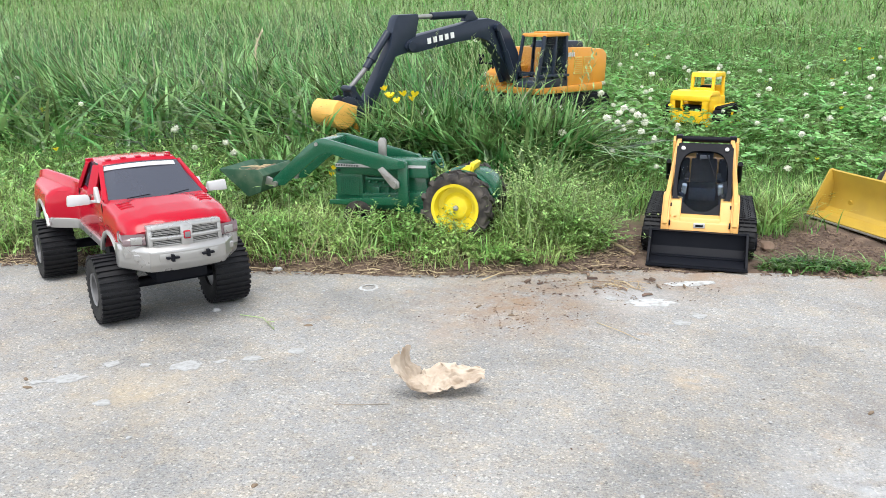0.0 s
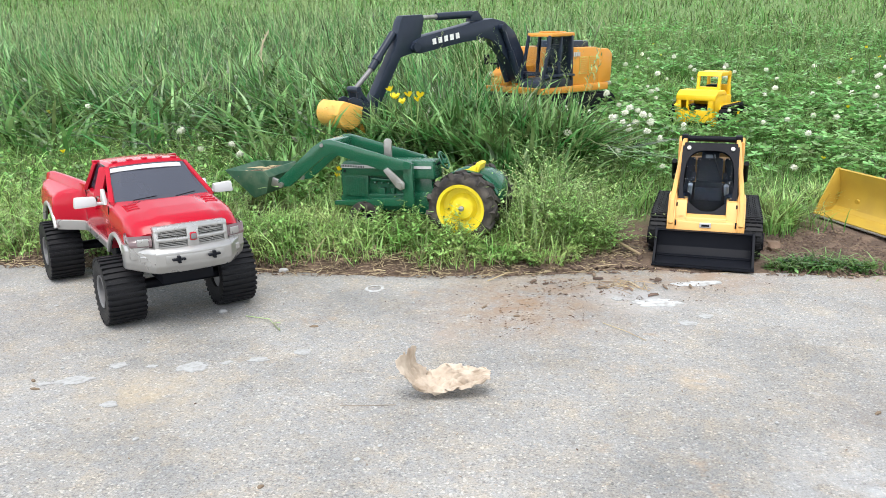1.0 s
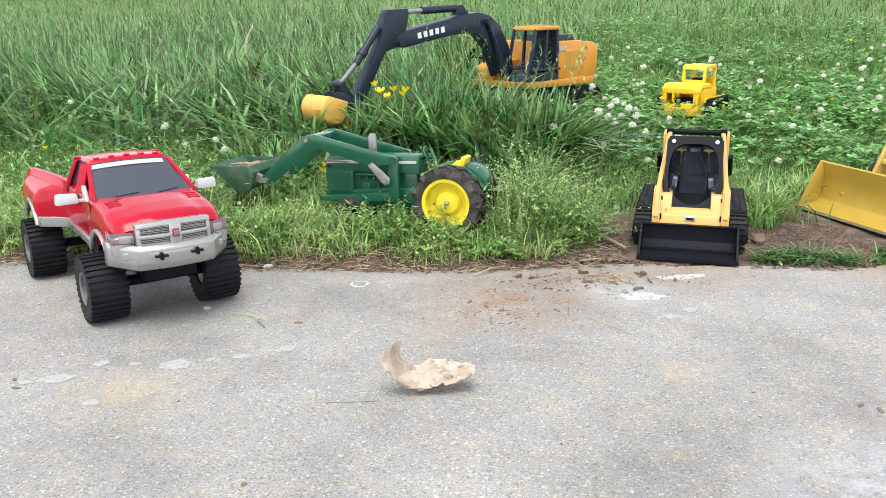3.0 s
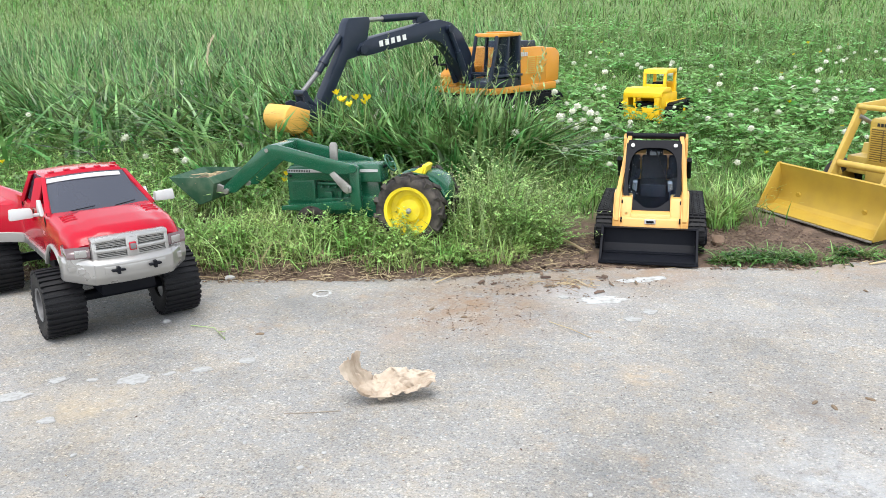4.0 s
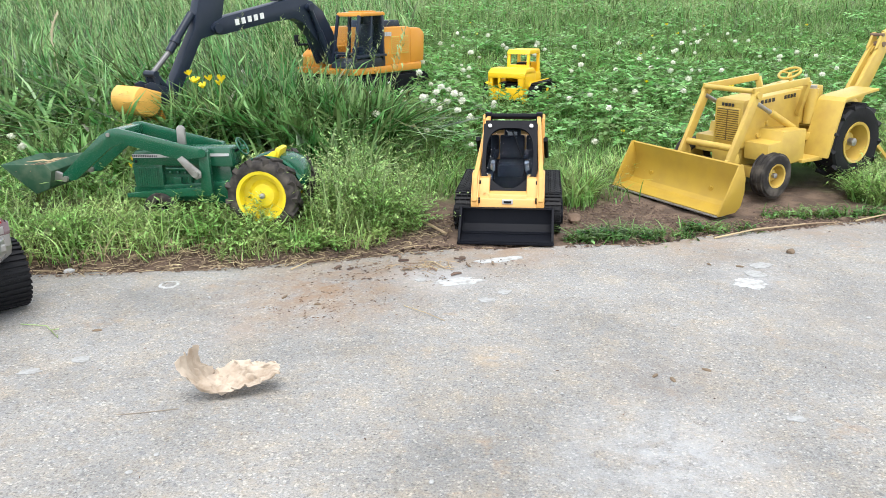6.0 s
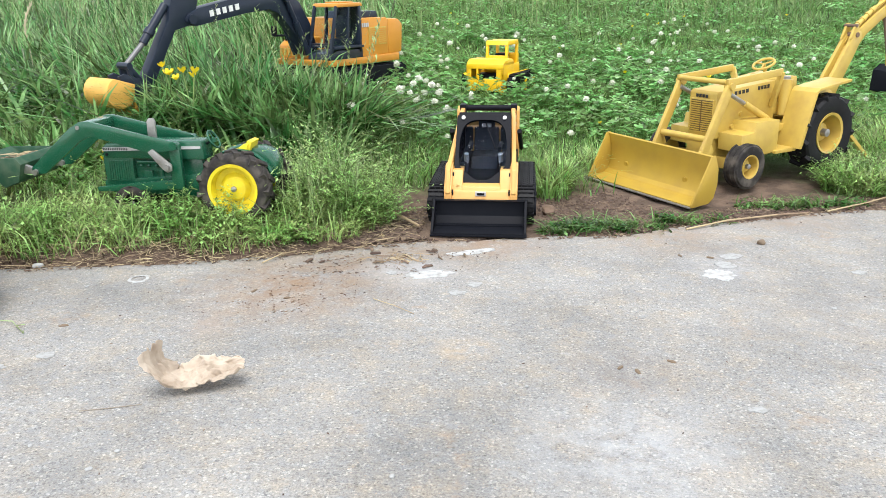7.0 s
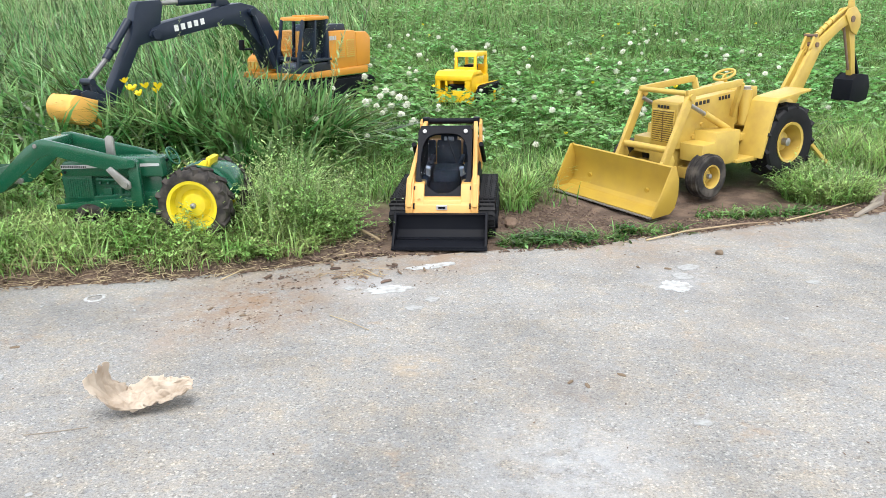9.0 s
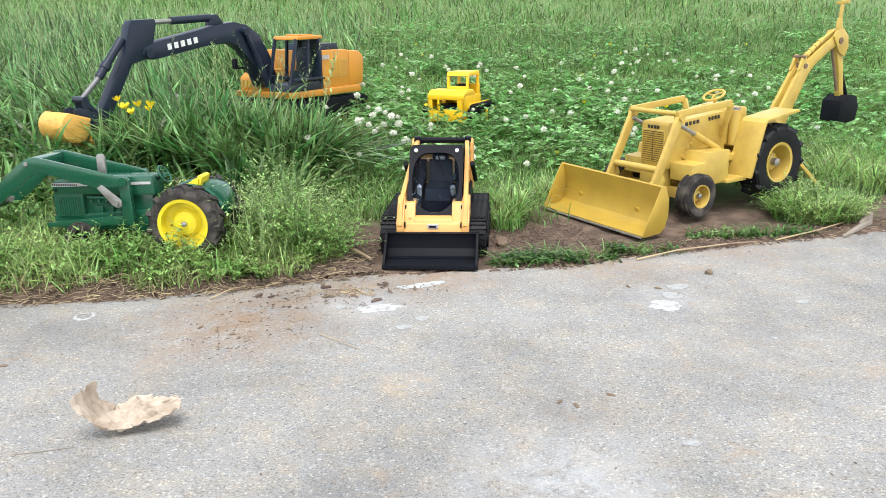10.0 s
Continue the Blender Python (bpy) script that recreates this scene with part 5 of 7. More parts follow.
    part("pot_cap", tube((0.052, 0.035, 0.158), (0.052, 0.035, 0.1625), 0.007, None, 20), STEEL, t, "dark cap", True)
    # platform, steps and box fenders
    part("platform", box(-0.05, 0.10, -0.05, 0.05, 0.076, 0.088, 0.001), FADED, t, "", True)
    for s in (-1, 1):
        a, b = sorted((s * 0.028, s * 0.074))
        step = part("step_box", prism([(0.11, 0.05), (0.11, 0.101), (0.165, 0.101), (0.168, 0.085), (0.198, 0.083), (0.198, 0.056), (0.15, 0.047)], a, b, 0.001), FADED, t, "", True)
        a, b = sorted((s * 0.045, s * 0.0935))
        bm = prism([(0.078, 0.052), (0.050, 0.141), (0.042, 0.147), (-0.040, 0.157), (-0.040, 0.153), (0.041, 0.1425), (0.046, 0.138), (0.073, 0.052)], a, b, 0.0004)
        a, b = sorted((s * 0.044, s * 0.0465))
        prism([(0.074, 0.05), (0.046, 0.14), (-0.040, 0.154), (-0.05, 0.08), (0.02, 0.05)], a, b, 0.0004, bm)
        a, b = sorted((s * 0.044, s * 0.080))
        prism([(0.12, 0.047), (0.12, 0.052), (0.07, 0.054), (0.07, 0.047)], a, b, 0.0005, bm)
        part("rear_fender", bm, FADED, t, "", True)
        part("stabiliser", beam((-0.085, s * 0.055, 0.070), (-0.150, s * 0.075, 0.004), 0.012, 0.006, 0.001), FADED, t, "", True)
    part("seat_base", box(-0.035, 0.0, -0.026, 0.026, 0.086, 0.118, 0.003), FADED, t, "", True)
    # loader arms
    for s in (-1, 1):
        y = s * 0.050
        bm = beam((0.206, y, 0.160), (0.262, y, 0.046), 0.007, 0.014)
        beam((0.214, y, 0.163), (0.085, y, 0.173), 0.006, 0.011, 0.001, bm)
        arm = part("loader_arm", bm, FADED, t, "", True)
        part("arm_pin", tube((0.207, y - 0.007, 0.158), (0.207, y + 0.007, 0.158), 0.0055), FADED, arm, "", True)
        bm = beam((0.085, y, 0.173), (0.08, s * 0.032, 0.115), 0.006, 0.010)
        part("arm_tower", bm, FADED, t, "", True)
        cyl = part("lift_cylinder", tube((0.105, y * 0.9, 0.098), (0.165, y * 0.9, 0.128), 0.0055), FADED, t, "", True)
        part("piston_rod", tube((0.165, y * 0.9, 0.128), (0.212, y * 0.94, 0.150), 0.0035), STEEL, cyl, "", True)
        bm = prism([(0.25, 0.035), (0.27, 0.035), (0.282, 0.05), (0.262, 0.062), (0.24, 0.07), (0.235, 0.06)], y - 0.003, y + 0.003, 0.0008)
        part("blade_bracket", bm, FADED, t, "", True)
    bm = tube((0.262, -0.062, 0.047), (0.262, 0.062, 0.047), 0.0052)
    tube((0.246, -0.05, 0.078), (0.246, 0.05, 0.078), 0.0055, bm)
    part("cross_tube", bm, FADED, t, "", True)
    part("top_cross_bar", tube((0.212, -0.048, 0.164), (0.212, 0.048, 0.164), 0.0042), FADED, t, "", True)
    # front bucket: back plate, floor and cheeks
    hw = 0.112
    plate = [(0.343, -0.004), (0.345, -0.001), (0.312, 0.003), (0.303, 0.010), (0.297, 0.030), (0.297, 0.055), (0.304, 0.079), (0.301, 0.081), (0.293, 0.057), (0.293, 0.03), (0.299, 0.008), (0.309, -0.001)]
    blade = part("front_bucket", prism(plate, -hw, hw, 0.0005), SCRATCHED, t, "scratched yellow steel bucket", True)
    for s in (-1, 1):
        a, b = sorted((s * (hw - 0.0005), s * (hw + 0.0016)))
        part("bucket_cheek", prism([(0.344, -0.004), (0.3455, -0.001), (0.331, 0.03), (0.308, 0.081), (0.300, 0.082), (0.292, 0.057), (0.292, 0.03), (0.298, 0.007), (0.308, -0.002)], a, b, 0.0004), SCRATCHED, blade, "", True)
    for y in (-0.072, 0.056):
        part("bucket_rivet", tube((0.2955, y, 0.026), (0.3005, y, 0.0255), 0.0042, None, 16), SCRATCHED, blade, "", True)
    part("cutting_edge", box(0.330, 0.3485, -hw, hw, -0.0045, -0.0025, 0.0003), STEEL, blade, "worn bare metal edge")
    # the bucket sits a little askew on its arms
    for c in [blade] + list(blade.children):
        for v in c.data.vertices:
            v.co.z = v.co.z * (0.85 if v.co.z > 0 else 1.0) + 0.026 * (hw - v.co.y)
    # rear boom, stick and black scoop
    part("swing_post", prism([(-0.05, 0.05), (-0.05, 0.12), (-0.075, 0.14), (-0.1, 0.125), (-0.1, 0.05)], -0.02, 0.02, 0.002), FADED, t, "", True)
    boom = None
    for s in (-1, 1):
        bm = prism([(-0.090, 0.116), (-0.104, 0.150), (-0.150, 0.212), (-0.164, 0.226), (-0.176, 0.226), (-0.180, 0.212), (-0.163, 0.184), (-0.120, 0.116)], s * 0.0080 - 0.0032, s * 0.0080 + 0.0032, 0.001)
        if boom is None:
            boom = part("rear_boom", bm, FADED, t, "", True)
        else:
            part("boom_cheek", bm, FADED, boom, "", True)
        bm = prism([(-0.152, 0.206), (-0.166, 0.224), (-0.226, 0.2575), (-0.262, 0.275), (-0.274, 0.268), (-0.270, 0.256), (-0.238, 0.243), (-0.196, 0.218), (-0.170, 0.192)], s * 0.0050 - 0.0022, s * 0.0050 + 0.0022, 0.001)
        part("upper_boom", bm, FADED, boom, "", True)
        part("boom_lug", prism([(-0.146, 0.212), (-0.160, 0.240), (-0.167, 0.240), (-0.172, 0.222)], s * 0.0085 - 0.0024, s * 0.0085 + 0.0024, 0.0012), FADED, boom, "", True)
        part("stick_cheek", prism([(-0.246, 0.270), (-0.254, 0.281), (-0.276, 0.284), (-0.292, 0.270), (-0.296, 0.250), (-0.286, 0.232), (-0.268, 0.240)], s * 0.0085 - 0.0018, s * 0.0085 + 0.0018, 0.0012), FADED, boom, "", True)
    part("boom_web", prism([(-0.110, 0.130), (-0.150, 0.198), (-0.235, 0.249), (-0.232, 0.244), (-0.158, 0.190), (-0.118, 0.128)], -0.005, 0.005, 0.0008), FADED, boom, "", True)
    for px, pz, half, r in ((-0.164, 0.220, 0.0135, 0.0045), (-0.268, 0.262, 0.012, 0.0060), (-0.160, 0.236, 0.0125, 0.0030)):
        part("boom_pin", tube((px, -half, pz), (px, half, pz), r), STONE, boom, "rusty brown pin", True)
    bm = tube((-0.170, 0, 0.232), (-0.226, 0, 0.266), 0.0040)
    tube((-0.226, 0, 0.266), (-0.262, 0, 0.282), 0.0026, bm)
    for k in range(4):
        f = 0.15 + 0.22 * k
        tube((-0.170 - 0.056 * f, 0, 0.232 + 0.034 * f), (-0.174 - 0.056 * f, 0, 0.2345 + 0.034 * f), 0.0054, bm)
    part("boom_cylinder", bm, FADED, t, "", True)
    # upright lever with a cross grip over the elbow
    bm = prism([(-0.268, 0.276), (-0.2715, 0.302), (-0.2765, 0.302), (-0.282, 0.276)], -0.0045, 0.0045, 0.001)
    beam((-0.274, 0, 0.296), (-0.279, 0, 0.330), 0.006, 0.005, 0.001, bm)
    beam((-0.279, -0.012, 0.3305), (-0.279, 0.012, 0.3325), 0.007, 0.006, 0.001, bm)
    part("grip_lever", bm, FADED, t, "", True)
    part("stick", prism([(-0.262, 0.256), (-0.270, 0.266), (-0.284, 0.262), (-0.292, 0.215), (-0.304, 0.158), (-0.292, 0.150), (-0.280, 0.205)], -0.0055, 0.0055, 0.0012), FADED, t, "", True)
    part("stick_rod", tube((-0.258, 0, 0.248), (-0.287, 0, 0.168), 0.0026, None, 10), STONE, t, "rusty brown rod", True)
    scoop = [(-0.272, 0.112), (-0.276, 0.150), (-0.296, 0.160), (-0.325, 0.156), (-0.335, 0.135), (-0.328, 0.110), (-0.323, 0.112), (-0.329, 0.134), (-0.322, 0.150), (-0.296, 0.154), (-0.281, 0.146), (-0.277, 0.112)]
    sc = part("rear_scoop", prism(scoop, -0.018, 0.018, 0.0008), BLACK, t, "black rear scoop", True)
    for s in (-1, 1):
        part("scoop_side", prism([(-0.272, 0.112), (-0.276, 0.150), (-0.296, 0.161), (-0.325, 0.157), (-0.335, 0.135), (-0.328, 0.110), (-0.30, 0.106)], *sorted((s * 0.0175, s * 0.0195)), 0.0005), BLACK, sc, "", True)
    part("scoop_linkage", beam((-0.295, 0, 0.20), (-0.318, 0, 0.158), 0.008, 0.006), BLACK, t, "", True)


backhoe()


# ---------------------------------------------------------------- bright yellow toy dozer in the clover
def dozer():
    t = thing("toy_dozer", (0.365, 2.03, 0.080), -112, "bright yellow plastic toy dozer half hidden in clover", "toy dozer")
    # nose housing with rounded top and two cut windows
    for s in (-1, 1):
        bm = prism([(0.0, 0.0), (0.0, 0.062), (0.006, 0.072), (0.062, 0.072), (0.070, 0.062), (0.070, 0.0), (0.052, 0.0), (0.052, 0.03), (0.018, 0.03), (0.018, 0.0)], *sorted((s * 0.05, s * 0.058)), 0.002)
        part("side_panel", bm, BRIGHT, t, "", True)
    bm = box(0.062, 0.070, -0.058, 0.058, 0.006, 0.034, 0.002)
    box(0.062, 0.070, -0.058, -0.043, 0.03, 0.066, 0.002, bm)
    box(0.062, 0.070, -0.027, -0.020, 0.03, 0.066, 0.002, bm)
    box(0.062, 0.070, 0.036, 0.058, 0.03, 0.066, 0.002, bm)
    prism([(0.0, 0.062), (0.0, 0.070), (0.012, 0.078), (0.055, 0.078), (0.071, 0.068), (0.071, 0.056), (0.06, 0.056), (0.055, 0.062)], -0.058, 0.058, 0.004, bm)
    part("front_housing", bm, BRIGHT, t, "", True)
    part("engine_core", box(0.012, 0.048, -0.04, 0.04, 0.0, 0.044, 0.004), BLACK, t, "dark engine block", True)
    part("rear_body", box(-0.075, 0.004, -0.038, 0.038, 0.0, 0.062, 0.004), BRIGHT, t, "", True)
    # cab with open windows
    part("cab_roof", prism([(-0.072, 0.106), (-0.068, 0.1165), (-0.006, 0.1165), (0.0, 0.106)], -0.036, 0.036, 0.003), BRIGHT, t, "", True)
    for x in (-0.068, -0.006):
        for y in (-0.031, 0.031):
            part("cab_pillar", beam((x + 0.004, y, 0.058), (x, y, 0.11), 0.008, 0.007, 0.001), BRIGHT, t, "", True)
    part("cab_front", box(-0.012, -0.002, -0.034, 0.034, 0.06, 0.082, 0.002), BRIGHT, t, "", True)
    part("cab_back", box(-0.076, -0.068, -0.034, 0.034, 0.06, 0.085, 0.002), BRIGHT, t, "", True)
    bm = box(-0.05, -0.02, -0.016, 0.016, 0.06, 0.086, 0.003)
    part("seat", bm, BLACK, t, "dark moulded seat", True)
    for s in (-1, 1):
        track_belt(-0.105, 0.052, -0.004, 0.042, *sorted((s * 0.060, s * 0.088)), 0.022, 0.012, 0.0024, BLACK, t)
        part("track_guard", prism([(-0.09, 0.036), (-0.086, 0.046), (0.04, 0.046), (0.046, 0.036)], *sorted((s * 0.0585, s * 0.062)), 0.001), BRIGHT, t, "", True)
        for x in (-0.06, -0.01):
            part("track_bracket", prism([(x - 0.006, 0.0), (x - 0.004, 0.03), (x + 0.004, 0.03), (x + 0.006, 0.0)], *sorted((s * 0.088, s * 0.092)), 0.001), BRIGHT, t, "", True)


    for c in t.children_recursive:
        for v in c.data.vertices:
            v.co.y *= 0.80


dozer()


# ---------------------------------------------------------------- plants
rng = np.random.default_rng(7)
FOOTPRINTS = [  # origin, heading, back, front, half width: where the toys stand
    (0.3625, 1.20, -91.6, -0.125, 0.158, 0.080),
    (0.035, 1.075, 177, -0.056, 0.19, 0.050),
    (0.035, 1.075, 177, 0.285, 0.37, 0.050),
    (-0.02, 1.883, 238, -0.19, 0.125, 0.102),
    (-0.02, 1.883, 238, 0.44, 0.56, 0.045),
    (0.876, 1.492, 216.2, -0.06, 0.30, 0.100),
    (0.876, 1.492, 216.2, 0.26, 0.37, 0.128),
    (0.365, 2.03, -112, -0.10, 0.118, 0.084),
]
BARE = [  # centre and radii of worn earth
    (0.365, 1.14, 0.15, 0.115), (0.64, 1.19, 0.19, 0.095), (0.265, 1.06, 0.08, 0.07), (0.83, 1.30, 0.14, 0.085), (1.16, 1.36, 0.09, 0.05), (0.25, 1.2, 0.05, 0.07),
]


def edge_of(x):
    return np.interp(x, EDGE_X, EDGE_Y)


def heights(x, y):
    return np.array([ground_z(a, b) for a, b in zip(x, y)])


def clear_of_toys(x, y, grow=0.0):
    ok = np.ones(len(x), bool)
    for ox, oy, yaw, a, b, w in FOOTPRINTS:
        h = radians(yaw)
        u, v = (x - ox) * math.cos(h) + (y - oy) * math.sin(h), -(x - ox) * math.sin(h) + (y - oy) * math.cos(h)
        ok &= ~((u > a - grow) & (u < b + grow) & (np.abs(v) < w + grow))
    return ok


def off_bare(x, y):
    ok = np.ones(len(x), bool)
    wob = 0.15 * np.sin(31 * x + 17 * y) + 0.12 * np.sin(57 * x - 43 * y)
    for cx, cy, rx, ry in BARE:
        ok &= ((x - cx) / rx) ** 2 + ((y - cy) / ry) ** 2 > 1 + wob
    return ok


def scatter(n, x0, x1, d0, d1, bare=True, toys=True, power=1.0, grow=0.0):
    """Random places between x0 and x1, from d0 to d1 metres behind the pavement's edge."""
    x = rng.uniform(x0, x1, n)
    y = edge_of(x) + d0 + (d1 - d0) * rng.uniform(0, 1, n) ** power
    ok = np.ones(n, bool)
    if toys:
        ok &= clear_of_toys(x, y, grow)
    if bare:
        ok &= off_bare(x, y)
    return x[ok], y[ok]


def around(n, cx, cy, rx, ry):
    a, r = rng.uniform(0, math.tau, n), np.sqrt(rng.uniform(0, 1, n))
    x, y = cx + rx * r * np.cos(a), cy + ry * r * np.sin(a)
    ok = clear_of_toys(x, y)
    return x[ok], y[ok]


def raw_mesh(name, verts, faces4, faces3, mat):
    me = bpy.data.meshes.new(name)
    me.vertices.add(len(verts))
    me.vertices.foreach_set("co", np.ascontiguousarray(verts, dtype=np.float32).ravel())
    n4, n3 = len(faces4), len(faces3)
    loops = np.concatenate([faces4.ravel(), faces3.ravel()]).astype(np.int32)
    me.loops.add(len(loops))
    me.loops.foreach_set("vertex_index", loops)
    me.polygons.add(n4 + n3)
    starts = np.concatenate([np.arange(n4) * 4, n4 * 4 + np.arange(n3) * 3]).astype(np.int32)
    me.polygons.foreach_set("loop_start", starts)
    me.update(calc_edges=True)
    me.validate()
    me.materials.append(mat)
    return new(name, me)


def blade_arrays(x, y, z, h, w, bend, az=None):
    """Tapered curved blades: seven points, two quads and a tip each."""
    n = len(x)
    az = rng.uniform(0, math.tau, n) if az is None else az
    face = az + rng.uniform(-0.9, 0.9, n)
    dx, dy = np.cos(az), np.sin(az)
    sx, sy = -np.sin(face), np.cos(face)
    verts = np.zeros((n, 7, 3))
    for k, t in enumerate((0.0, 0.4, 0.75, 1.0)):
        out = h * bend * t ** 1.8
        up = h * (t - 0.38 * bend * t ** 2.2)
        ww = w * (0.75, 1.0, 0.62, 0.0)[k]
        c = np.stack([x + dx * out, y + dy * out, z + up - 0.003 * (k == 0)], 1)
        if k < 3:
            verts[:, 2 * k] = c + np.stack([sx * ww, sy * ww, np.zeros(n)], 1) / 2
            verts[:, 2 * k + 1] = c - np.stack([sx * ww, sy * ww, np.zeros(n)], 1) / 2
        else:
            verts[:, 6] = c
    base = (np.arange(n) * 7)[:, None]
    quads = np.concatenate([base + np.array([[0, 1, 3, 2]]), base + np.array([[2, 3, 5, 4]])])
    tris = base + np.array([[4, 5, 6]])
    return verts.reshape(-1, 3), quads, tris


def blades(name, label, category, x, y, h, w, bend, mat, az=None, z=None):
    v, q, t = blade_arrays(x, y, heights(x, y) if z is None else z, h, w, bend, az)
    return tagged(raw_mesh(name, v, q, t, mat), label, category, kind="stuff")


def leaf_arrays(c, az, pitch, length, width):
    """Small pointed leaves folded along the middle: five points, four triangles."""
    n = len(az)
    d = np.stack([np.cos(az) * np.cos(pitch), np.sin(az) * np.cos(pitch), np.sin(pitch)], 1)
    s = np.stack([-np.sin(az), np.cos(az), np.zeros(n)], 1)
    u = np.cross(d, s)
    verts = np.zeros((n, 6, 3))
    L, W = length[:, None], width[:, None]
    verts[:, 0] = c
    verts[:, 1] = c + d * L * 0.5 + s * W / 2 - u * W * 0.12
    verts[:, 2] = c + d * L * 0.45 + u * 0
    verts[:, 3] = c + d * L * 0.5 - s * W / 2 - u * W * 0.12
    verts[:, 4] = c + d * L - u * L * 0.08
    verts[:, 5] = c + d * L * 0.2
    base = (np.arange(n) * 6)[:, None]
    tris = np.concatenate([base + np.array([[0, 1, 2]]), base + np.array([[0, 2, 3]]), base + np.array([[2, 1, 4]]), base + np.array([[2, 4, 3]])])
    return verts.reshape(-1, 3), np.zeros((0, 4), int), tris


def weeds(name, label, x, y, h, leaves, size, mat=None, stem_mat=None):
    """Leafy little plants: each a stem that leans, with leaves all the way up."""
    clump = np.array([noise.noise((a * 17, b * 17, 7.0)) for a, b in zip(x, y)])
    keep = clump + rng.uniform(-0.25, 0.25, len(x)) > -0.32
    x, y, h, clump = x[keep], y[keep], h[keep], clump[keep]
    h = h * np.clip(0.85 + 1.1 * clump, 0.35, 1.5)
    n = len(x)
    z = heights(x, y)
    az, bend = rng.uniform(0, math.tau, n), rng.uniform(0.15, 1.2, n)
    v, q, t = blade_arrays(x, y, z, h, np.full(n, 0.0013), bend, az)
    tagged(raw_mesh(name + "_stems", v, q, t, stem_mat or STEM), "thin green stems of " + label, "weeds", kind="stuff")
    k = leaves
    f = np.tile(np.linspace(0.2, 1.0, k), (n, 1)) + rng.uniform(-0.08, 0.08, (n, k))
    f = np.clip(f, 0.08, 1.0)
    H, B = h[:, None], bend[:, None]
    out, up = H * B * f ** 1.8, H * (f - 0.38 * B * f ** 2.2)
    cx, cy, cz = x[:, None] + np.cos(az)[:, None] * out, y[:, None] + np.sin(az)[:, None] * out, z[:, None] + up
    c = np.stack([cx.ravel(), cy.ravel(), cz.ravel()], 1)
    m = len(c)
    L = size * rng.uniform(0.6, 1.5, m)
    v, q, t = leaf_arrays(c, rng.uniform(0, math.tau, m), rng.uniform(-0.5, 0.7, m), L, L * rng.uniform(0.24, 0.52, m))
    tagged(raw_mesh(name, v, q, t, mat or LEAF), label, "weeds", kind="stuff")


def clover_patch(x, y, h, size):
    """Leaves of three rounded leaflets on thin stalks."""
    n = len(x)
    z = heights(x, y)
    az = rng.uniform(0, math.tau, n)
    bend = rng.uniform(0.0, 0.5, n)
    v, q, t = blade_arrays(x, y, z, h, np.full(n, 0.0011), bend, az)
    tagged(raw_mesh("clover_stalks", v, q, t, STEM), "thin green clover stalks", "clover", kind="stuff")
    top = np.stack([x + np.cos(az) * h * bend, y + np.sin(az) * h * bend, z + h * (1 - 0.38 * bend)], 1)
    nx, ny = rng.uniform(-0.45, 0.45, n), rng.uniform(-0.55, 0.3, n)
    allv, allt = [], []
    rim = np.array([[0.0, 0.0], [0.45, 0.36], [0.85, 0.42], [1.0, 0.18], [0.94, 0.0], [1.0, -0.18], [0.85, -0.42], [0.45, -0.36]])
    for k in range(3):
        a = az + k * math.tau / 3 + rng.uniform(-0.2, 0.2, n)
        d = np.stack([np.cos(a), np.sin(a), np.cos(a) * nx + np.sin(a) * ny + rng.uniform(-0.15, 0.25, n)], 1)
        s = np.stack([-np.sin(a), np.cos(a), -np.sin(a) * nx + np.cos(a) * ny], 1)
        verts = np.zeros((n, 8, 3))
        for i, (p, r) in enumerate(rim):
            verts[:, i] = top + d * (size * p)[:, None] + s * (size * r)[:, None] + np.array([0, 0, 1.0]) * (size * (abs(r) * 0.22))[:, None]
        base = (len(allv) * n * 8 + np.arange(n) * 8)[:, None]
        allv.append(verts.reshape(-1, 3))
        for i in range(1, 7):
            allt.append(base + np.array([[0, i, i + 1]]))
    tagged(raw_mesh("clover", np.concatenate(allv), np.zeros((0, 4), int), np.concatenate(allt), CLOVER), "low green clover leaves covering the lawn", "clover", kind="stuff")


def seed_stems(name, label, x, y, h, spikelets=16, mat=SEED, size=1.0):
    n = len(x)
    z = heights(x, y)
    az, bend = rng.uniform(0, math.tau, n), rng.uniform(0.05, 0.45, n)
    v, q, t = blade_arrays(x, y, z, h, np.full(n, 0.0016), bend, az)
    f = np.tile(np.linspace(0.66, 1.0, spikelets), (n, 1))
    H, B = h[:, None], bend[:, None]
    out, up = H * B * f ** 1.8, H * (f - 0.38 * B * f ** 2.2)
    c = np.stack([(x[:, None] + np.cos(az)[:, None] * out).ravel(), (y[:, None] + np.sin(az)[:, None] * out).ravel(), (z[:, None] + up).ravel()], 1)
    m = len(c)
    L = rng.uniform(0.006, 0.013, m) * size
    v2, q2, t2 = leaf_arrays(c, rng.uniform(0, math.tau, m), rng.uniform(0.5, 1.25, m), L, L * 0.28)
    tagged(raw_mesh(name, np.concatenate([v, v2]), q, np.concatenate([t, t2 + len(v)]), mat), label, "grass", kind="stuff")


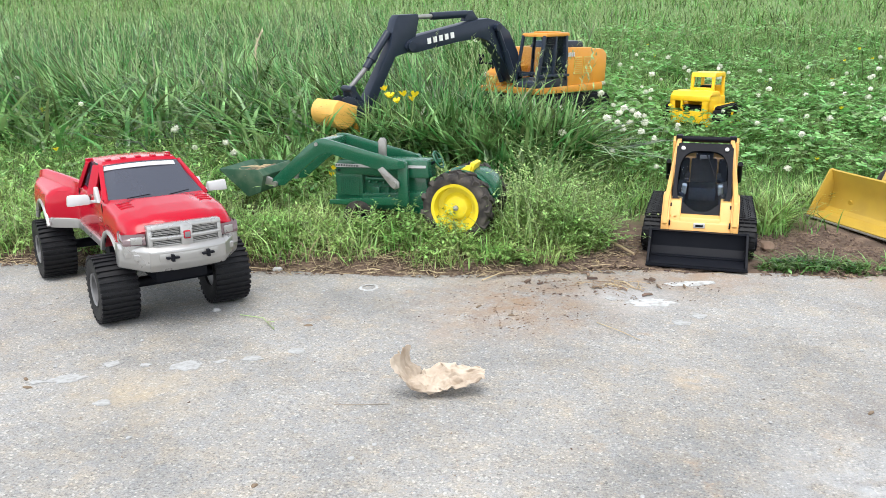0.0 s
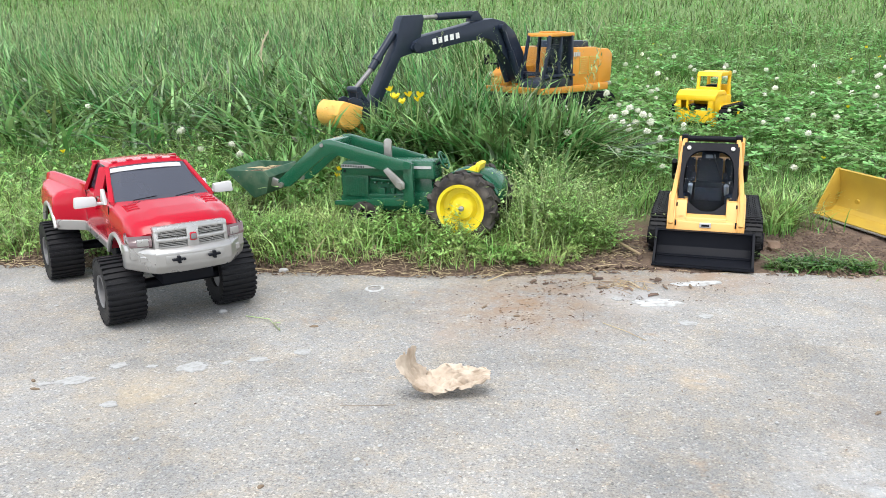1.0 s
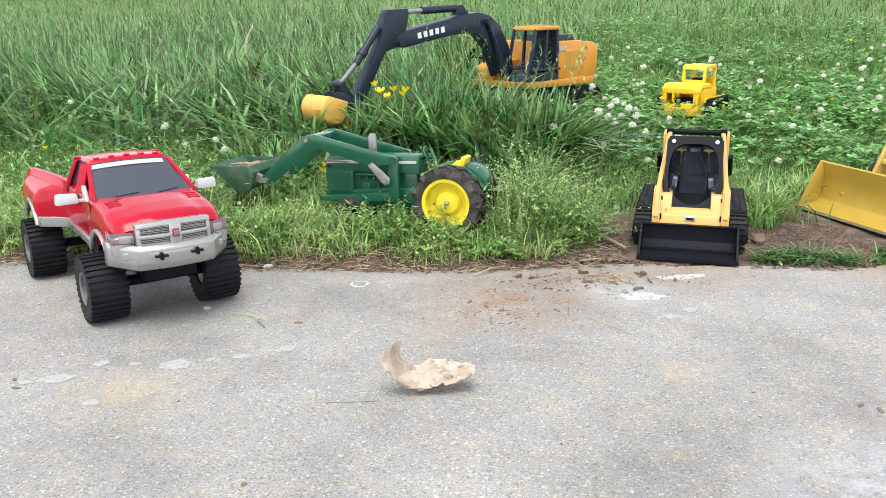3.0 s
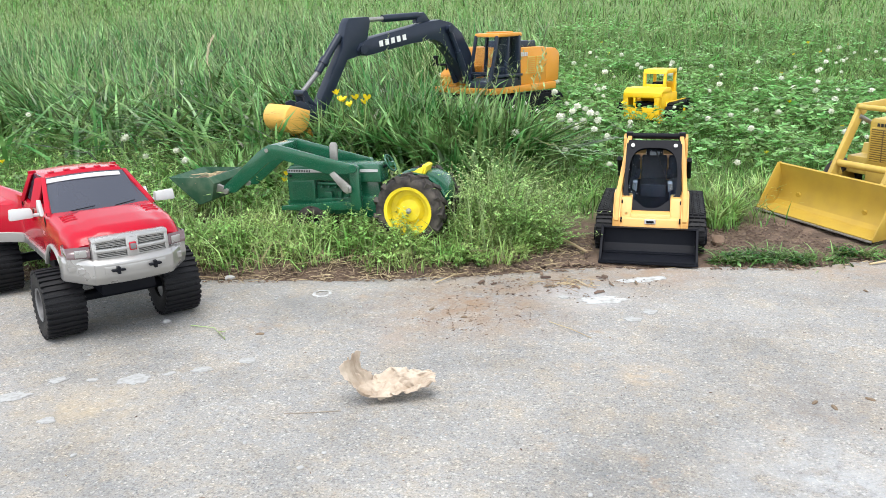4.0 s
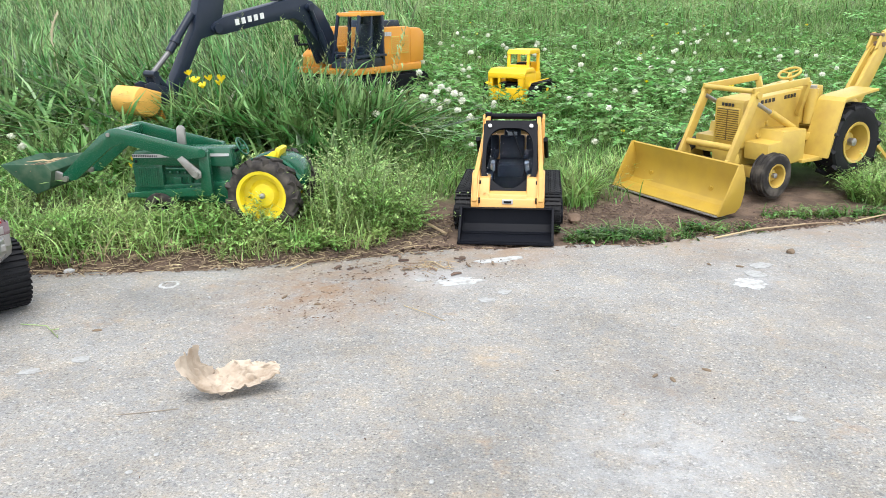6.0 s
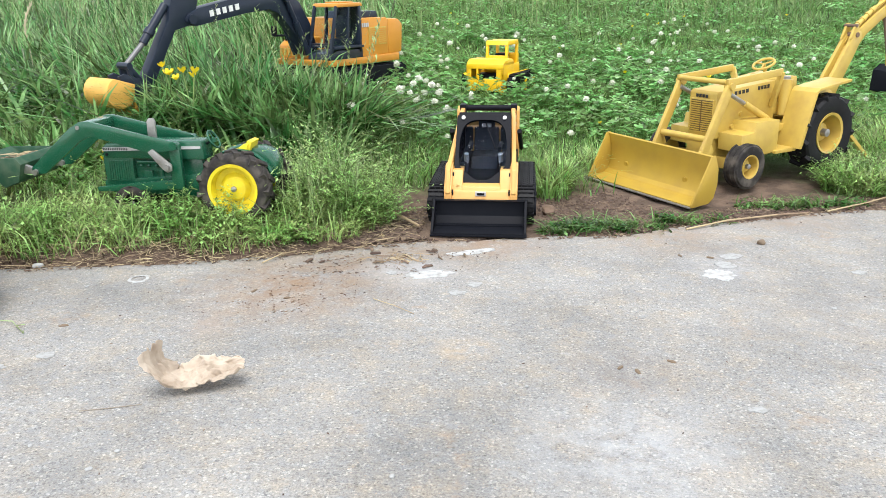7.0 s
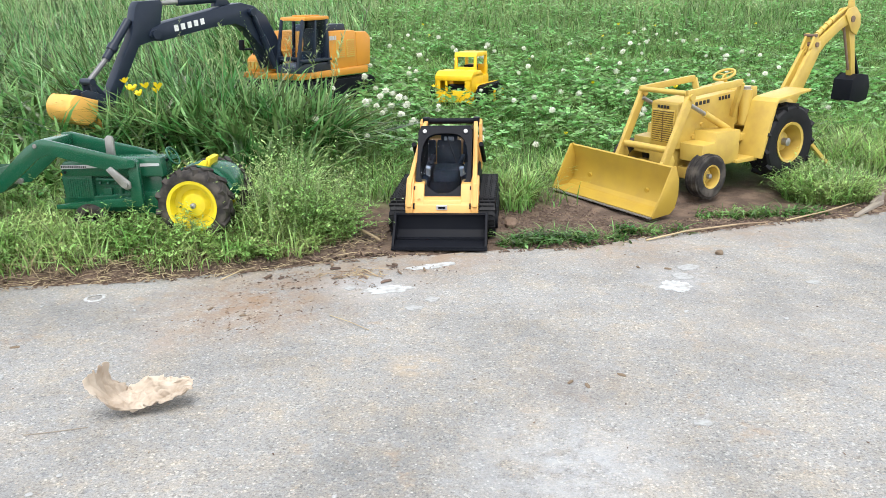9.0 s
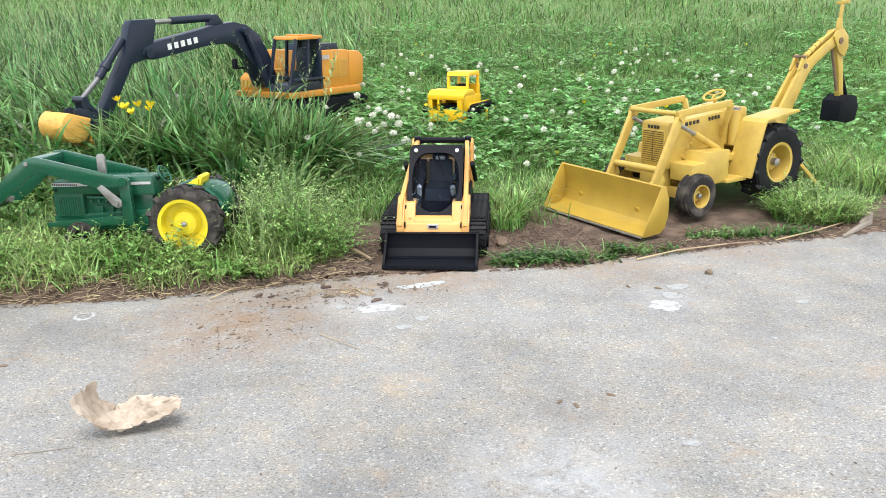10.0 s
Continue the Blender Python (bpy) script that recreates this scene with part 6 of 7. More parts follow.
def litter(name, label, x, y, z, length, width, mat, lift=0.5):
    """Loose flat slivers lying about."""
    n = len(x)
    az = rng.uniform(0, math.tau, n)
    d = np.stack([np.cos(az), np.sin(az), rng.uniform(-0.05, 0.25, n) * lift], 1)
    s = np.stack([-np.sin(az), np.cos(az), rng.uniform(-0.3, 0.3, n)], 1)
    c = np.stack([x, y, z], 1)
    L, W = length[:, None] / 2, width[:, None] / 2
    mid = np.array([0, 0, 1.0]) * (length * rng.uniform(0.0, 0.18, n) * lift)[:, None]
    side = s * (length * rng.uniform(-0.12, 0.12, n))[:, None]
    up = np.array([0, 0, 1.0]) * np.minimum(width * 0.6, 0.0016)[:, None]
    P = [c - d * L + s * W * 0.7, c - d * L - s * W * 0.7, c + mid + side + s * W, c + mid + side - s * W, c + d * L + s * W * 0.5, c + d * L - s * W * 0.5]
    top = [p + up for p in P]
    verts = np.stack(P + top, 1)
    base = (np.arange(n) * 12)[:, None]
    Q = [[6, 7, 9, 8], [8, 9, 11, 10], [0, 6, 8, 2], [2, 8, 10, 4], [1, 3, 9, 7], [3, 5, 11, 9], [0, 1, 7, 6], [4, 10, 11, 5]]
    quads = np.concatenate([base + np.array([qq]) for qq in Q])
    tagged(raw_mesh(name, verts.reshape(-1, 3), quads, np.zeros((0, 3), int), mat), label, "litter", kind="stuff")


U = rng.uniform
# short lawn grass, thick near the toys and thinner behind
x, y = scatter(70000, -1.6, 1.9, 0.035, 1.9, power=0.8)
front = (y - edge_of(x) < 0.2)
h = np.where(front, U(0.012, 0.04, len(x)), U(0.022, 0.065, len(x)))
blades("lawn_grass", "short green lawn grass", "grass", x, y, h, U(0.0011, 0.0024, len(x)), U(0.1, 1.1, len(x)), GRASS)
# long grass on the uncut side: upright at the back, flopping over at its front
x, y = scatter(40000, -3.0, 0.03, 0.24, 2.7, grow=0.012)
d = y - edge_of(x)
start = 0.27 + 0.40 / (1 + np.exp((x + 0.30) / 0.05)) + 0.06 * np.sin(19 * x)
keep = (U(0, 1, len(x)) < 1 / (1 + np.exp((x + 0.10) / 0.05))) & (U(0, 1, len(x)) < np.clip((d - start) / 0.10, 0.0, 1.0) * np.clip((2.75 - d + 0.3 * np.sin(4 * x)) / 0.9, 0.0, 1.0) * np.clip((x + 3.0 + 0.2 * np.sin(5 * y)) / 0.7, 0.0, 1.0))
x, y, d = x[keep], y[keep], d[keep]
lie = np.array([noise.noise((a * 2.6, b * 2.6, 21.0)) for a, b in zip(x, y)])
h = U(0.08, 0.20, len(x)) * np.clip(0.5 + d * 0.65, 0.4, 1.0)
blades("long_grass", "long dark green grass leaning over", "grass", x, y, h, U(0.0022, 0.0075, len(x)), U(0.15, 1.15, len(x)) * np.where(d < start[keep] + 0.25, 1.5, 0.9), LONG_GRASS, az=2.6 + 3.4 * lie + U(-1.0, 1.0, len(x)))
# tall clump before the excavator
for cx, cy, rx, ry, n, lo, hi in ((0.02, 1.47, 0.12, 0.12, 1700, 0.08, 0.17), (-0.16, 1.5, 0.13, 0.11, 1300, 0.08, 0.16), (0.09, 1.30, 0.07, 0.06, 500, 0.05, 0.11),
                                  (-0.30, 1.28, 0.12, 0.06, 700, 0.05, 0.10), (0.14, 1.66, 0.12, 0.08, 700, 0.03, 0.065)):
    x, y = around(n, cx, cy, rx, ry)
    blades("grass_clump", "tall grass clump with narrow upright blades", "grass", x, y, U(lo, hi, len(x)), U(0.003, 0.0088, len(x)), U(0.1, 1.1, len(x)), LONG_GRASS)
for cx, cy, rx, ry, n, lo, hi in ((0.462, 1.305, 0.034, 0.055, 520, 0.03, 0.07), (0.60, 1.42, 0.09, 0.06, 900, 0.03, 0.06), (1.06, 1.75, 0.2, 0.14, 1600, 0.04, 0.085),
                                  (1.15, 1.6, 0.1, 0.1, 900, 0.04, 0.09), (0.970, 1.345, 0.066, 0.052, 900, 0.025, 0.062), (0.72, 1.62, 0.14, 0.1, 1100, 0.03, 0.06)):
    x, y = around(n, cx, cy, rx, ry)
    blades("grass_tuft", "fresh green grass tuft on bare soil", "grass", x, y, U(lo, hi, len(x)), U(0.0016, 0.0036, len(x)), U(0.3, 1.3, len(x)), LEAF)
# broad arching blades that catch the light
for cx, cy, rx, ry, n in ((0.0, 1.46, 0.17, 0.12, 420), (-0.3, 1.52, 0.3, 0.2, 620), (-0.85, 1.65, 0.55, 0.4, 900)):
    x, y = around(n, cx, cy, rx, ry)
    blades("arching_grass", "broad arching grass blades", "grass", x, y, U(0.10, 0.2, len(x)), U(0.005, 0.0105, len(x)), U(0.5, 1.7, len(x)), LONG_GRASS)
# paler grass and weeds behind the pickup and the tractor
x, y = scatter(13000, -1.6, 0.02, 0.16, 0.85)
blades("pale_grass", "pale yellow-green grass in the lit verge", "grass", x, y, U(0.025, 0.075, len(x)), U(0.0016, 0.0036, len(x)), U(0.5, 1.8, len(x)), LEAF)
x, y = scatter(1900, -1.6, 0.0, 0.20, 0.86)
weeds("bank_weeds", "light green leafy weeds in the long grass", x, y, U(0.03, 0.08, len(x)), 14, 0.010)
# leafy weeds along the pavement
x, y = scatter(3000, -1.3, 0.22, 0.006, 0.26, power=0.9)
keep = y - edge_of(x) > 0.018 + 0.05 * np.array([noise.noise((a * 13, 0.0, 41.0)) for a in x])
x, y = x[keep], y[keep]
weeds("front_weeds", "small leafy weeds along the pavement edge", x, y, U(0.018, 0.058, len(x)), 15, 0.0072)
x, y = scatter(1300, -1.3, 0.2, 0.004, 0.2)
blades("dry_verge_grass", "pale dry grass blades along the pavement edge", "grass", x, y, U(0.015, 0.05, len(x)), U(0.0008, 0.0018, len(x)), U(0.6, 1.9, len(x)), DRY_GRASS)
x, y = scatter(10000, -1.3, 0.2, 0.006, 0.22)
keep = y - edge_of(x) > 0.014 + 0.05 * np.array([noise.noise((a * 13, 0.0, 41.0)) for a in x])
x, y = x[keep], y[keep]
blades("verge_grass", "thin pale grass along the pavement edge", "grass", x, y, U(0.015, 0.07, len(x)), U(0.001, 0.0024, len(x)), U(0.3, 1.6, len(x)), LEAF)
x, y = around(330, -0.08, 1.015, 0.11, 0.03)
weeds("wheel_weeds", "leafy weeds before the tractor's front wheels", x, y, U(0.03, 0.055, len(x)), 18, 0.0065)
for nm, lab, cx, cy, rx, ry, n, lo, hi in (("leafy_bush", "bushy light green weed beside the tractor", 0.145, 1.105, 0.098, 0.085, 820, 0.06, 0.132),
                                           ("wheel_weeds", "leafy weeds before the tractor wheel", 0.09, 1.025, 0.085, 0.04, 330, 0.03, 0.06),
                                           ("leafy_bush", "bushy green weed beside the backhoe", 0.970, 1.345, 0.070, 0.055, 560, 0.032, 0.070),
                                           ("bucket_weeds", "weeds round the loader scoop of the tractor", -0.26, 1.0, 0.12, 0.05, 360, 0.03, 0.06)):
    x, y = around(n, cx, cy, rx, ry)
    k = 1 - 0.5 * np.hypot((x - cx) / rx, (y - cy) / ry)
    weeds(nm, lab, x, y, U(lo, hi, len(x)) * (0.5 + 0.5 * k), 30, 0.0055)
for cx, cy, rx, ry, n in ((0.47, 1.085, 0.05, 0.014, 60), (0.545, 1.10, 0.09, 0.02, 150), (0.655, 1.14, 0.06, 0.014, 60), (0.80, 1.225, 0.07, 0.016, 50), (0.88, 1.24, 0.05, 0.018, 40), (0.305, 1.055, 0.03, 0.01, 22)):
    x, y = around(n, cx, cy, rx, ry)
    weeds("low_weeds", "low creeping weeds on the bare soil", x, y, U(0.005, 0.015, len(x)), 8, 0.0085, LONG_GRASS)
    x, y = around(n, cx, cy, rx, ry)
    blades("low_grass", "short grass blades creeping on the bare soil", "grass", x, y, U(0.012, 0.035, len(x)), U(0.0012, 0.003, len(x)), U(0.8, 1.9, len(x)), GRASS)
x, y = scatter(34000, 0.1, 1.9, 0.24, 1.7)
leafy = (x < 1.0) & (y - edge_of(x) > 0.42) & (y - edge_of(x) < 1.25) & (U(0, 1, len(x)) < 0.65)
x, y = x[~leafy], y[~leafy]
blades("pale_lawn_grass", "fine pale green grass among the clover", "grass", x, y, U(0.03, 0.075, len(x)), U(0.001, 0.0022, len(x)), U(0.5, 1.7, len(x)), LEAF)
# clover lawn
x, y = scatter(30000, -0.1, 1.9, 0.34, 1.75, power=0.85)
keep = ((x > 0.14) | (U(0, 1, len(x)) < 0.3)) & (U(0, 1, len(x)) < 0.52 + 1.3 * np.array([noise.noise((a * 5, b * 5, 3.0)) for a, b in zip(x, y)]) + 0.25 * (x < 0.75) - 0.9 * np.clip((y - edge_of(x) - 1.0) / 0.75, 0.0, 1.0) - 0.8 * np.clip((0.50 - y + edge_of(x)) / 0.15, 0.0, 1.0))
clover_patch(x[keep], y[keep], U(0.022, 0.066, keep.sum()), U(0.007, 0.0145, keep.sum()))
x, y = scatter(2600, -1.5, -0.05, 0.2, 0.85)
clover_patch(x, y, U(0.02, 0.05, len(x)), U(0.005, 0.010, len(x)))
# the lawn runs on behind
n = 100000
y = 2.4 * np.exp(U(0, 1, n) * math.log(16.0))
x = U(-1.1, 0.62, n) * y + U(-0.5, 0.5, n)
k = y / 2.7
lump = np.array([noise.noise((a * 1.9, b * 1.3, 31.0)) for a, b in zip(x, y)])
blades("far_lawn", "far unmown lawn grass", "grass", x, y, U(0.03, 0.10, n) * np.clip(0.72 + 0.9 * lump, 0.3, 1.3) * k ** 0.45, U(0.0022, 0.0048, n) * k ** 0.8, U(0.15, 1.5, n), GRASS)
x, y = scatter(30000, -3.0, 2.3, 1.35, 2.7)
lump = np.array([noise.noise((a * 3.1, b * 2.3, 33.0)) for a, b in zip(x, y)])
blades("mid_lawn", "unmown lawn grass behind the clover", "grass", x, y, U(0.03, 0.085, len(x)) * np.clip(0.75 + 0.9 * lump, 0.3, 1.3), U(0.0015, 0.0032, len(x)), U(0.2, 1.5, len(x)), GRASS)
x, y = scatter(7000, -1.0, 2.3, 1.5, 2.9)
keep = np.array([noise.noise((a * 3.1, b * 2.3, 33.0)) for a, b in zip(x, y)]) < 0.05
clover_patch(x[keep], y[keep], U(0.03, 0.07, keep.sum()), U(0.008, 0.015, keep.sum()))
# seed heads
x, y = scatter(1100, -2.9, 0.0, 0.75, 2.6, grow=0.01)
seed_stems("seeding_grass", "tall pale seeding grass stems", x, y, U(0.14, 0.25, len(x)), 14, PALE_SEED, 0.62)
x, y = scatter(300, -2.9, 0.2, 0.7, 2.4, grow=0.01)
seed_stems("seeding_grass", "tall seeding grass stems", x, y, U(0.15, 0.27, len(x)), size=0.6)
x, y = scatter(1100, -3.0, 2.4, 1.5, 3.4)
seed_stems("seeding_grass", "seeding grass stems far behind", x, y, U(0.12, 0.22, len(x)))
x, y = around(16, 0.02, 1.42, 0.16, 0.1)
seed_stems("seeding_grass", "dark seeding grass stems before the excavator", x, y, U(0.2, 0.27, len(x)), 20)
x, y = scatter(650, -1.2, 0.25, 0.03, 0.26)
seed_stems("weed_seed_heads", "pale little weed flower heads", x, y, U(0.025, 0.062, len(x)), 9, PALE_SEED, 0.4)
x, y = scatter(260, 0.1, 1.5, 0.2, 0.9)
seed_stems("weed_seed_heads", "pale little weed flower heads in the lawn", x, y, U(0.03, 0.065, len(x)), 8, PALE_SEED, 0.4)
x, y = around(150, 0.135, 1.11, 0.08, 0.08)
seed_stems("weed_seed_heads", "pale little weed flower heads on the bushy weed", x, y, U(0.07, 0.11, len(x)), 9, PALE_SEED, 0.38)
x, y = around(60, 0.970, 1.345, 0.06, 0.05)
seed_stems("weed_seed_heads", "pale little weed flower heads on the bushy weed", x, y, U(0.045, 0.070, len(x)), 9, PALE_SEED, 0.38)
# straw, bark and crumbs along the edge
x, y = scatter(1500, -1.3, 1.35, -0.016, 0.06, bare=False)
litter("straw_litter", "dry straw along the pavement edge", x, y, np.maximum(heights(x, y), 0.0) + 0.0012, U(0.003, 0.020, len(x)), U(0.0003, 0.0009, len(x)), STRAW)
x, y = scatter(1700, -1.3, 0.25, -0.018, 0.06, bare=False)
litter("dry_grass_litter", "pale dry grass along the pavement edge", x, y, np.maximum(heights(x, y), 0.0) + 0.003, U(0.004, 0.024, len(x)), U(0.0003, 0.0009, len(x)), DRY_GRASS)
x, y = scatter(5200, -1.3, 1.35, -0.018, 0.06, bare=False)
litter("bark_litter", "brown leaf and bark crumbs on the soil", x, y, np.maximum(heights(x, y), 0.0) + 0.001, U(0.0015, 0.008, len(x)), U(0.0006, 0.0024, len(x)), BARK)
x, y = around(2600, 0.255, 1.085, 0.095, 0.10)
litter("bark_litter", "brown leaf and bark crumbs beside the loader", x, y, heights(x, y) + 0.001, U(0.003, 0.014, len(x)), U(0.001, 0.0038, len(x)), BARK)
x, y = around(170, 0.255, 1.08, 0.095, 0.09)
litter("straw_litter", "dry straw beside the loader", x, y, heights(x, y) + 0.002, U(0.01, 0.045, len(x)), U(0.0005, 0.0014, len(x)), STRAW)
x, y = around(4200, 0.62, 1.2, 0.27, 0.12)
litter("soil_crumbs", "crumbs of earth before the backhoe", x, y, heights(x, y) + 0.0008, U(0.001, 0.0055, len(x)), U(0.0007, 0.0028, len(x)), BARK)
x = rng.normal(0.165, 0.06, 170)
y = rng.normal(0.88, 0.06, 170)
litter("mulch_crumbs", "dark mulch crumbs on the pavement", x, y, np.full(len(x), 0.0004), U(0.001, 0.0038, len(x)) * U(0.4, 1.2, len(x)), U(0.0003, 0.0009, len(x)), BARK, 0.3)
x = np.concatenate([rng.normal(0.150, 0.030, 110), rng.normal(0.185, 0.028, 60), rng.normal(0.20, 0.02, 30)])
y = np.concatenate([rng.normal(0.800, 0.026, 110), rng.normal(0.865, 0.045, 60), rng.normal(0.955, 0.012, 30)])
litter("mulch_crumbs", "reddish brown crumbs of earth scattered on the pavement", x, y, np.full(len(x), 0.0004), U(0.001, 0.0042, len(x)) * U(0.4, 1.2, len(x)), U(0.0003, 0.0012, len(x)), CRUMB, 0.2)
x, y = rng.normal(0.262, 0.022, 46), rng.normal(0.962, 0.012, 46)
litter("straw_litter", "matted straw on the pavement edge", x, y, np.full(len(x), 0.001), U(0.008, 0.035, len(x)), U(0.0004, 0.0012, len(x)), STRAW, 0.6)
x, y = around(330, 0.25, 0.955, 0.15, 0.06)
thin = np.array([noise.noise((a * 24, b * 24, 1.0)) for a, b in zip(x, y)]) > 0.02
x, y = x[thin], y[thin]
y = np.minimum(y, edge_of(x) + 0.005)
litter("mulch_crumbs", "brown crumbs of earth trodden onto the pavement", x, y, np.full(len(x), 0.0008), U(0.001, 0.005, len(x)), U(0.0004, 0.0014, len(x)), BARK, 0.3)
x, y = around(12, 0.25, 0.96, 0.13, 0.04)
litter("bark_flakes", "dark bark flakes on the pavement edge", x, y, np.full(len(x), 0.001), U(0.006, 0.016, len(x)), U(0.002, 0.005, len(x)), BARK, 0.4)
x = U(-0.7, 1.3, 260)
y = edge_of(x) - 0.02 - 0.75 * U(0, 1, 260) ** 1.6
litter("mulch_crumbs", "scattered dark crumbs on the pavement", x, y, np.full(len(x), 0.0004), U(0.0008, 0.003, len(x)), U(0.0003, 0.001, len(x)), BARK, 0.2)


# ---------------------------------------------------------------- flowers
def clover_flower():
    t = thing("clover_flower", (0, 0, -5), 0, "white clover flower head on a thin stalk", "flower", "white clover flowers")
    bm = tube((0, 0, -0.045), (0, 0, 0), 0.0007, None, 6)
    part("stalk", bm, STEM, t, "thin green stalk")
    r = random.Random(3)
    bm = bmesh.new()
    bmesh.ops.create_icosphere(bm, subdivisions=2, radius=0.0042, matrix=Matrix.Translation((0, 0, 0.004)))
    for k in range(80):
        f = (k + 0.5) / 80
        a, e = k * 2.39996, math.asin(1 - 1.45 * f)
        d = Vector((math.cos(a) * math.cos(e), math.sin(a) * math.cos(e), math.sin(e)))
        s = d.cross(Vector((0.1, 0.2, 1))).normalized()
        u = d.cross(s)
        o = Vector((0, 0, 0.004))
        L, w = 0.0066 * r.uniform(0.65, 1.25), 0.0013
        p = [o + d * 0.002, o + d * L * 0.7 + s * w, o + d * L + u * 0.0008, o + d * L * 0.7 - s * w]
        v = [bm.verts.new(q) for q in p]
        bm.faces.new((v[0], v[1], v[2]))
        bm.faces.new((v[0], v[2], v[3]))
    part("flower_head", bm, PETAL, t)
    return t


def yellow_flower():
    t = thing("yellow_flower", (0, 0, -5), 0, "small bright yellow wildflower on a thin stalk", "flower", "yellow wildflowers")
    part("stalk", tube((0, 0, -0.07), (0, 0, 0), 0.0007, None, 6), STEM, t, "thin green stalk")
    bm = bmesh.new()
    for k in range(5):
        a = k * math.tau / 5
        d, s = Vector((math.cos(a) * 0.8, math.sin(a) * 0.8, 0.95)), Vector((-math.sin(a), math.cos(a), 0))
        p = [Vector((0, 0, 0)), d * 0.004 + s * 0.0032, d * 0.0078 + s * 0.002, d * 0.0078 - s * 0.002, d * 0.004 - s * 0.0032]
        bm.faces.new([bm.verts.new(q) for q in p])
    part("flower_head", bm, BUTTER, t)
    return t


def plant_flowers(flower, places, high, lo=0.8, hi=1.3, vary=0.25):
    r = random.Random(11)
    for i, (fx, fy) in enumerate(places):
        s = r.uniform(lo, hi)
        m = pose(fx, fy, ground_z(fx, fy) + high * r.uniform(1 - vary, 1 + vary), r.uniform(-25, 25), r.uniform(-25, 25), r.uniform(0, 360))
        if i == 0:
            ob = flower
            ob.matrix_basis = m
        else:
            ob = copy_thing(flower, m)
        ob.scale = (s, s, s)


fx, fy = scatter(110, 0.08, 1.15, 0.40, 1.6)
gx, gy = scatter(30, -1.4, 0.1, 0.3, 1.9)
hx, hy = around(30, 0.20, 1.66, 0.14, 0.14)
plant_flowers(clover_flower(), list(zip(fx, fy)) + list(zip(gx, gy)) + list(zip(hx, hy)) + [(-0.40, 1.19), (-0.395, 1.21)], 0.066, 0.65, 1.25, 0.3)
fx, fy = around(7, -0.159, 1.40, 0.035, 0.02)
plant_flowers(yellow_flower(), list(zip(fx, fy)), 0.135, 1.1, 1.6, 0.07)
fx, fy = scatter(34, -1.2, 1.4, 0.25, 2.0)
gx, gy = around(9, -0.17, 1.17, 0.06, 0.02)
hx, hy = around(3, -0.35, 1.11, 0.03, 0.02)
plant_flowers(yellow_flower(), list(zip(fx, fy)) + list(zip(gx, gy)) + list(zip(hx, hy)), 0.05, 0.6, 1.0)


# ---------------------------------------------------------------- things on the pavement
def dry_leaf():
    bm = bmesh.new()
    nu, nv = 60, 26
    grid = []
    for i in range(nu + 1):
        u = i / nu
        row = []
        for j in range(nv + 1):
            v = j / nv * 2 - 1
            half = 0.0075 + 0.0145 * max(0.0, math.sin(math.pi * min(1.0, u * 0.85 + 0.06))) ** 0.8
            rag = (0.006 * noise.noise((u * 8, v * 2 + 4, 1.0)) + 0.003 * noise.noise((u * 23, v * 2, 8.0))) * abs(v)
            arm, lift = max(0.0, 1 - u / 0.42), max(0.0, (u - 0.42) / 0.58)
            px = -0.034 + 0.072 * u ** 1.12 + 0.011 * arm * v + rag + 0.004 * noise.noise((u * 3, v * 5, 12.0))
            py = v * half * (1 - 0.35 * lift) + 0.009 * math.sin(u * 4.2) - 0.012 + 0.5 * rag
            cup = math.exp(-((u - 0.62) / 0.26) ** 2)
            pz = 0.037 * (1 - math.sqrt(max(0.0, 1 - arm ** 2))) ** 0.75 + 0.013 * lift ** 1.4 + (0.002 + 0.009 * cup) * (0.5 + 0.5 * v) ** 1.2 + 0.003 * max(0.0, -v) ** 2 * (1 - arm)
            fold = noise.noise((u * 7 + v * 2, v * 3.0, 0.0))
            pz += 0.006 * abs(fold) - 0.001 + 0.0028 * abs(math.sin(v * 5.5 + 1.2 * math.sin(u * 5))) + 0.0034 * abs(noise.noise((u * 9, v * 7, 3.0))) + 0.0006 * noise.noise((u * 30, v * 24, 6.0))
            row.append(bm.verts.new((px, py, max(pz, 0.0) + 0.0025)))
        grid.append(row)
    for i in range(nu):
        for j in range(nv):
            if noise.noise((i * 0.31, j * 0.4, 9.0)) > 0.52 and (j < 2 or j > nv - 3):
                continue
            bm.faces.new((grid[i][j], grid[i + 1][j], grid[i + 1][j + 1], grid[i][j + 1]))
    ob = part("dry_leaf", bm, HUSK)
    sol = ob.modifiers.new("thickness", "SOLIDIFY")
    sol.thickness = 0.0005
    ob.matrix_basis = pose(0.134, 0.609, 0.0, 0, 0, 27)
    tagged(ob, "curled papery tan leaf lying on the pavement", "leaf")


dry_leaf()


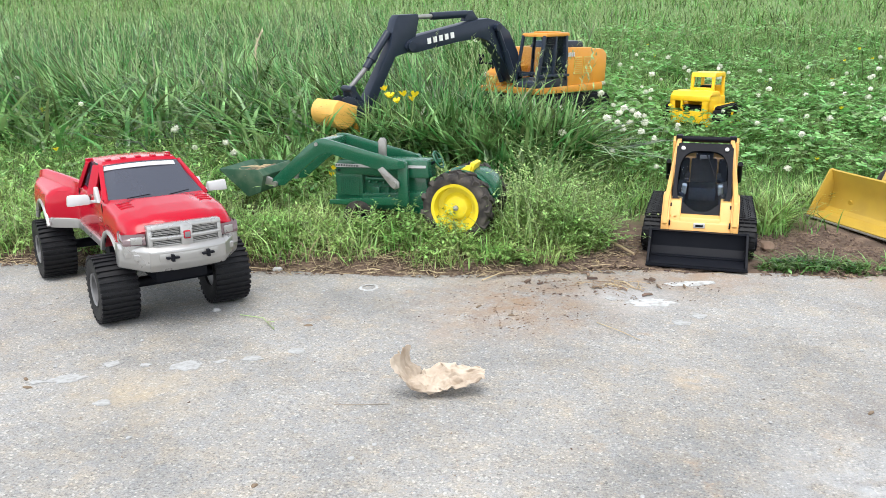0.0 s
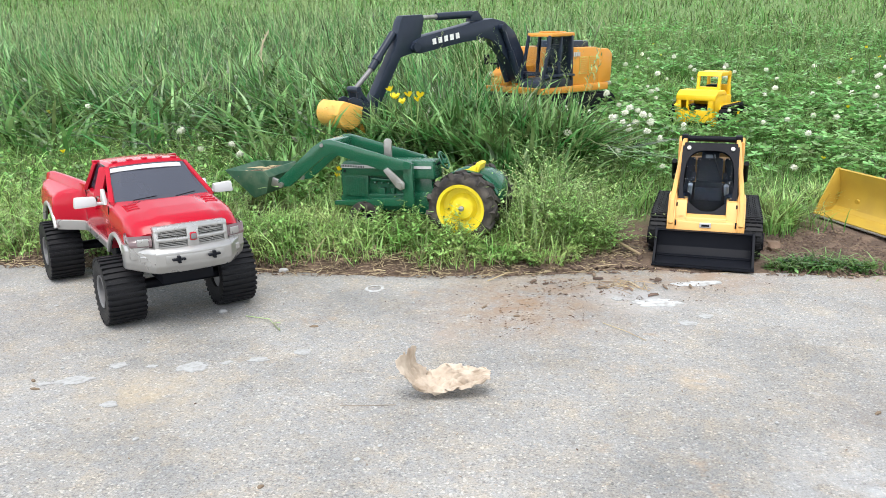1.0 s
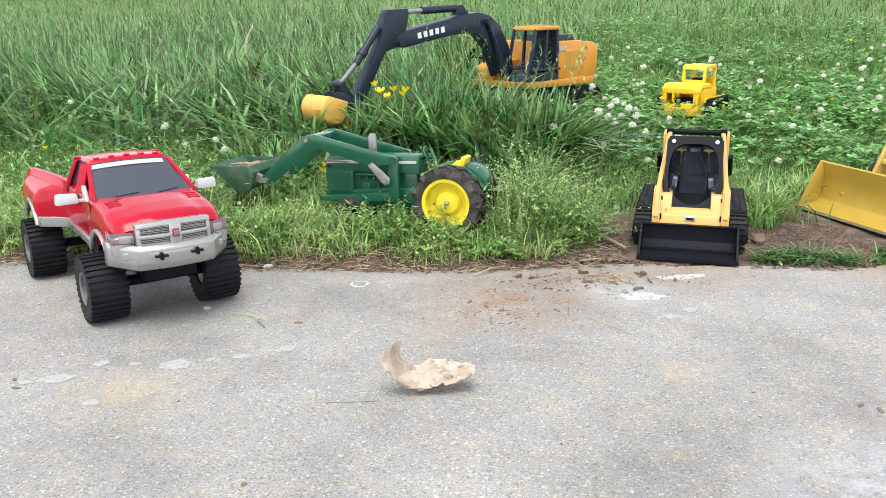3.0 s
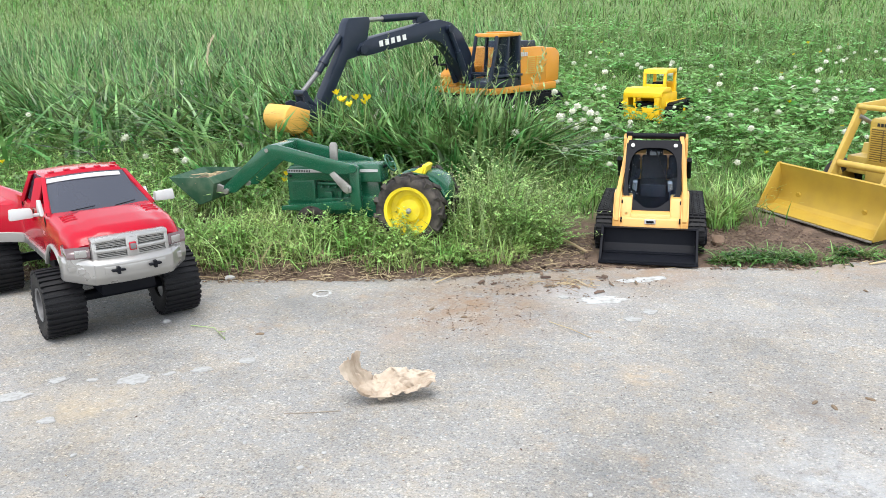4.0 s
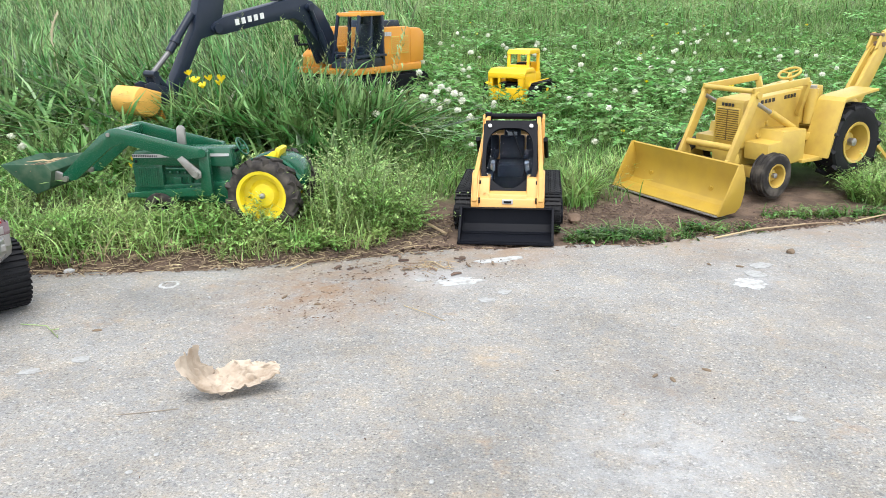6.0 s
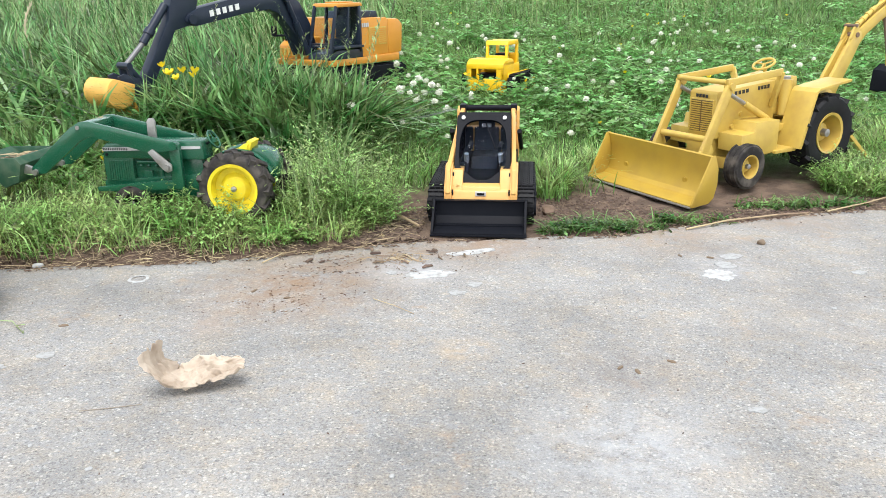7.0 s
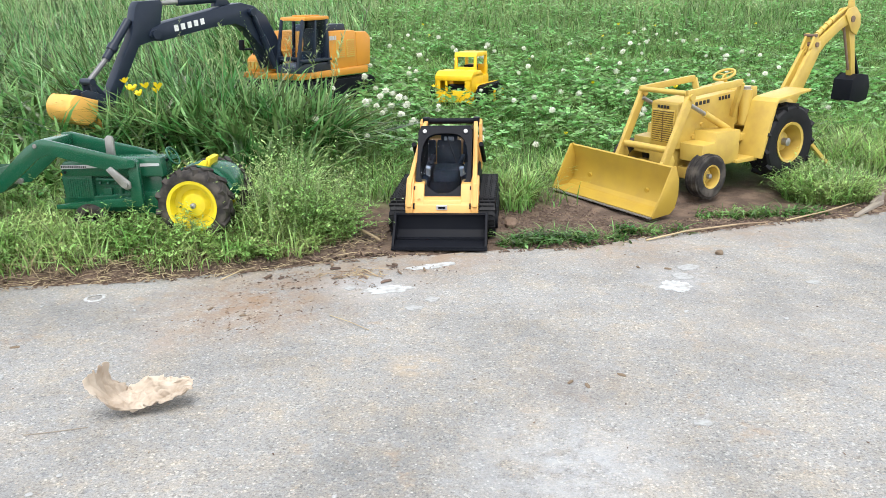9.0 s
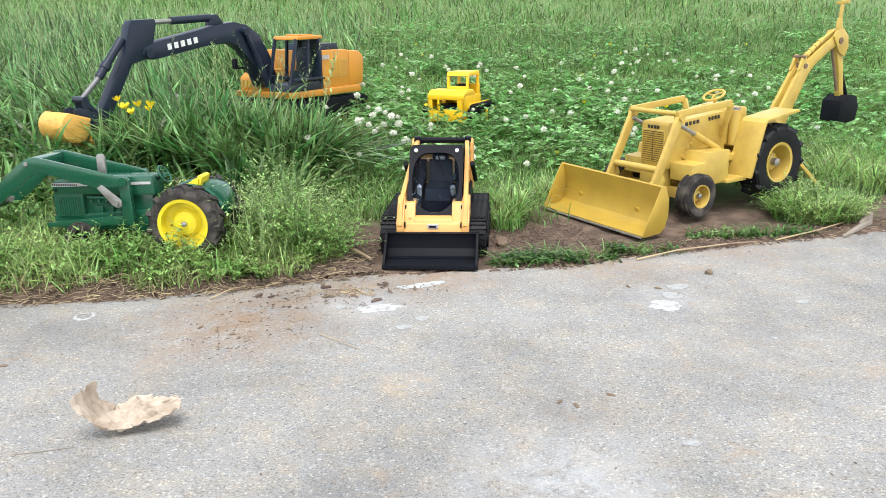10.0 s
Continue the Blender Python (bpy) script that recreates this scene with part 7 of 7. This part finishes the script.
def paint_blot(px, py, rx, ry, turn, seed, mat, hole=0.0, name="paint_mark", label="worn white paint blot on the pavement"):
    bm = bmesh.new()
    n = 64
    outer, inner, c = [], [], None
    for i in range(n):
        a = math.tau * i / n
        k = 1 + (0.42 if not hole else 0.1) * noise.noise((math.cos(a) * 1.6, math.sin(a) * 1.6, seed)) + (0.28 if not hole else 0.2) * noise.noise((math.cos(a) * 5, math.sin(a) * 6, seed + 3.0))
        outer.append(bm.verts.new((rx * k * math.cos(a), ry * k * math.sin(a), 0.0006)))
        if hole:
            inner.append(bm.verts.new((rx * k * hole * math.cos(a), ry * k * hole * math.sin(a), 0.0006)))
    low = [bm.verts.new((v.co.x * 1.02, v.co.y * 1.02, 0.0)) for v in outer]
    if not hole:
        bm.faces.new(outer)
    for i in range(n):
        j = (i + 1) % n
        if hole:
            bm.faces.new((outer[i], outer[j], inner[j], inner[i]))
        bm.faces.new((low[i], low[j], outer[j], outer[i]))
    ob = part(name, bm, mat)
    ob.matrix_basis = pose(px, py, 0.0002, 0, 0, turn)
    tagged(ob, label, "paint mark", "paint blots on the pavement")


paint_blot(-0.029, 0.869, 0.0115, 0.0125, 0, 1.0, PAINT, 0.72, label="thin white paint ring on the pavement")
for i, (a, b, rx, ry, turn, mat) in enumerate((
        (0.305, 0.90, 0.026, 0.014, 14, PAINT), (0.352, 0.989, 0.030, 0.009, 22, PAINT), (0.343, 0.84, 0.009, 0.007, 0, CHALK), (0.362, 0.868, 0.007, 0.008, 0, CHALK),
        (0.641, 0.914, 0.017, 0.015, 10, PAINT), (0.672, 0.985, 0.014, 0.010, 30, CHALK), (0.657, 0.95, 0.012, 0.014, 20, CHALK), (0.803, 0.929, 0.009, 0.006, 0, CHALK),
        (-0.2, 0.537, 0.016, 0.009, 35, CHALK), (-0.111, 0.594, 0.014, 0.012, 30, CHALK), (-0.059, 0.627, 0.010, 0.006, 20, CHALK), (-0.025, 0.655, 0.008, 0.007, 0, CHALK),
        (-0.182, 0.579, 0.009, 0.006, 30, CHALK), (-0.136, 0.502, 0.007, 0.006, 0, CHALK), (-0.15, 0.585, 0.005, 0.004, 0, CHALK), (0.597, 0.585, 0.008, 0.005, 10, CHALK),
        (0.262, 0.905, 0.006, 0.008, 0, CHALK), (-0.085, 0.612, 0.006, 0.004, 40, CHALK), (-0.222, 0.524, 0.006, 0.004, 10, CHALK))):
    paint_blot(a, b, rx, ry, turn, 4.0 + i * 2.7, mat, label="worn white paint blot on the pavement" if mat is PAINT else "faint chalky spot on the pavement")


def twig(name, pts, r, mat, label, category="twig"):
    bm = None
    for a, b in zip(pts, pts[1:]):
        bm = tube(a, b, r, bm, 8, r * 0.8)
    tagged(part(name, bm, mat), label, category)


def chip(name, px, py, size, mat, label, category, seed, base=0.0):
    bm = bmesh.new()
    bmesh.ops.create_icosphere(bm, subdivisions=2, radius=1)
    for v in bm.verts:
        k = 1 + 0.35 * noise.noise(v.co * 1.3 + Vector((seed, 0, 0)))
        v.co = Vector((v.co.x * size[0] * k, v.co.y * size[1] * k, max(v.co.z, -0.6) * size[2] * k + size[2] * 0.55))
    ob = part(name, bm, mat)
    ob.matrix_basis = pose(px, py, base, 0, 0, seed * 47)
    tagged(ob, label, category)


twig("green_twig", [(-0.132, 0.736, 0.0012), (-0.100, 0.729, 0.003), (-0.09, 0.719, 0.0025), (-0.084, 0.724, 0.002), (-0.09, 0.719, 0.0025), (-0.074, 0.703, 0.0015), (-0.078, 0.710, 0.0015)], 0.00055, PALE_SEED, "pale green grass twig lying on the pavement")
twig("grass_stem", [(0.255, 0.815, 0.0012), (0.28, 0.792, 0.003), (0.303, 0.774, 0.0012)], 0.0005, DRY_GRASS, "thin dry grass stem on the pavement")
twig("grey_twig", [(0.058, 0.553, 0.0004), (0.08, 0.5585, 0.0006), (0.104, 0.567, 0.0004)], 0.0005, WOOD, "thin grey twig on the pavement")
twig("dry_stalk", [(0.225, 1.125, 0.02), (0.25, 1.095, 0.018), (0.278, 1.068, 0.012)], 0.0022, STRAW, "thick dry stalk on the soil beside the loader")
twig("dry_stalk", [(0.64, 1.10, 0.002), (0.70, 1.132, 0.006), (0.78, 1.17, 0.005), (0.83, 1.19, 0.003)], 0.0014, STRAW, "long dry stalk along the pavement edge")
twig("dry_stalk", [(0.86, 1.20, 0.003), (0.93, 1.235, 0.008), (1.0, 1.30, 0.006)], 0.0013, STRAW, "long dry stalk along the pavement edge")
twig("dry_stalk", [(-0.34, 0.887, 0.003), (-0.26, 0.90, 0.004), (-0.18, 0.905, 0.002)], 0.0009, STRAW, "thin straw along the pavement edge")
twig("dry_stalk", [(0.10, 0.93, 0.002), (0.118, 0.955, 0.006), (0.13, 0.975, 0.003)], 0.0009, STRAW, "thin straw along the pavement edge")
bm = frame_box([(-0.052, -0.003, 0.0005), (0.046, -0.006, 0.004), (0.048, 0.005, 0.004), (-0.050, 0.004, 0.0005)], [(-0.050, -0.003, 0.004), (0.045, -0.005, 0.011), (0.047, 0.004, 0.011), (-0.048, 0.003, 0.004)], 0.0012)
frame_box([(0.020, 0.002, 0.004), (0.050, -0.004, 0.008), (0.054, 0.002, 0.008), (0.022, 0.008, 0.004)], [(0.020, 0.002, 0.010), (0.050, -0.003, 0.022), (0.053, 0.002, 0.022), (0.022, 0.007, 0.010)], 0.001, bm)
ob = part("wood_stick", bm, WOOD)
ob.matrix_basis = pose(1.003, 1.262, 0.0, 0, 0, 47)
tagged(ob, "weathered flat piece of wood at the pavement edge", "stick")
chip("stone", 0.457, 1.176, (0.013, 0.010, 0.009), STONE, "brown stone on the bare soil", "stone", 1.7, 0.002)
chip("stone", 0.292, 1.17, (0.008, 0.006, 0.005), STONE, "small brown stone on the bare soil", "stone", 4.1, 0.004)
chip("stone_chip", 0.723, 1.040, (0.005, 0.006, 0.004), BARK, "dark stone chip on the pavement", "stone", 2.3)
r = random.Random(5)
for i, (a, b) in enumerate(((-0.237, 0.527), (-0.222, 0.512), (0.498, 0.657), (0.512, 0.650), (0.545, 0.672), (-0.045, 0.726), (0.055, 0.416), (0.61, 0.985), (0.645, 0.978), (0.16, 0.815), (0.118, 0.835))):
    chip("mulch_chip", a, b, (0.0036 * r.uniform(0.7, 1.4), 0.0018, 0.0013), BARK, "dark mulch chip on the pavement", "mulch chip", 3.0 + i)
for i in range(26):
    a, b = r.uniform(-0.4, 1.1), r.uniform(0.3, 0.85)
    chip("pebble", a, b, (0.0022 * r.uniform(0.6, 1.5), 0.0019, 0.0012), CHALK, "tiny pale pebble on the pavement", "pebble", 30.0 + i)
chip("pebble", -0.165, 0.742, (0.005, 0.004, 0.003), CHALK, "small pale pebble before the pickup", "pebble", 77.0)
chip("pebble", -0.17, 0.905, (0.007, 0.005, 0.004), CHALK, "pale pebble at the pavement edge", "pebble", 81.0)
n = 60
a = radians(177)
u, v = U(0.30, 0.345, n), U(-0.038, 0.038, n)
x, y = 0.035 + u * math.cos(a) - v * math.sin(a), 1.075 + u * math.sin(a) + v * math.cos(a)
litter("scoop_straw", "dry grass lying in the tractor scoop", x, y, 0.02 + 0.066 + U(0.0, 0.016, n), U(0.015, 0.05, n), U(0.0006, 0.0016, n), STRAW)
bm = None
for a, b in zip(((-0.688, 1.85, 0.10), (-0.680, 1.85, 0.17), (-0.686, 1.85, 0.23), (-0.680, 1.85, 0.27)), ((-0.680, 1.85, 0.17), (-0.686, 1.85, 0.23), (-0.680, 1.85, 0.27), (-0.664, 1.85, 0.292))):
    bm = tube(a, b, 0.0011, bm, 8, 0.0009)
stalk = part("dry_seed_stalk", bm, PALE_STALK)
tagged(stalk, "pale dry seeding stalk standing in the long grass", "grass stalk")
bm = None
for k in range(26):
    f = k / 25
    c = Vector((-0.686 + 0.022 * f ** 2.5, 1.85, 0.22 + 0.07 * f))
    bm = tube(c, c + Vector((r.uniform(-0.004, 0.006), r.uniform(-0.005, 0.005), r.uniform(0.006, 0.011))), 0.0016, bm, 6, 0.0004)
part("seed_head", bm, PALE_STALK, stalk, "pale dry seed head")
